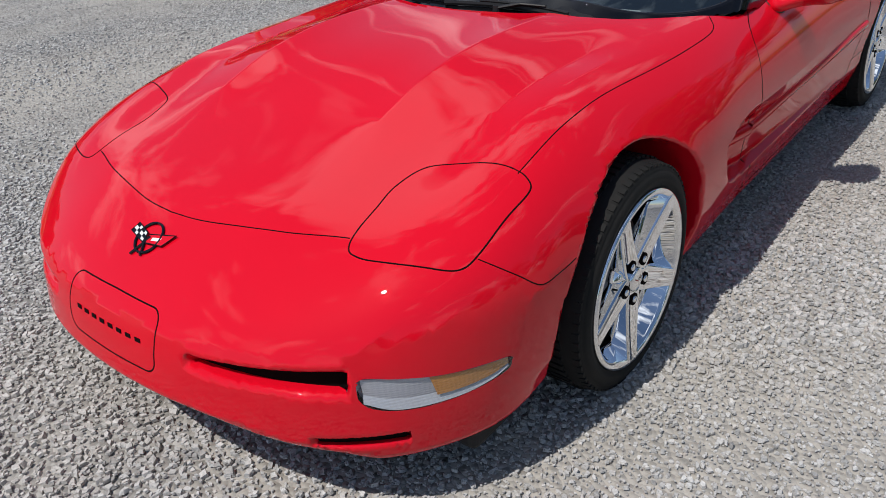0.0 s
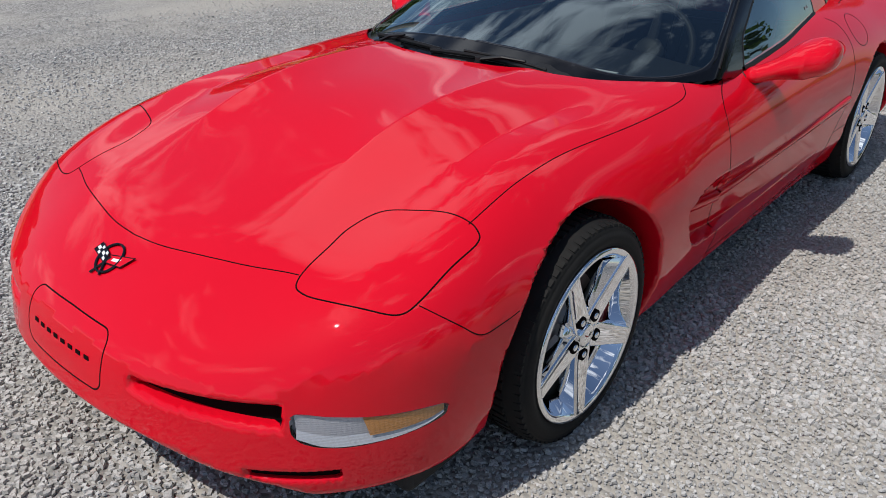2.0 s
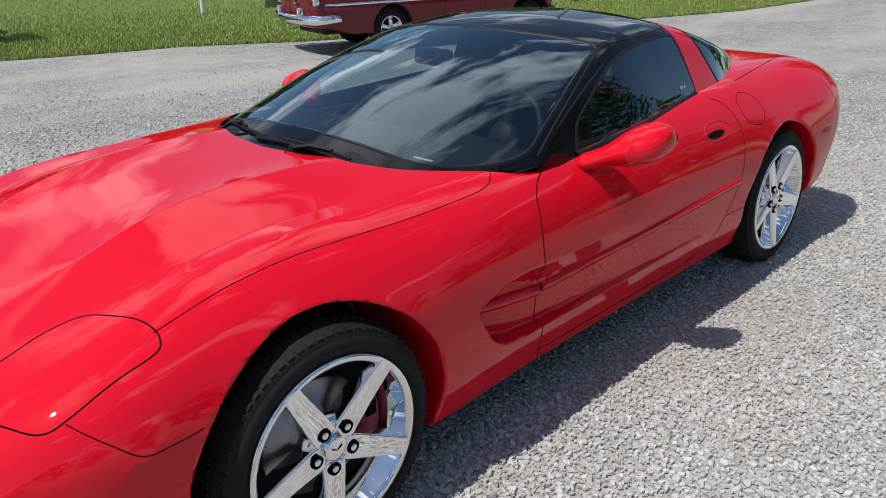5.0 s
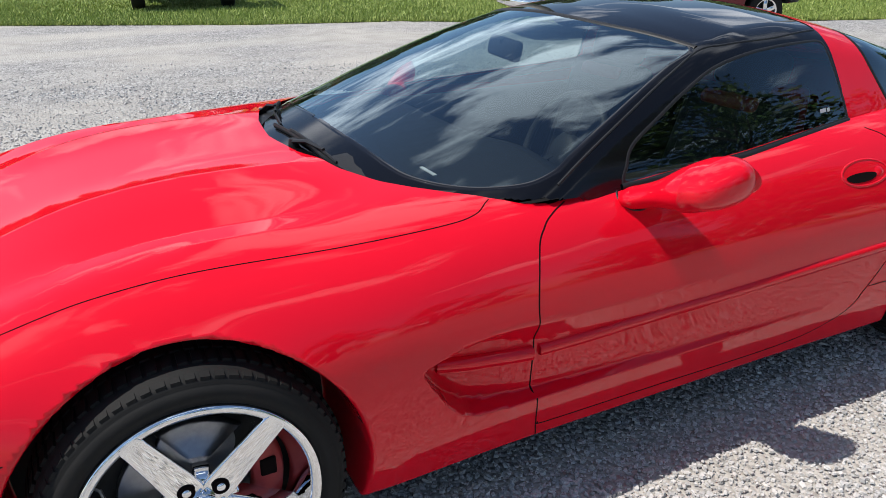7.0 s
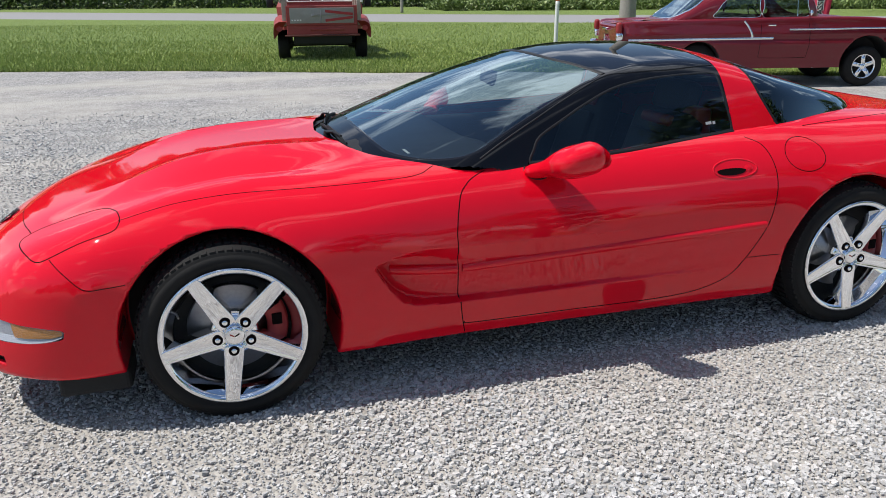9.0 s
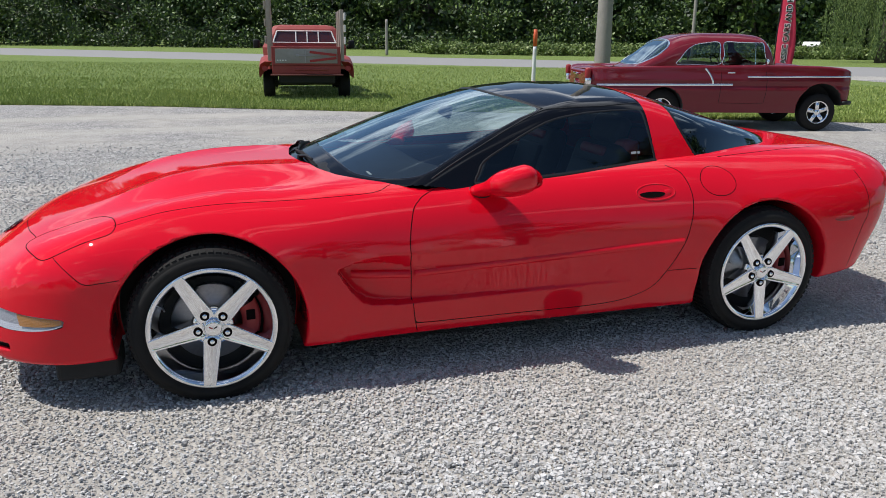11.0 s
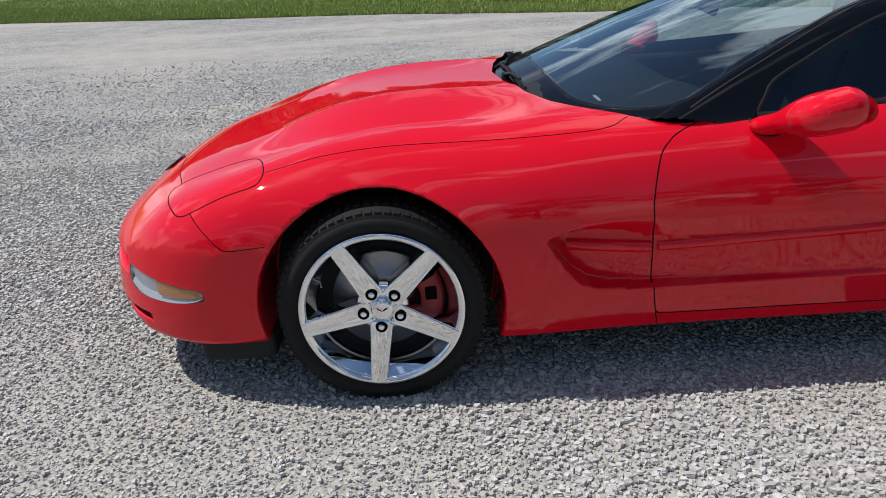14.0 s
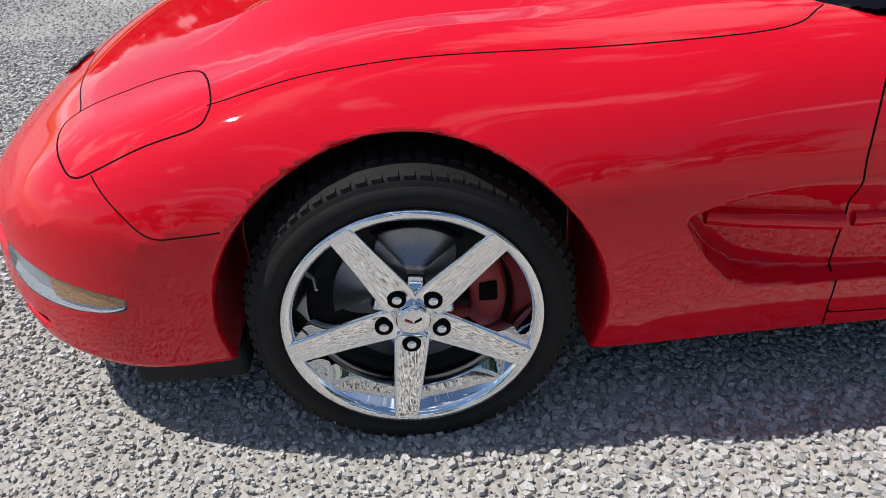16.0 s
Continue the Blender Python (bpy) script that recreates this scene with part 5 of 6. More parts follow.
sheet("road", near_road + [(30.0, 19.5), (60.0, -10.0), (120.0, -70.0), (140.0, -60.0), (70.0, 0.0)] + far_road, -0.0095, ROADTOP, "pale worn country road", "road")
sheet("lawn", [(24.9, -160.0), (24.3, 2.36), (25.2, 8.3), (26.8, 14.0), (30.0, 18.6), (60.0, -11.5), (120.0, -72.0)], -0.006, LAWN, "grass beside the side drive", "lawn")
sheet("lawn", far_road + [(-400.0, 420.0), (-300.0, 560.0), (500.0, 560.0), (560.0, -60.0), (140.0, -59.0), (70.5, 0.8)], -0.006, LAWN, "rough grass beyond the road", "lawn")


# loose stones
def chip(k):
    """Faces of a rough k-sided chip without its underside; lower corners first, then the upper ones."""
    top = [(k, k + i, k + i + 1) for i in range(1, k - 1)]
    rim = [q for i in range(k) for q in ((i, (i + 1) % k, k + (i + 1) % k), (i, k + (i + 1) % k, k + i))]
    return np.array(top + rim)


def stones(name, x0, x1, y0, y1, pitch, small, large, seed, hole=None, fade=None, k=4):
    rnd = np.random.RandomState(seed)
    xs, ys = np.meshgrid(np.arange(x0, x1, pitch), np.arange(y0, y1, pitch), indexing="ij")
    c = np.stack([xs.ravel(), ys.ravel()], 1) + rnd.uniform(-0.6, 0.6, (xs.size, 2)) * pitch
    if hole:
        c = c[~((c[:, 0] > hole[0]) & (c[:, 0] < hole[1]) & (c[:, 1] > hole[2]) & (c[:, 1] < hole[3]))]
    if fade:
        far = np.hypot(np.maximum(np.abs(c[:, 0] - 0.6) - fade[2], 0), np.maximum(np.abs(c[:, 1] + 0.6) - fade[3], 0))
        c = c[rnd.rand(len(c)) > np.clip((far - fade[0]) / (fade[1] - fade[0]), 0, 1.0)]
    line = np.array(EDGE_LINE)
    c = c[c[:, 1] < np.interp(c[:, 0], line[:, 0], line[:, 1]) - 0.05]
    n = len(c)
    f = chip(k)
    size = small + (large - small) * rnd.rand(n) ** 2.0
    # worn stretches where the chips are finer and pressed into the dust
    worn = np.sin(c[:, 0] * 1.3 + 1.2 * np.sin(c[:, 1] * 0.9) + 0.4) * np.sin(c[:, 1] * 1.9 + 0.8 * c[:, 0] + 1.1)
    size = size * (1 - 0.32 * np.clip(worn * 2.0, 0, 1))
    # uneven corners, the upper ones drawn in, so that each chip reads as broken stone
    turn = 2 * np.pi * np.arange(k) / k + rnd.uniform(-0.38, 0.38, (n, k))
    reach = rnd.uniform(0.72, 1.15, (n, k))
    draw = rnd.uniform(0.66, 0.98, (n, k))
    low = np.stack([reach * np.cos(turn), reach * np.sin(turn), np.full((n, k), -0.8)], -1)
    top = np.stack([reach * draw * np.cos(turn), reach * draw * np.sin(turn), rnd.uniform(0.30, 0.85, (n, k))], -1)
    shape = np.concatenate([low, top], 1)
    shape = shape * np.stack([np.full(n, 1.15), rnd.uniform(0.62, 1.0, n), rnd.uniform(0.42, 0.75, n)], 1)[:, None]
    a, b = rnd.uniform(0, 2 * np.pi, n), rnd.uniform(-0.26, 0.26, n)
    ca, sa, cb, sb = np.cos(a), np.sin(a), np.cos(b), np.sin(b)
    x, y, z = shape[..., 0], shape[..., 1], shape[..., 2]
    y, z = y * cb[:, None] - z * sb[:, None], y * sb[:, None] + z * cb[:, None]
    b2 = rnd.uniform(-0.24, 0.24, n)
    cb, sb = np.cos(b2), np.sin(b2)
    x, z = x * cb[:, None] - z * sb[:, None], x * sb[:, None] + z * cb[:, None]
    x, y = x * ca[:, None] - y * sa[:, None], x * sa[:, None] + y * ca[:, None]
    v = np.stack([x, y, z], -1) * (size / 2)[:, None, None]
    v[..., 0] += c[:, :1]
    v[..., 1] += c[:, 1:]
    v[..., 2] += (rnd.uniform(-0.006, 0.004, n) - 0.006)[:, None]
    faces = (f[None] + 2 * k * np.arange(n)[:, None, None]).reshape(-1, 3)
    ob = raw_mesh(name, v.reshape(-1, 3), faces, STONE)
    return tagged(ob, "loose grey crushed limestone chips", "gravel", kind="stuff")


stones("gravel_stones", -2.6, 4.0, -3.3, -0.40, 0.0150, 0.009, 0.031, 11, k=5)
stones("gravel_stones", -2.6, 4.0, -0.40, 2.4, 0.0180, 0.013, 0.033, 12, hole=(0.3, 2.4, -0.40, 0.8))
stones("gravel_stones", -5.0, 8.5, 2.4, 9.0, 0.031, 0.013, 0.034, 13, fade=(0.2, 5.5, 3.2, 2.9))
stones("gravel_stones", 4.0, 9.5, -3.3, 2.4, 0.025, 0.013, 0.034, 14, fade=(0.3, 5.0, 3.2, 2.9))
stones("gravel_stones", -5.5, -2.6, -3.3, 2.4, 0.022, 0.013, 0.034, 15, fade=(0.3, 3.0, 3.2, 2.9))


# grass blades along the verge
def blades(count, seed, depth, tall):
    rnd = np.random.RandomState(seed)
    line = np.array(EDGE_LINE[1:])
    x = rnd.uniform(-17, 21.0, count)
    y = np.interp(x, line[:, 0], line[:, 1]) - 0.04 + depth * rnd.rand(count) ** 1.5
    h = tall * rnd.uniform(0.5, 1.25, count)
    a = rnd.uniform(0, 2 * np.pi, count)
    w = rnd.uniform(0.006, 0.013, count)
    lean = rnd.uniform(-0.5, 0.5, (count, 2)) * h[:, None]
    p = np.stack([x, y, np.full(count, -0.006)], 1)
    side = np.stack([np.cos(a) * w, np.sin(a) * w, np.zeros(count)], 1)
    tip = p + np.concatenate([lean, h[:, None]], 1)
    return np.stack([p - side, p + side, tip], 1).reshape(-1, 3)


gv = np.concatenate([blades(88000, 21, 5.0, 0.055), blades(22000, 22, 0.5, 0.08), blades(76000, 23, 11.0, 0.055), blades(110000, 24, 26.0, 0.065)])
tagged(raw_mesh("grass_blades", gv, np.arange(len(gv)).reshape(-1, 3), BLADE), "uneven green grass blades along the gravel", "grass", kind="stuff")


# ---- the maroon two-door sedan behind ----
ched_top = hermite([-1.3, -1.15, -0.6, 0.0, 1.0, 2.2, 2.9, 3.45, 3.8], [1.045, 1.075, 1.085, 1.10, 1.115, 1.13, 1.12, 1.085, 1.01])
ched_crown = hermite([-0.42, -0.3, 0.0, 0.22, 0.42, 0.65, 1.0, 1.5, 1.85, 2.02, 2.12, 2.20, 2.28, 2.36], [1.085, 1.13, 1.34, 1.51, 1.625, 1.690, 1.718, 1.716, 1.695, 1.660, 1.585, 1.43, 1.24, 1.09])
ched_wide = hermite([-0.42, -0.3, 0.0, 0.5, 1.8, 2.15, 2.36], [0.55, 0.70, 0.775, 0.795, 0.795, 0.74, 0.60])
SEDAN_ARCHES = ((0.17, 0.40, 0.365), (3.09, 0.41, 0.425))


def sedan_body(p):
    x, a, z = p[..., 0], np.abs(p[..., 1]), p[..., 2]
    ft = z - (ched_top(x) + 0.035 * hump(a, 0.78, 0.16) - 0.02 * (1 - step(0.5, 0.85, a)))
    wide = 0.90 - 0.05 * step(0.75, 0.35, z) - 0.03 * step(0.8, 1.1, z) - 0.018 * hump(z, 0.80, 0.05)
    s = np.where(x > 1.2, (x - 1.2) / 2.52, (1.2 - x) / 2.42)
    fs = ((np.maximum(a, 0) / wide) ** 11 + s ** 11) ** (1 / 11) - 1
    f = smax(ft, fs * 0.9, 0.045)
    f = smax(f, 0.28 + 0.18 * step(2.9, 3.7, x) + 0.14 * step(-0.4, -1.1, x) - z, 0.04)
    for arch in SEDAN_ARCHES:
        f = smax(f, -np.maximum(np.hypot(x - arch[0], np.minimum(z - arch[1], 0) * 0.7 + np.maximum(z - arch[1], 0)) - arch[2], 0.50 - a), 0.03)
    return f


def sedan_cabin(p):
    x, a, z = p[..., 0], np.abs(p[..., 1]), p[..., 2]
    hgt, w = np.maximum(ched_crown(x) - 1.06, 0.004), ched_wide(x)
    return (((a / w) ** 4.2 + (np.abs(z - 1.06) / hgt) ** 4.2) ** (1 / 4.2) - 1) * np.minimum(hgt, w)


SEDAN_GLASS = glazing("sedan_glass", (0.55, 0.60, 0.58), 0.06)
sedan = thing("vintage_sedan", pose(7.21, 8.07, 0.0, 0, 0, -14.5) @ Matrix.Diagonal((0.90, 1.0, 0.905, 1.0)), "maroon 1950s two-door sedan with chrome trim on the gravel edge", "car")
sp, sq = skin(sedan_body, (-1.32, -0.98, 0.30), (3.86, 0.98, 1.24), 0.030)
sn = gradient(sedan_body, sp)
sn /= np.linalg.norm(sn, axis=1)[:, None]
sc = sp[sq].mean(1)
s_in = np.zeros(len(sc), bool)
for arch in SEDAN_ARCHES:
    s_in |= (np.hypot(sc[:, 0] - arch[0], np.minimum(sc[:, 2] - arch[1], 0) * 0.7 + np.maximum(sc[:, 2] - arch[1], 0)) < arch[2] + 0.012) & (np.abs(sc[:, 1]) < 0.87)
s_in |= sn[sq].mean(1)[:, 2] < -0.85
s_hole = (sedan_cabin(sc) < -0.04) & (sc[:, 2] > 1.0)


def used_only(p, f, n):
    u, inv = np.unique(f, return_inverse=True)
    return p[u], inv.reshape(f.shape), n[u]


for name, pick, mat in (("body", ~s_in & ~s_hole, MAROON), ("underbody", s_in & (sc[:, 0] < 1.6), LINER), ("underbody", s_in & (sc[:, 0] >= 1.6), LINER)):
    v, f, n = used_only(sp, sq[pick], sn)
    link_mesh(name, v, f, mat, sedan, normals=n)
cp, cq = skin(sedan_cabin, (-0.46, -0.84, 1.00), (2.40, 0.84, 1.76), 0.022)
QUARTER = closed_curve([(0.40, 1.165), (0.46, 1.27), (0.56, 1.40), (0.70, 1.495), (0.90, 1.535), (1.16, 1.545), (1.175, 1.34), (1.175, 1.165), (0.75, 1.16)], 6)
FRONTW = closed_curve([(1.255, 1.16), (1.255, 1.34), (1.26, 1.545), (1.55, 1.55), (1.90, 1.545), (1.985, 1.53), (2.01, 1.36), (2.03, 1.17), (1.6, 1.155)], 6)
BACKL = closed_curve([(-0.28, -0.3), (-0.28, 0.0), (-0.26, 0.42), (-0.15, 0.63), (0.05, 0.70), (0.26, 0.655), (0.33, 0.45), (0.35, 0.0), (0.34, -0.3)], 6)
WSHIELD = closed_curve([(2.055, -0.3), (2.055, 0.0), (2.06, 0.5), (2.09, 0.69), (2.17, 0.69), (2.26, 0.57), (2.305, 0.3), (2.31, 0.0), (2.30, -0.3)], 6)
cab = [("quarter_window", side_region(QUARTER, 0.3)), ("front_window", side_region(FRONTW, 0.3)), ("rear_window", plan_region(BACKL)), ("windscreen", plan_region(WSHIELD))]
cp, ct, cl = split_skin(sedan_cabin, cp, cq, cab, 0.022)
cn = gradient(sedan_cabin, cp)
cn /= np.maximum(np.linalg.norm(cn, axis=1), 1e-9)[:, None]
cc = cp[ct].mean(1)
up = cc[:, 2] > 1.075
for name, code, mat in (("roof", 0, MAROON), ("rear_window", 3, SEDAN_GLASS), ("windscreen", 4, SEDAN_GLASS)):
    v, f, n = compact(cp, ct[(cl == code) & up], cn)
    link_mesh(name, v, f, mat, sedan, normals=n)
for name, code in (("quarter_window", 1), ("front_window", 2)):
    for sgn in (-1, 1):
        v, f, n = compact(cp, ct[(cl == code) & up & (np.sign(cc[:, 1]) == sgn)], cn)
        link_mesh(name, v, f, SEDAN_GLASS, sedan, normals=n)


def strip(pts, mode, sgn, wide, lift, name, mat=CHROME, field=sedan_body, closed=False, owner=sedan):
    poly = np.asarray(pts)
    if mode == "plan":
        p = land(field, np.stack([poly[:, 0], sgn * poly[:, 1], np.zeros(len(poly))], 1), 2, 1.9, -1)
    else:
        p = land(field, np.stack([poly[:, 0], np.zeros(len(poly)), poly[:, 1]], 1), 1, sgn * 1.1, -sgn)
    n = gradient(field, p)
    ribbon(name, p, n / np.linalg.norm(n, axis=1)[:, None], wide, lift, mat, owner, closed)


for sgn in (-1, 1):
    strip(open_curve([(-1.05, 0.80), (-0.4, 0.805), (0.5, 0.81), (1.42, 0.815)]), "side", sgn, 0.045, 0.014, "side_trim")
    strip(open_curve([(0.90, 1.10), (0.97, 1.02), (1.03, 0.92), (1.06, 0.83)]), "side", sgn, 0.035, 0.012, "sash_trim")
    strip(open_curve([(1.68, 0.955), (2.3, 0.955), (3.0, 0.965), (3.62, 0.965)]), "side", sgn, 0.032, 0.012, "front_trim")
    strip(open_curve([(0.36, 1.125), (0.6, 1.13), (0.92, 1.13)]), "side", sgn, 0.020, 0.008, "belt_trim", field=sedan_cabin)
    strip(open_curve([(0.96, 1.125), (1.5, 1.13), (2.05, 1.13)]), "side", sgn, 0.020, 0.008, "belt_trim", field=sedan_cabin)
    strip(open_curve([(1.20, 1.04), (1.20, 0.8), (1.20, 0.50)]), "side", sgn, 0.008, 0.001, "door_gap", GAP)
    strip(open_curve([(2.02, 1.05), (2.05, 0.8), (2.03, 0.50)]), "side", sgn, 0.008, 0.001, "door_gap", GAP)
    strip(open_curve([(1.21, 0.49), (1.6, 0.485), (2.02, 0.49)]), "side", sgn, 0.008, 0.001, "door_gap", GAP)
    strip(QUARTER, "side", sgn, 0.011, 0.006, "window_trim", CHROME, sedan_cabin, True)
    strip(FRONTW, "side", sgn, 0.011, 0.006, "window_trim", CHROME, sedan_cabin, True)
    strip(np.array([(1.84, 1.17), (1.84, 1.53)]), "side", sgn, 0.016, 0.006, "vent_post", CHROME, sedan_cabin)
    bm = bmesh.new()
    box(bm, (1.29, min(sgn * 0.905, sgn * 0.93), 1.015), (1.43, max(sgn * 0.905, sgn * 0.93), 1.04), 0.008)
    part("door_handle", bm, CHROME, sedan, "chrome door handle")
    bm = bmesh.new()
    box(bm, (-1.26, sgn * 0.80 - 0.055, 0.79), (-1.14, sgn * 0.80 + 0.055, 0.93), 0.04, 3)
    tl = part("tail_lamp", bm, CHROME, sedan, "chrome tail lamp with red lens", True)
    bm = bmesh.new()
    box(bm, (-1.265, sgn * 0.80 - 0.045, 0.91), (-1.16, sgn * 0.80 + 0.045, 1.095), 0.038, 3)
    part("lens", bm, CALIPER, tl, "red lens", True)
    bm = bmesh.new()
    rod(bm, (2.02, sgn * 0.80, 1.14), (2.00, sgn * 0.90, 1.20), 0.010, 0.008, 8)
    rod(bm, (1.985, sgn * 0.91, 1.22), (2.015, sgn * 0.91, 1.22), 0.055, 0.045, 16)
    part("wing_mirror", bm, CHROME, sedan, "round chrome mirror", True)
    bm = bmesh.new()
    box(bm, (-1.41, sgn * 0.46 - 0.04, 0.50), (-1.26, sgn * 0.46 + 0.04, 0.76), 0.03, 3)
    part("bumper_guard", bm, CHROME, sedan, "", True)
strip(BACKL[(BACKL[:, 1] >= 0)], "plan", 1, 0.028, 0.010, "rear_window_trim", CHROME, sedan_cabin)
strip(BACKL[(BACKL[:, 1] >= 0)], "plan", -1, 0.028, 0.010, "rear_window_trim", CHROME, sedan_cabin)
bm = bmesh.new()
tube(bm, [(-0.86, -0.955, 0.585), (-1.10, -0.95, 0.58), (-1.27, -0.87, 0.575), (-1.35, -0.45, 0.57), (-1.37, 0, 0.57), (-1.35, 0.45, 0.57), (-1.27, 0.87, 0.575), (-1.10, 0.95, 0.58), (-0.86, 0.955, 0.585)], 0.062, 10, 1.25)
part("rear_bumper", bm, CHROME, sedan, "chrome rear bumper", True)
bm = bmesh.new()
tube(bm, [(3.50, -0.88, 0.50), (3.68, -0.80, 0.50), (3.74, -0.4, 0.50), (3.75, 0, 0.50), (3.74, 0.4, 0.50), (3.68, 0.80, 0.50), (3.50, 0.88, 0.50)], 0.030, 10, 1.2)
part("front_bumper", bm, TRIM, sedan, "", True)
bm = bmesh.new()
box(bm, (-1.275, -0.13, 0.945), (-1.20, 0.13, 0.985), 0.015)
box(bm, (-1.262, -0.015, 0.73), (-1.20, 0.015, 0.87), 0.008)
box(bm, (-1.262, -0.07, 0.80), (-1.20, 0.07, 0.825), 0.008)
part("trunk_handle", bm, CHROME, sedan, "chrome trunk emblem and handle")
bm = bmesh.new()
box(bm, (-1.0, -0.55, 0.30), (3.2, 0.55, 0.45), 0.04)
rod(bm, (0.17, -0.75, 0.36), (0.17, 0.75, 0.36), 0.06, 0.06, 12)
rod(bm, (3.09, -0.75, 0.36), (3.09, 0.75, 0.36), 0.04, 0.04, 12)
part("chassis", bm, LINER, sedan)
bm = bmesh.new()
box(bm, (-0.1, -0.70, 0.50), (2.1, 0.70, 0.60), 0.02)
box(bm, (0.15, -0.66, 0.60), (0.35, 0.66, 1.16), 0.06, 3)
box(bm, (1.0, -0.66, 0.60), (1.2, 0.66, 1.20), 0.06, 3)
part("bench_seats", bm, LEATHER_BLACK, sedan, "dark bench seats", True)
bm = bmesh.new()
tube(bm, [Vector((1.62, 0.36, 1.14)) + Matrix.Rotation(radians(60), 3, "Y") @ Vector((0.19 * math.cos(t), 0.19 * math.sin(t), 0)) for t in np.linspace(0, 2 * math.pi, 25)], 0.012, 6)
part("steering_wheel", bm, LEATHER_BLACK, sedan)
bm = bmesh.new()
box(bm, (2.45, -0.25, 1.10), (2.58, -0.12, 1.125), 0.01)
box(bm, (2.62, 0.12, 1.10), (2.75, 0.25, 1.125), 0.01)
part("hood_pins", bm, TRIM, sedan)


def plain_wheel(owner, x, y, r, wide, rim, mat_rim, out, spokes=5, name="wheel"):
    m = Matrix.Translation((x, y, r - 0.01)) @ Matrix.Rotation(radians(90 if out < 0 else -90), 4, "X")
    w = thing(name, m, "", "")
    w.parent = owner
    bm = bmesh.new()
    lathe(bm, [(rim, -wide), (r * 0.93, -wide), (r, -wide * 0.82), (r, -wide * 0.18), (r * 0.95, -0.01), (rim * 1.12, 0.004), (rim, -0.008)], 40)
    part("tyre", bm, RUBBER, w, "black tyre", True)
    bm = bmesh.new()
    lathe(bm, [(rim, -wide * 0.9), (rim * 0.9, -wide * 0.5), (rim * 0.92, -0.03), (rim * 0.97, -0.006), (rim * 1.02, -0.006)], 40)
    part("rim", bm, mat_rim, w, "", True)
    bm = bmesh.new()
    lathe(bm, [(0.0, -0.02), (rim * 0.22, -0.022), (rim * 0.30, -0.04), (rim * 0.30, -0.08)], 24)
    part("hub", bm, mat_rim, w, "", True)
    for k in range(spokes):
        a = 2 * math.pi * (k + 0.3) / spokes
        bm = bmesh.new()
        tube(bm, [(rim * 0.25 * math.cos(a), rim * 0.25 * math.sin(a), -0.04), (rim * 0.93 * math.cos(a), rim * 0.93 * math.sin(a), -0.03)], [rim * 0.22, rim * 0.20], 8, 0.4)
        part("spoke", bm, mat_rim, w, "", True)
    bm = bmesh.new()
    lathe(bm, [(0.0, -0.10), (rim * 0.9, -0.10)], 24)
    part("backplate", bm, LINER, w)


for sgn in (-1, 1):
    plain_wheel(sedan, 0.17, sgn * 0.80, 0.37, 0.26, 0.20, CHROME, sgn)
    plain_wheel(sedan, 3.09, sgn * 0.84, 0.335, 0.20, 0.20, CHROME, sgn)


# ---- the red pickup on the grass ----
TRUCK_RED = grained("faded_red_paint", (0.22, 0.020, 0.018), (0.33, 0.038, 0.032), 0.55, 14, bump=0.06, stains=(0.28, 0.05, 0.04))
TAPE = grained("red_tape", (0.30, 0.02, 0.02), (0.40, 0.03, 0.03), 0.5, 30)
BARE = grained("bare_galvanised", (0.25, 0.25, 0.24), (0.40, 0.40, 0.38), 0.6, 9, 0.3, 0.2, 0.004, stains=(0.26, 0.22, 0.18))
RUSTED = grained("rusty_red_bar", (0.06, 0.014, 0.012), (0.13, 0.03, 0.024), 0.7, 20, bump=0.2)
WOOD = grained("weathered_board", (0.26, 0.21, 0.16), (0.44, 0.39, 0.33), 0.85, 30, bump=0.4, dist=0.004)
WHITEWASH = grained("white_board", (0.62, 0.61, 0.58), (0.80, 0.79, 0.76), 0.7, 25)
truck = thing("pickup_truck", pose(2.27, 14.55, 0.0, 0, 0, -6) @ Matrix.Diagonal((1.20, 1.08, 0.97, 1.0)), "faded red old stepside pickup with wooden stake racks on grass", "truck")
bm = bmesh.new()
box(bm, (-0.66, 0.05, 0.62), (0.66, 2.0, 1.12), 0.03, 2)
part("bed_box", bm, TRUCK_RED, truck)
for sgn in (-1, 1):
    # fender as a bulged shell, with a flat skirt
    bm = bmesh.new()
    prof = []
    for j, y in enumerate(np.linspace(0.02, 1.40, 15)):
        t = (y - 0.02) / 1.38
        rise = 0.60 + 0.42 * math.sin(math.pi * min(t * 0.84 + 0.14, 1)) ** 0.45
        prof.append([bm.verts.new(q) for q in ((sgn * 0.66, y, rise), (sgn * 0.80, y, rise + 0.005), (sgn * 0.875, y, rise - 0.05), (sgn * 0.905, y, rise - 0.13), (sgn * 0.915, y, 0.5 * (rise - 0.13) + 0.25), (sgn * 0.905, y, 0.50))])
    for r, s in zip(prof, prof[1:]):
        for k in range(5):
            bm.faces.new((r[k], r[k + 1], s[k + 1], s[k]))
    bm.faces.new(prof[0])
    part("rear_fender", bm, TRUCK_RED, truck, "bulged red fender", True)
    bm = bmesh.new()
    rod(bm, (sgn * 0.80, -0.012, 0.73), (sgn * 0.80, 0.05, 0.73), 0.058, 0.058, 20)
    part("tail_lamp", bm, CALIPER, truck, "round dark red tail lamp")
    bm = bmesh.new()
    rod(bm, (sgn * 0.885, 2.6, 1.20), (sgn * 1.0, 2.6, 1.26), 0.012, 0.012, 8)
    box(bm, (sgn * 1.04 - 0.07, 2.56, 1.16), (sgn * 1.04 + 0.07, 2.62, 1.38), 0.03, 3)
    part("wing_mirror", bm, TRIM, truck, "", True)
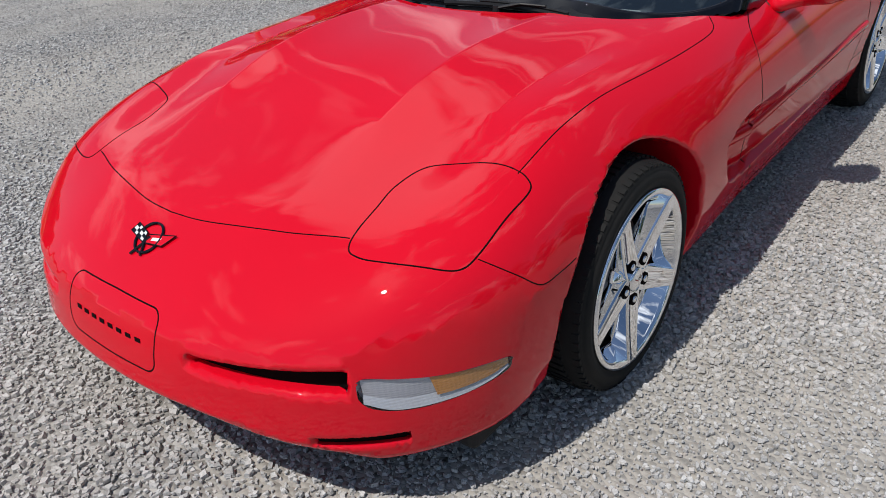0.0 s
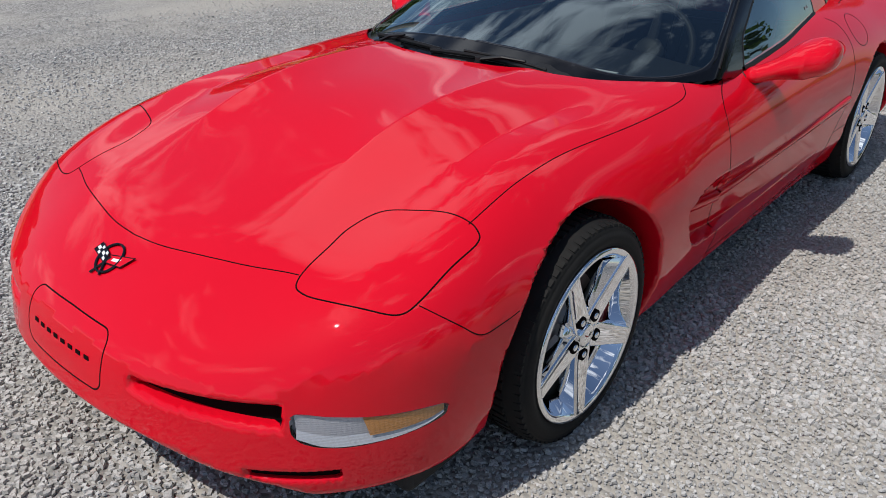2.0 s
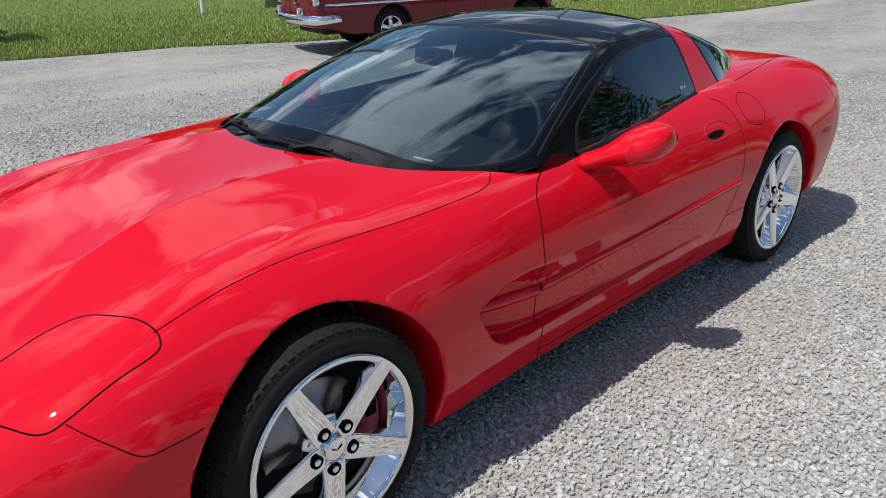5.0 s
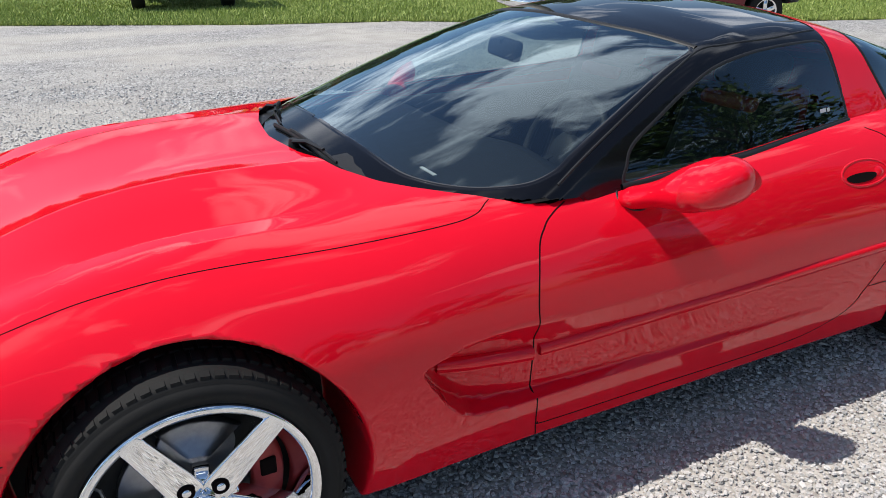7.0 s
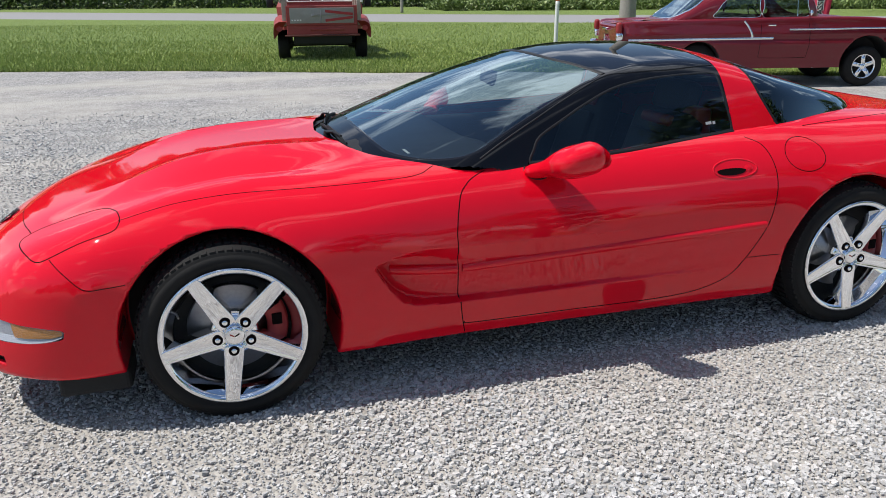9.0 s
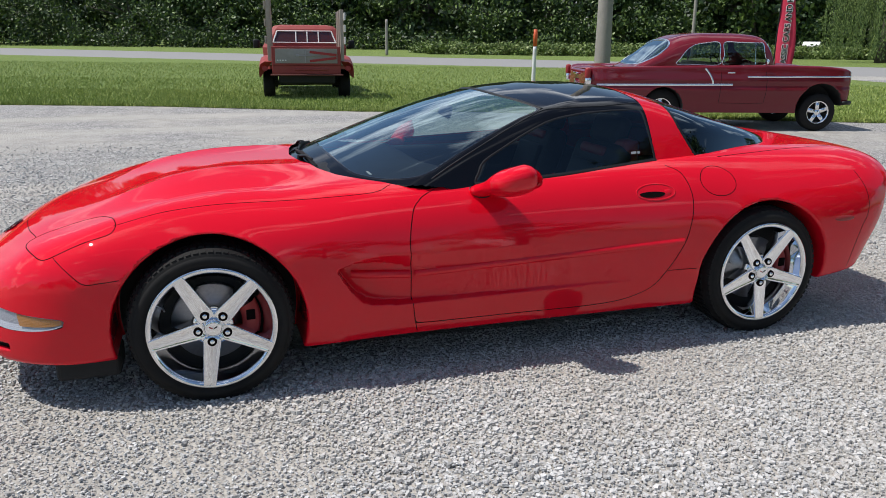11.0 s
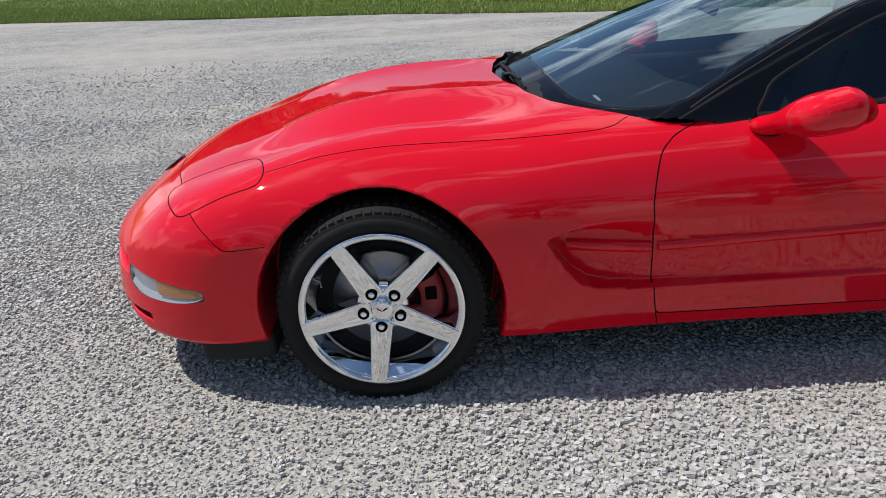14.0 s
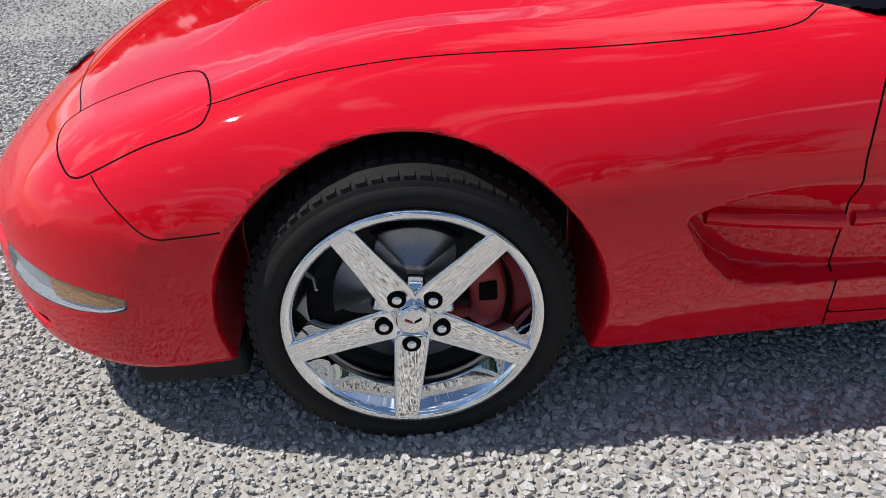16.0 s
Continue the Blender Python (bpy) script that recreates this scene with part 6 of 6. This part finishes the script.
bm = bmesh.new()
box(bm, (-0.66, -0.012, 0.80), (0.66, 0.05, 1.24), 0.012)
gate = part("tailgate", bm, TRUCK_RED, truck, "red tailgate")
bm = bmesh.new()
box(bm, (-0.595, -0.024, 0.85), (0.595, -0.011, 1.19), 0.004)
part("tailgate_panel", bm, BARE, gate, "bare grey metal panel")
for z in (1.08, 0.94):
    bm = bmesh.new()
    s = 1 if z > 1 else -1
    box(bm, (-0.26, -0.006, -0.028), (0.26, 0.0, 0.028), 0.0, 1, Matrix.Translation((0.32, -0.036, z)) @ Matrix.Rotation(radians(8 * s), 4, "Y"))
    part("tape_strip", bm, TAPE, gate, "strip of red tape")
bm = bmesh.new()
box(bm, (-0.20, -0.055, 1.00), (-0.14, -0.034, 1.06), 0.01)
rod(bm, (-0.02, -0.045, 0.86), (-0.02, -0.045, 1.14), 0.010, 0.010, 8)
rod(bm, (-0.17, -0.05, 1.03), (0.30, -0.05, 1.02), 0.008, 0.008, 8)
part("latch", bm, STEEL, gate, "worn steel latch")
for k in range(4):
    bm = bmesh.new()
    box(bm, (-0.565 + 0.05 * k, -0.0385, 0.905), (-0.535 + 0.05 * k, -0.034, 0.935))
    part("letter_bar", bm, WHITEWASH, gate, "pale worn bar")
bm = bmesh.new()
box(bm, (-0.70, -0.07, 0.555), (0.70, -0.02, 0.600), 0.015)
part("rear_bumper", bm, RUSTED, truck, "rusty dark red bumper bar")
bm = bmesh.new()
box(bm, (-0.66, 0.0, 0.60), (0.66, 0.06, 0.80), 0.012)
box(bm, (-0.22, -0.02, 0.68), (0.42, 0.02, 0.74), 0.015)
part("rear_sill", bm, TRUCK_RED, truck)
bm = bmesh.new()
box(bm, (-0.55, 0.1, 0.36), (0.55, 4.2, 0.60), 0.04)
rod(bm, (-0.75, 0.62, 0.36), (0.75, 0.62, 0.36), 0.06, 0.06, 10)
part("chassis", bm, LINER, truck)
bm = bmesh.new()
rings = []
for z, hw, y0, y1 in ((0.60, 0.86, 2.06, 3.45), (1.18, 0.90, 2.06, 3.50), (1.28, 0.86, 2.08, 3.40), (1.66, 0.70, 2.22, 3.00), (1.74, 0.64, 2.30, 2.90), (1.77, 0.50, 2.42, 2.78)):
    rings.append([bm.verts.new(q) for q in ((-hw + 0.10, y0, z), (hw - 0.10, y0, z), (hw, y0 + 0.10, z), (hw, y1 - 0.1, z), (hw - 0.1, y1, z), (-hw + 0.1, y1, z), (-hw, y1 - 0.1, z), (-hw, y0 + 0.10, z))])
for r, s in zip(rings, rings[1:]):
    for k in range(8):
        bm.faces.new((r[k], r[(k + 1) % 8], s[(k + 1) % 8], s[k]))
bm.faces.new(rings[-1])
part("cab", bm, TRUCK_RED, truck, "red cab")
bm = bmesh.new()
box(bm, (-0.86, 3.3, 0.60), (0.86, 4.70, 1.16), 0.10, 3)
part("front_end", bm, TRUCK_RED, truck)
tw = Matrix.Translation((0, 2.125, 1.46)) @ Matrix.Rotation(radians(-20.5), 4, "X")
bm = bmesh.new()
vs = [bm.verts.new(tw @ Vector(q)) for q in ((-0.66, 0.012, -0.15), (0.66, 0.012, -0.15), (0.57, 0.012, 0.15), (-0.57, 0.012, 0.15))]
bm.faces.new(vs)
part("rear_window", bm, SEDAN_GLASS, truck, "sliding rear window")
for a, b in (((-0.67, -0.16), (0.67, -0.16)), ((0.67, -0.16), (0.58, 0.16)), ((0.58, 0.16), (-0.58, 0.16)), ((-0.58, 0.16), (-0.67, -0.16)), ((-0.18, -0.15), (-0.18, 0.15)), ((0.06, -0.15), (0.06, 0.15)), ((0.30, -0.15), (0.30, 0.15))):
    bm = bmesh.new()
    rod(bm, tw @ Vector((a[0], 0.004, a[1])), tw @ Vector((b[0], 0.004, b[1])), 0.015, 0.015, 6)
    part("window_bar", bm, WHITEWASH, truck)
for sgn in (-1, 1):
    for y in (0.70, 3.95):
        m = Matrix.Translation((sgn * 0.86, y, 0.335)) @ Matrix.Rotation(radians(90 * sgn), 4, "Y")
        w = thing("wheel", m, "", "")
        w.parent = truck
        bm = bmesh.new()
        lathe(bm, [(0.20, -0.22), (0.32, -0.22), (0.345, -0.19), (0.345, -0.04), (0.32, -0.005), (0.21, 0.0), (0.20, -0.02)], 36)
        part("tyre", bm, RUBBER, w, "", True)
        bm = bmesh.new()
        lathe(bm, [(0.0, -0.05), (0.10, -0.045), (0.18, -0.02), (0.205, -0.012)], 30)
        part("rim", bm, STEEL, w, "", True)
# stake racks standing in the bed
for x, rails in ((-0.80, 1), (0.78, 1)):
    rack = thing("stake_rack", pose(2.27, 14.55, 0.0, 0, 0, -6) @ Matrix.Diagonal((1.20, 1.08, 0.97, 1.0)), "weathered wooden stake rack standing in the pickup bed", "rack", "stake racks of the pickup")
    sg = -1 if x < 0 else 1
    for y in (0.10, 0.85, 1.6):
        bm = bmesh.new()
        hgt = 2.55 if x < 0 else 2.10
        box(bm, (sg * 0.70 - 0.035, y - 0.045, 0.80), (sg * 0.70 + 0.035, y + 0.045, hgt), 0.006)
        part("post", bm, WOOD, rack)
    for z in (1.30, 1.58, 1.86) if x > 0 else (1.30, 1.70, 2.1, 2.4):
        bm = bmesh.new()
        box(bm, (sg * 0.745, 0.02, z), (sg * 0.775, 1.75, z + 0.17), 0.004)
        part("board", bm, WHITEWASH if x > 0 else WOOD, rack)


# ---- roadside things ----
def post(name, x, y, r0, r1, height, mat, label, category, lean=(0, 0), seg=20):
    t = thing(name, pose(x, y, -0.05), label, category)
    bm = bmesh.new()
    pts = [(lean[0] * k / 12, lean[1] * k / 12, height * k / 12) for k in range(13)]
    tube(bm, pts, [r0 + (r1 - r0) * k / 12 for k in range(13)], seg)
    part("shaft", bm, mat, t, "", True)
    return t


ORANGE = grained("orange_reflective", (0.62, 0.09, 0.03), (0.75, 0.13, 0.04), 0.5, 40)
POLEWOOD = grained("weathered_pole", (0.20, 0.18, 0.16), (0.36, 0.33, 0.30), 0.9, 24, bump=0.7, dist=0.02)
marker = post("marker_post", 9.25, 17.43, 0.058, 0.055, 1.25, WHITE, "white marker post with an orange top in the grass", "post", (0.02, 0))
bm = bmesh.new()
tube(bm, [(0.02, 0, 1.25), (0.024, 0, 1.55), (0.025, 0, 1.72), (0.025, 0, 1.74)], [0.060, 0.060, 0.055, 0.02], 16)
part("orange_cap", bm, ORANGE, marker, "orange plastic cap", True)
pole = post("utility_pole", 11.66, 17.75, 0.25, 0.16, 9.5, POLEWOOD, "thick weathered grey wooden utility pole", "pole")
pole2 = post("utility_pole", 16.9, 10.95, 0.095, 0.075, 8.0, POLEWOOD, "slim grey wooden pole beside the drive", "pole")
post("sign_post", 25.6, 13.4, 0.05, 0.05, 2.4, TRIM, "dark metal post at the road edge", "post")
post("sign_post", 25.2, 8.9, 0.022, 0.022, 2.2, STEEL, "thin metal post beside the drive", "post")
post("sign_post", 13.6, 56.6, 0.12, 0.10, 2.75, POLEWOOD, "short wooden post beyond the road", "post")
post("utility_pole", 33.85, 45.73, 0.12, 0.10, 9.0, POLEWOOD, "far wooden pole beside the field", "pole")
for i, (x, y) in enumerate(((20.95, 5.75), (20.65, 6.05), (21.2, 6.1))):
    b = thing("concrete_block", pose(x, y, 0.0, 0, 0, 20 + 50 * i), "broken grey concrete block on the gravel edge", "block", "blocks at the drive")
    bm = bmesh.new()
    box(bm, (-0.20, -0.10, -0.02), (0.20, 0.10, 0.17 - 0.04 * i), 0.02, 2)
    part("block", bm, BARE, b)

# feather banner behind the sedan
BANNER_RED = grained("banner_cloth", (0.50, 0.02, 0.06), (0.62, 0.035, 0.085), 0.8, 30)
banner = thing("feather_banner", pose(14.25, 13.24, 0.0, 0, 0, -48), "red feather banner with white and black lettering", "banner")
bm = bmesh.new()
tube(bm, [(-0.02, 0, -0.03), (-0.02, 0, 1.5), (0.0, 0, 3.0), (0.10, 0, 3.9)], [0.016, 0.015, 0.012, 0.008], 8)
part("pole", bm, TRIM, banner)
bm = bmesh.new()
rows = []
for k in range(25):
    z = 0.35 + 3.45 * k / 24
    w = 0.36 + 0.09 * math.sin(k * 0.25)
    off = 0.10 * max(0, k - 14) / 10
    rows.append([bm.verts.new((off + w * t, 0.02 * math.sin(k * 0.6 + 4 * t), z + (0.10 * t if k == 0 else 0))) for t in (0, 0.25, 0.5, 0.75, 1)])
for a, b in zip(rows, rows[1:]):
    for j in range(4):
        bm.faces.new((a[j], a[j + 1], b[j + 1], b[j]))
cloth = part("cloth", bm, BANNER_RED, banner, "red cloth", True)
cloth.modifiers.new("thick", "SOLIDIFY").thickness = 0.004


def lettering(words, size, mat, parent, m, name="lettering", depth=0.002, bold=0.0):
    cu = bpy.data.curves.new(name, "FONT")
    cu.body, cu.size, cu.extrude, cu.offset = words, size, depth, bold
    cu.align_y = "CENTER"
    tmp = new(name, cu)
    me = bpy.data.meshes.new_from_object(tmp.evaluated_get(bpy.context.evaluated_depsgraph_get()))
    bpy.data.objects.remove(tmp)
    me.materials.append(mat)
    ob = new(name, me)
    ob.parent = parent
    ob.matrix_local = m
    return ob


lettering("CLASSIC CARS AND H", 0.19, WHITE, banner, Matrix.Translation((0.22, -0.035, 0.62)) @ Matrix.Rotation(radians(90), 4, "X") @ Matrix.Rotation(radians(90), 4, "Z"), "white_lettering", 0.002, 0.016)
lettering("CLASSIC CARS AND H", 0.19, BLACK_PAINT, banner, Matrix.Translation((0.22, -0.042, 0.62)) @ Matrix.Rotation(radians(90), 4, "X") @ Matrix.Rotation(radians(90), 4, "Z"), "black_lettering", 0.002, 0.004)

# white carport far off
carport = thing("carport", pose(48.2, 49.9, 0.0, 0, 0, 42) @ Matrix.Diagonal((0.30, 0.16, 0.37, 1.0)), "white metal carport beyond the field", "shed")
bm = bmesh.new()
arc = [(-3.2, 2.5), (-2.9, 2.95), (-1.5, 3.35), (0, 3.5), (1.5, 3.35), (2.9, 2.95), (3.2, 2.5)]
for (x0, z0), (x1, z1) in zip(arc, arc[1:]):
    vs = [bm.verts.new(q) for q in ((x0, -4, z0), (x1, -4, z1), (x1, 4, z1), (x0, 4, z0))]
    bm.faces.new(vs)
roof = part("roof", bm, WHITEWASH, carport, "white sheet roof")
roof.modifiers.new("thick", "SOLIDIFY").thickness = 0.06
for x in (-3.1, 3.1):
    for y in (-3.8, 0, 3.8):
        bm = bmesh.new()
        box(bm, (x - 0.05, y - 0.05, -0.05), (x + 0.05, y + 0.05, 2.6))
        part("post", bm, WHITEWASH, carport)

# small leaning stake with a red flag at the far end of the verge
stake = post("marker_stake", -14.12, 33.61, 0.035, 0.03, 0.95, TRIM, "dark leaning stake with a red flag in the grass", "stake", (-0.16, 0.0))
bm = bmesh.new()
box(bm, (-0.62, -0.012, 0.62), (-0.12, 0.012, 0.95), 0.006, 2)
part("flag", bm, CALIPER, stake, "red plastic flag")


# ---- trees ----
BARK = grained("bark", (0.05, 0.042, 0.034), (0.13, 0.11, 0.09), 0.95, 9, bump=0.8, dist=0.04)


def leaf_material(name, dark, mid, light):
    k = Mat(name, mid, 0.55)
    geo = k.node("ShaderNodeNewGeometry")
    col = k.ramp(geo.outputs["Random Per Island"], [(0.0, dark), (0.55, mid), (1.0, light)])
    k.to(col, "Base Color")
    k.b.inputs["Transmission Weight"].default_value = 0.0
    return k.m


LEAF = leaf_material("oak_leaves", (0.012, 0.028, 0.008), (0.036, 0.074, 0.015), (0.15, 0.22, 0.046))
LEAF_LIGHT = leaf_material("willow_leaves", (0.05, 0.085, 0.02), (0.105, 0.16, 0.04), (0.19, 0.25, 0.07))
SHRUB = leaf_material("shrub_leaves", (0.06, 0.10, 0.02), (0.13, 0.19, 0.04), (0.24, 0.29, 0.09))


def leaf_cloud(centres, radii, per, size, rnd, flat=0.8):
    """Many small leaf quads scattered through clumps; returns corner points."""
    n = len(centres)
    c = np.repeat(np.asarray(centres), per, 0)
    r = np.repeat(np.asarray(radii), per)
    d = rnd.normal(size=(n * per, 3))
    d /= np.linalg.norm(d, axis=1)[:, None]
    p = c + d * (r * rnd.rand(n * per) ** 0.4)[:, None] * np.array([1, 1, flat])
    a = rnd.normal(size=(n * per, 3)) + d * 0.6
    a /= np.linalg.norm(a, axis=1)[:, None]
    u = np.cross(a, rnd.normal(size=(n * per, 3)))
    u /= np.linalg.norm(u, axis=1)[:, None]
    v = np.cross(a, u)
    s = size * rnd.uniform(0.55, 1.3, n * per)[:, None]
    return np.stack([p - u * s, p + v * s * 0.55, p + u * s, p - v * s * 0.55], 1).reshape(-1, 3)


def tree(x, y, height, spread, seed, leaf=LEAF, per=130, size=0.19, low=0.22, clumps=46, label="broad leafy tree in full summer leaf", name="tree"):
    rnd = np.random.RandomState(seed)
    t = thing(name, pose(x, y, -0.1), label, "tree", "trees of the far wood" if y > 40 else "")
    bm = bmesh.new()
    bend = rnd.uniform(-0.3, 0.3, 2)
    top = height * 0.62
    tube(bm, [(bend[0] * k / 7, bend[1] * k / 7, top * k / 7) for k in range(8)], [height * 0.030 * (1.25 - k / 7 * 0.95) for k in range(8)], 10)
    cs, rs = [], []
    for k in range(clumps):
        f = rnd.rand()
        z = height * (low + (1 - low) * f)
        prof = math.sin(math.pi * min(1, 0.18 + 0.80 * f)) ** 0.7
        a, rr = rnd.uniform(0, 2 * math.pi), spread * prof * rnd.uniform(0.35, 1.0)
        cs.append((rr * math.cos(a), rr * math.sin(a), z))
        rs.append(spread * rnd.uniform(0.20, 0.36))
    for k in range(0, clumps, 5):
        z0 = min(top * 0.95, cs[k][2] * 0.7)
        tube(bm, [(0, 0, z0), tuple(np.array(cs[k]) * 0.55 + np.array([0, 0, z0 * 0.45])), cs[k]], [height * 0.011, height * 0.007, height * 0.003], 6)
    part("trunk", bm, BARK, t, "", True)
    v = leaf_cloud(cs, rs, per, size, rnd)
    ob = raw_mesh("crown", v, np.arange(len(v)).reshape(-1, 4), leaf)
    ob.parent = t
    return t


kinds = [tree(-30.0, 112.0, 13.0, 5.4, 1, size=0.27, low=0.08, clumps=64), tree(-19.0, 108.0, 11.5, 5.0, 2, size=0.27, low=0.06, clumps=60), tree(-9.0, 104.0, 14.0, 5.6, 3, size=0.27, low=0.08, clumps=66), tree(0.0, 100.0, 12.0, 5.2, 4, size=0.27, low=0.05, clumps=62)]
rnd_t = random.Random(5)
spots = [(9 + 7.5 * k, 97 - 4.6 * k) for k in range(13)] + [(-40 - 8 * k, 118 + 7 * k) for k in range(8)] + [(-60 + 6.5 * k, 140 - 4.0 * k) for k in range(26)] + [(-50 + 7.5 * k, 148 - 4.6 * k) for k in range(20)]
for k, (x, y) in enumerate(spots):
    s = rnd_t.uniform(0.82, 1.18)
    m = pose(x + rnd_t.uniform(-2, 2), y + rnd_t.uniform(-2.5, 2.5), -0.1, 0, 0, rnd_t.uniform(0, 360))
    c = copy_thing(kinds[k % 4], m)
    c.scale = (s, s, s * rnd_t.uniform(0.9, 1.1))

# low growth under the wood's edge and the crop strip
rnd = np.random.RandomState(8)
hx = np.arange(-75, 105, 0.26)
hy = np.interp(hx, [-70, -30, 0, 60, 100], [140, 106, 92.5, 62, 40]) + rnd.uniform(-3, 2, len(hx))
lump = 0.5 + 0.5 * np.sin(hx * 0.55 + 2.0 * np.sin(hx * 0.17))
hz = 0.3 + (0.8 + 5.2 * lump) * rnd.rand(len(hx)) ** 1.3
hv = leaf_cloud(np.stack([hx, hy, hz], 1), rnd.uniform(0.8, 2.1, len(hx)), 90, 0.19, rnd)
tagged(raw_mesh("undergrowth", hv, np.arange(len(hv)).reshape(-1, 4), LEAF), "dense dark undergrowth below the trees", "undergrowth", kind="stuff")
cx = rnd.uniform(18, 60, 1500)
cy = np.interp(cx, [18, 60], [63, 40]) + rnd.uniform(-3, 3, 1500)
cv = leaf_cloud(np.stack([cx, cy, rnd.uniform(0.1, 0.75, 1500)], 1), rnd.uniform(0.35, 0.6, 1500), 40, 0.12, rnd)
tagged(raw_mesh("crop_strip", cv, np.arange(len(cv)).reshape(-1, 4), SHRUB), "strip of tall green weeds beyond the road", "crop", kind="stuff")


def willow(x, y, height, spread, seed):
    rnd = np.random.RandomState(seed)
    t = thing("willow_tree", pose(x, y, -0.1), "weeping willow with long hanging strands", "tree")
    bm = bmesh.new()
    tube(bm, [(0, 0, 0), (0.1, 0, height * 0.3), (0, 0.1, height * 0.6), (0, 0, height * 0.8)], [0.5, 0.38, 0.25, 0.12], 10)
    pts = []
    for k in range(250):
        a, r = rnd.uniform(0, 2 * math.pi), spread * rnd.uniform(0.25, 1.0)
        z1 = height * (1.0 - 0.45 * (r / spread) ** 2) * rnd.uniform(0.85, 1.0)
        z0 = max(0.6, z1 - height * rnd.uniform(0.35, 0.85))
        if k < 12:
            tube(bm, [(0, 0, height * 0.6), (r * 0.6 * math.cos(a), r * 0.6 * math.sin(a), z1 * 1.02), (r * math.cos(a), r * math.sin(a), z1)], [0.15, 0.08, 0.03], 6)
        for z in np.arange(z0, z1, 0.16):
            pts.append((r * math.cos(a) + rnd.uniform(-0.05, 0.05), r * math.sin(a) + rnd.uniform(-0.05, 0.05), z))
    part("trunk", bm, BARK, t, "", True)
    q = np.repeat(np.array(pts), 4, 0) + rnd.normal(size=(len(pts) * 4, 3)) * np.array([0.05, 0.05, 0.08])
    a = rnd.uniform(0, 2 * np.pi, len(q))
    side = np.stack([np.cos(a), np.sin(a), np.zeros(len(q))], 1) * 0.028
    hang = np.stack([rnd.uniform(-0.03, 0.03, len(q)), rnd.uniform(-0.03, 0.03, len(q)), np.full(len(q), -0.15)], 1)
    v = np.stack([q, q + side + hang * 0.5, q + hang, q - side + hang * 0.5], 1).reshape(-1, 3)
    ob = raw_mesh("crown", v, np.arange(len(v)).reshape(-1, 4), LEAF_LIGHT)
    ob.parent = t


willow(43.2, 37.8, 8.5, 4.0, 9)
# trees beside the drive and behind the lot, seen in the paint and glass
tree(27.0, 3.6, 9.0, 4.0, 31, size=0.16, low=0.3, label="roadside tree with a dark trunk beside the drive")
tree(31.5, 1.0, 8.5, 3.6, 32, size=0.16, low=0.3, label="roadside tree with a dark trunk beside the drive")
tree(15.5, -9.8, 11.5, 4.4, 51, size=0.17, clumps=52, low=0.12, label="leafy tree at the side of the lot")
tree(22.5, -14.0, 12.0, 4.6, 52, size=0.17, clumps=52, low=0.12, label="leafy tree at the side of the lot")
back = [tree(-4.0, -30.0, 9.5, 4.2, 40, size=0.2, clumps=44, per=100, low=0.10, label="leafy tree at the back of the lot"), tree(5.0, -28.0, 10.5, 4.4, 41, size=0.2, clumps=46, per=100, low=0.10, label="leafy tree at the back of the lot")]
rnd_b = random.Random(12)
for k in range(13):
    x = -52.0 + 7.4 * k
    if -8 < x < 8:
        continue
    c = copy_thing(back[k % 2], pose(x + rnd_b.uniform(-1.5, 1.5), -30.0 + rnd_b.uniform(-3, 3), -0.1, 0, 0, rnd_b.uniform(0, 360)))
    c.scale = (1.0, 1.0, rnd_b.uniform(0.8, 1.15))
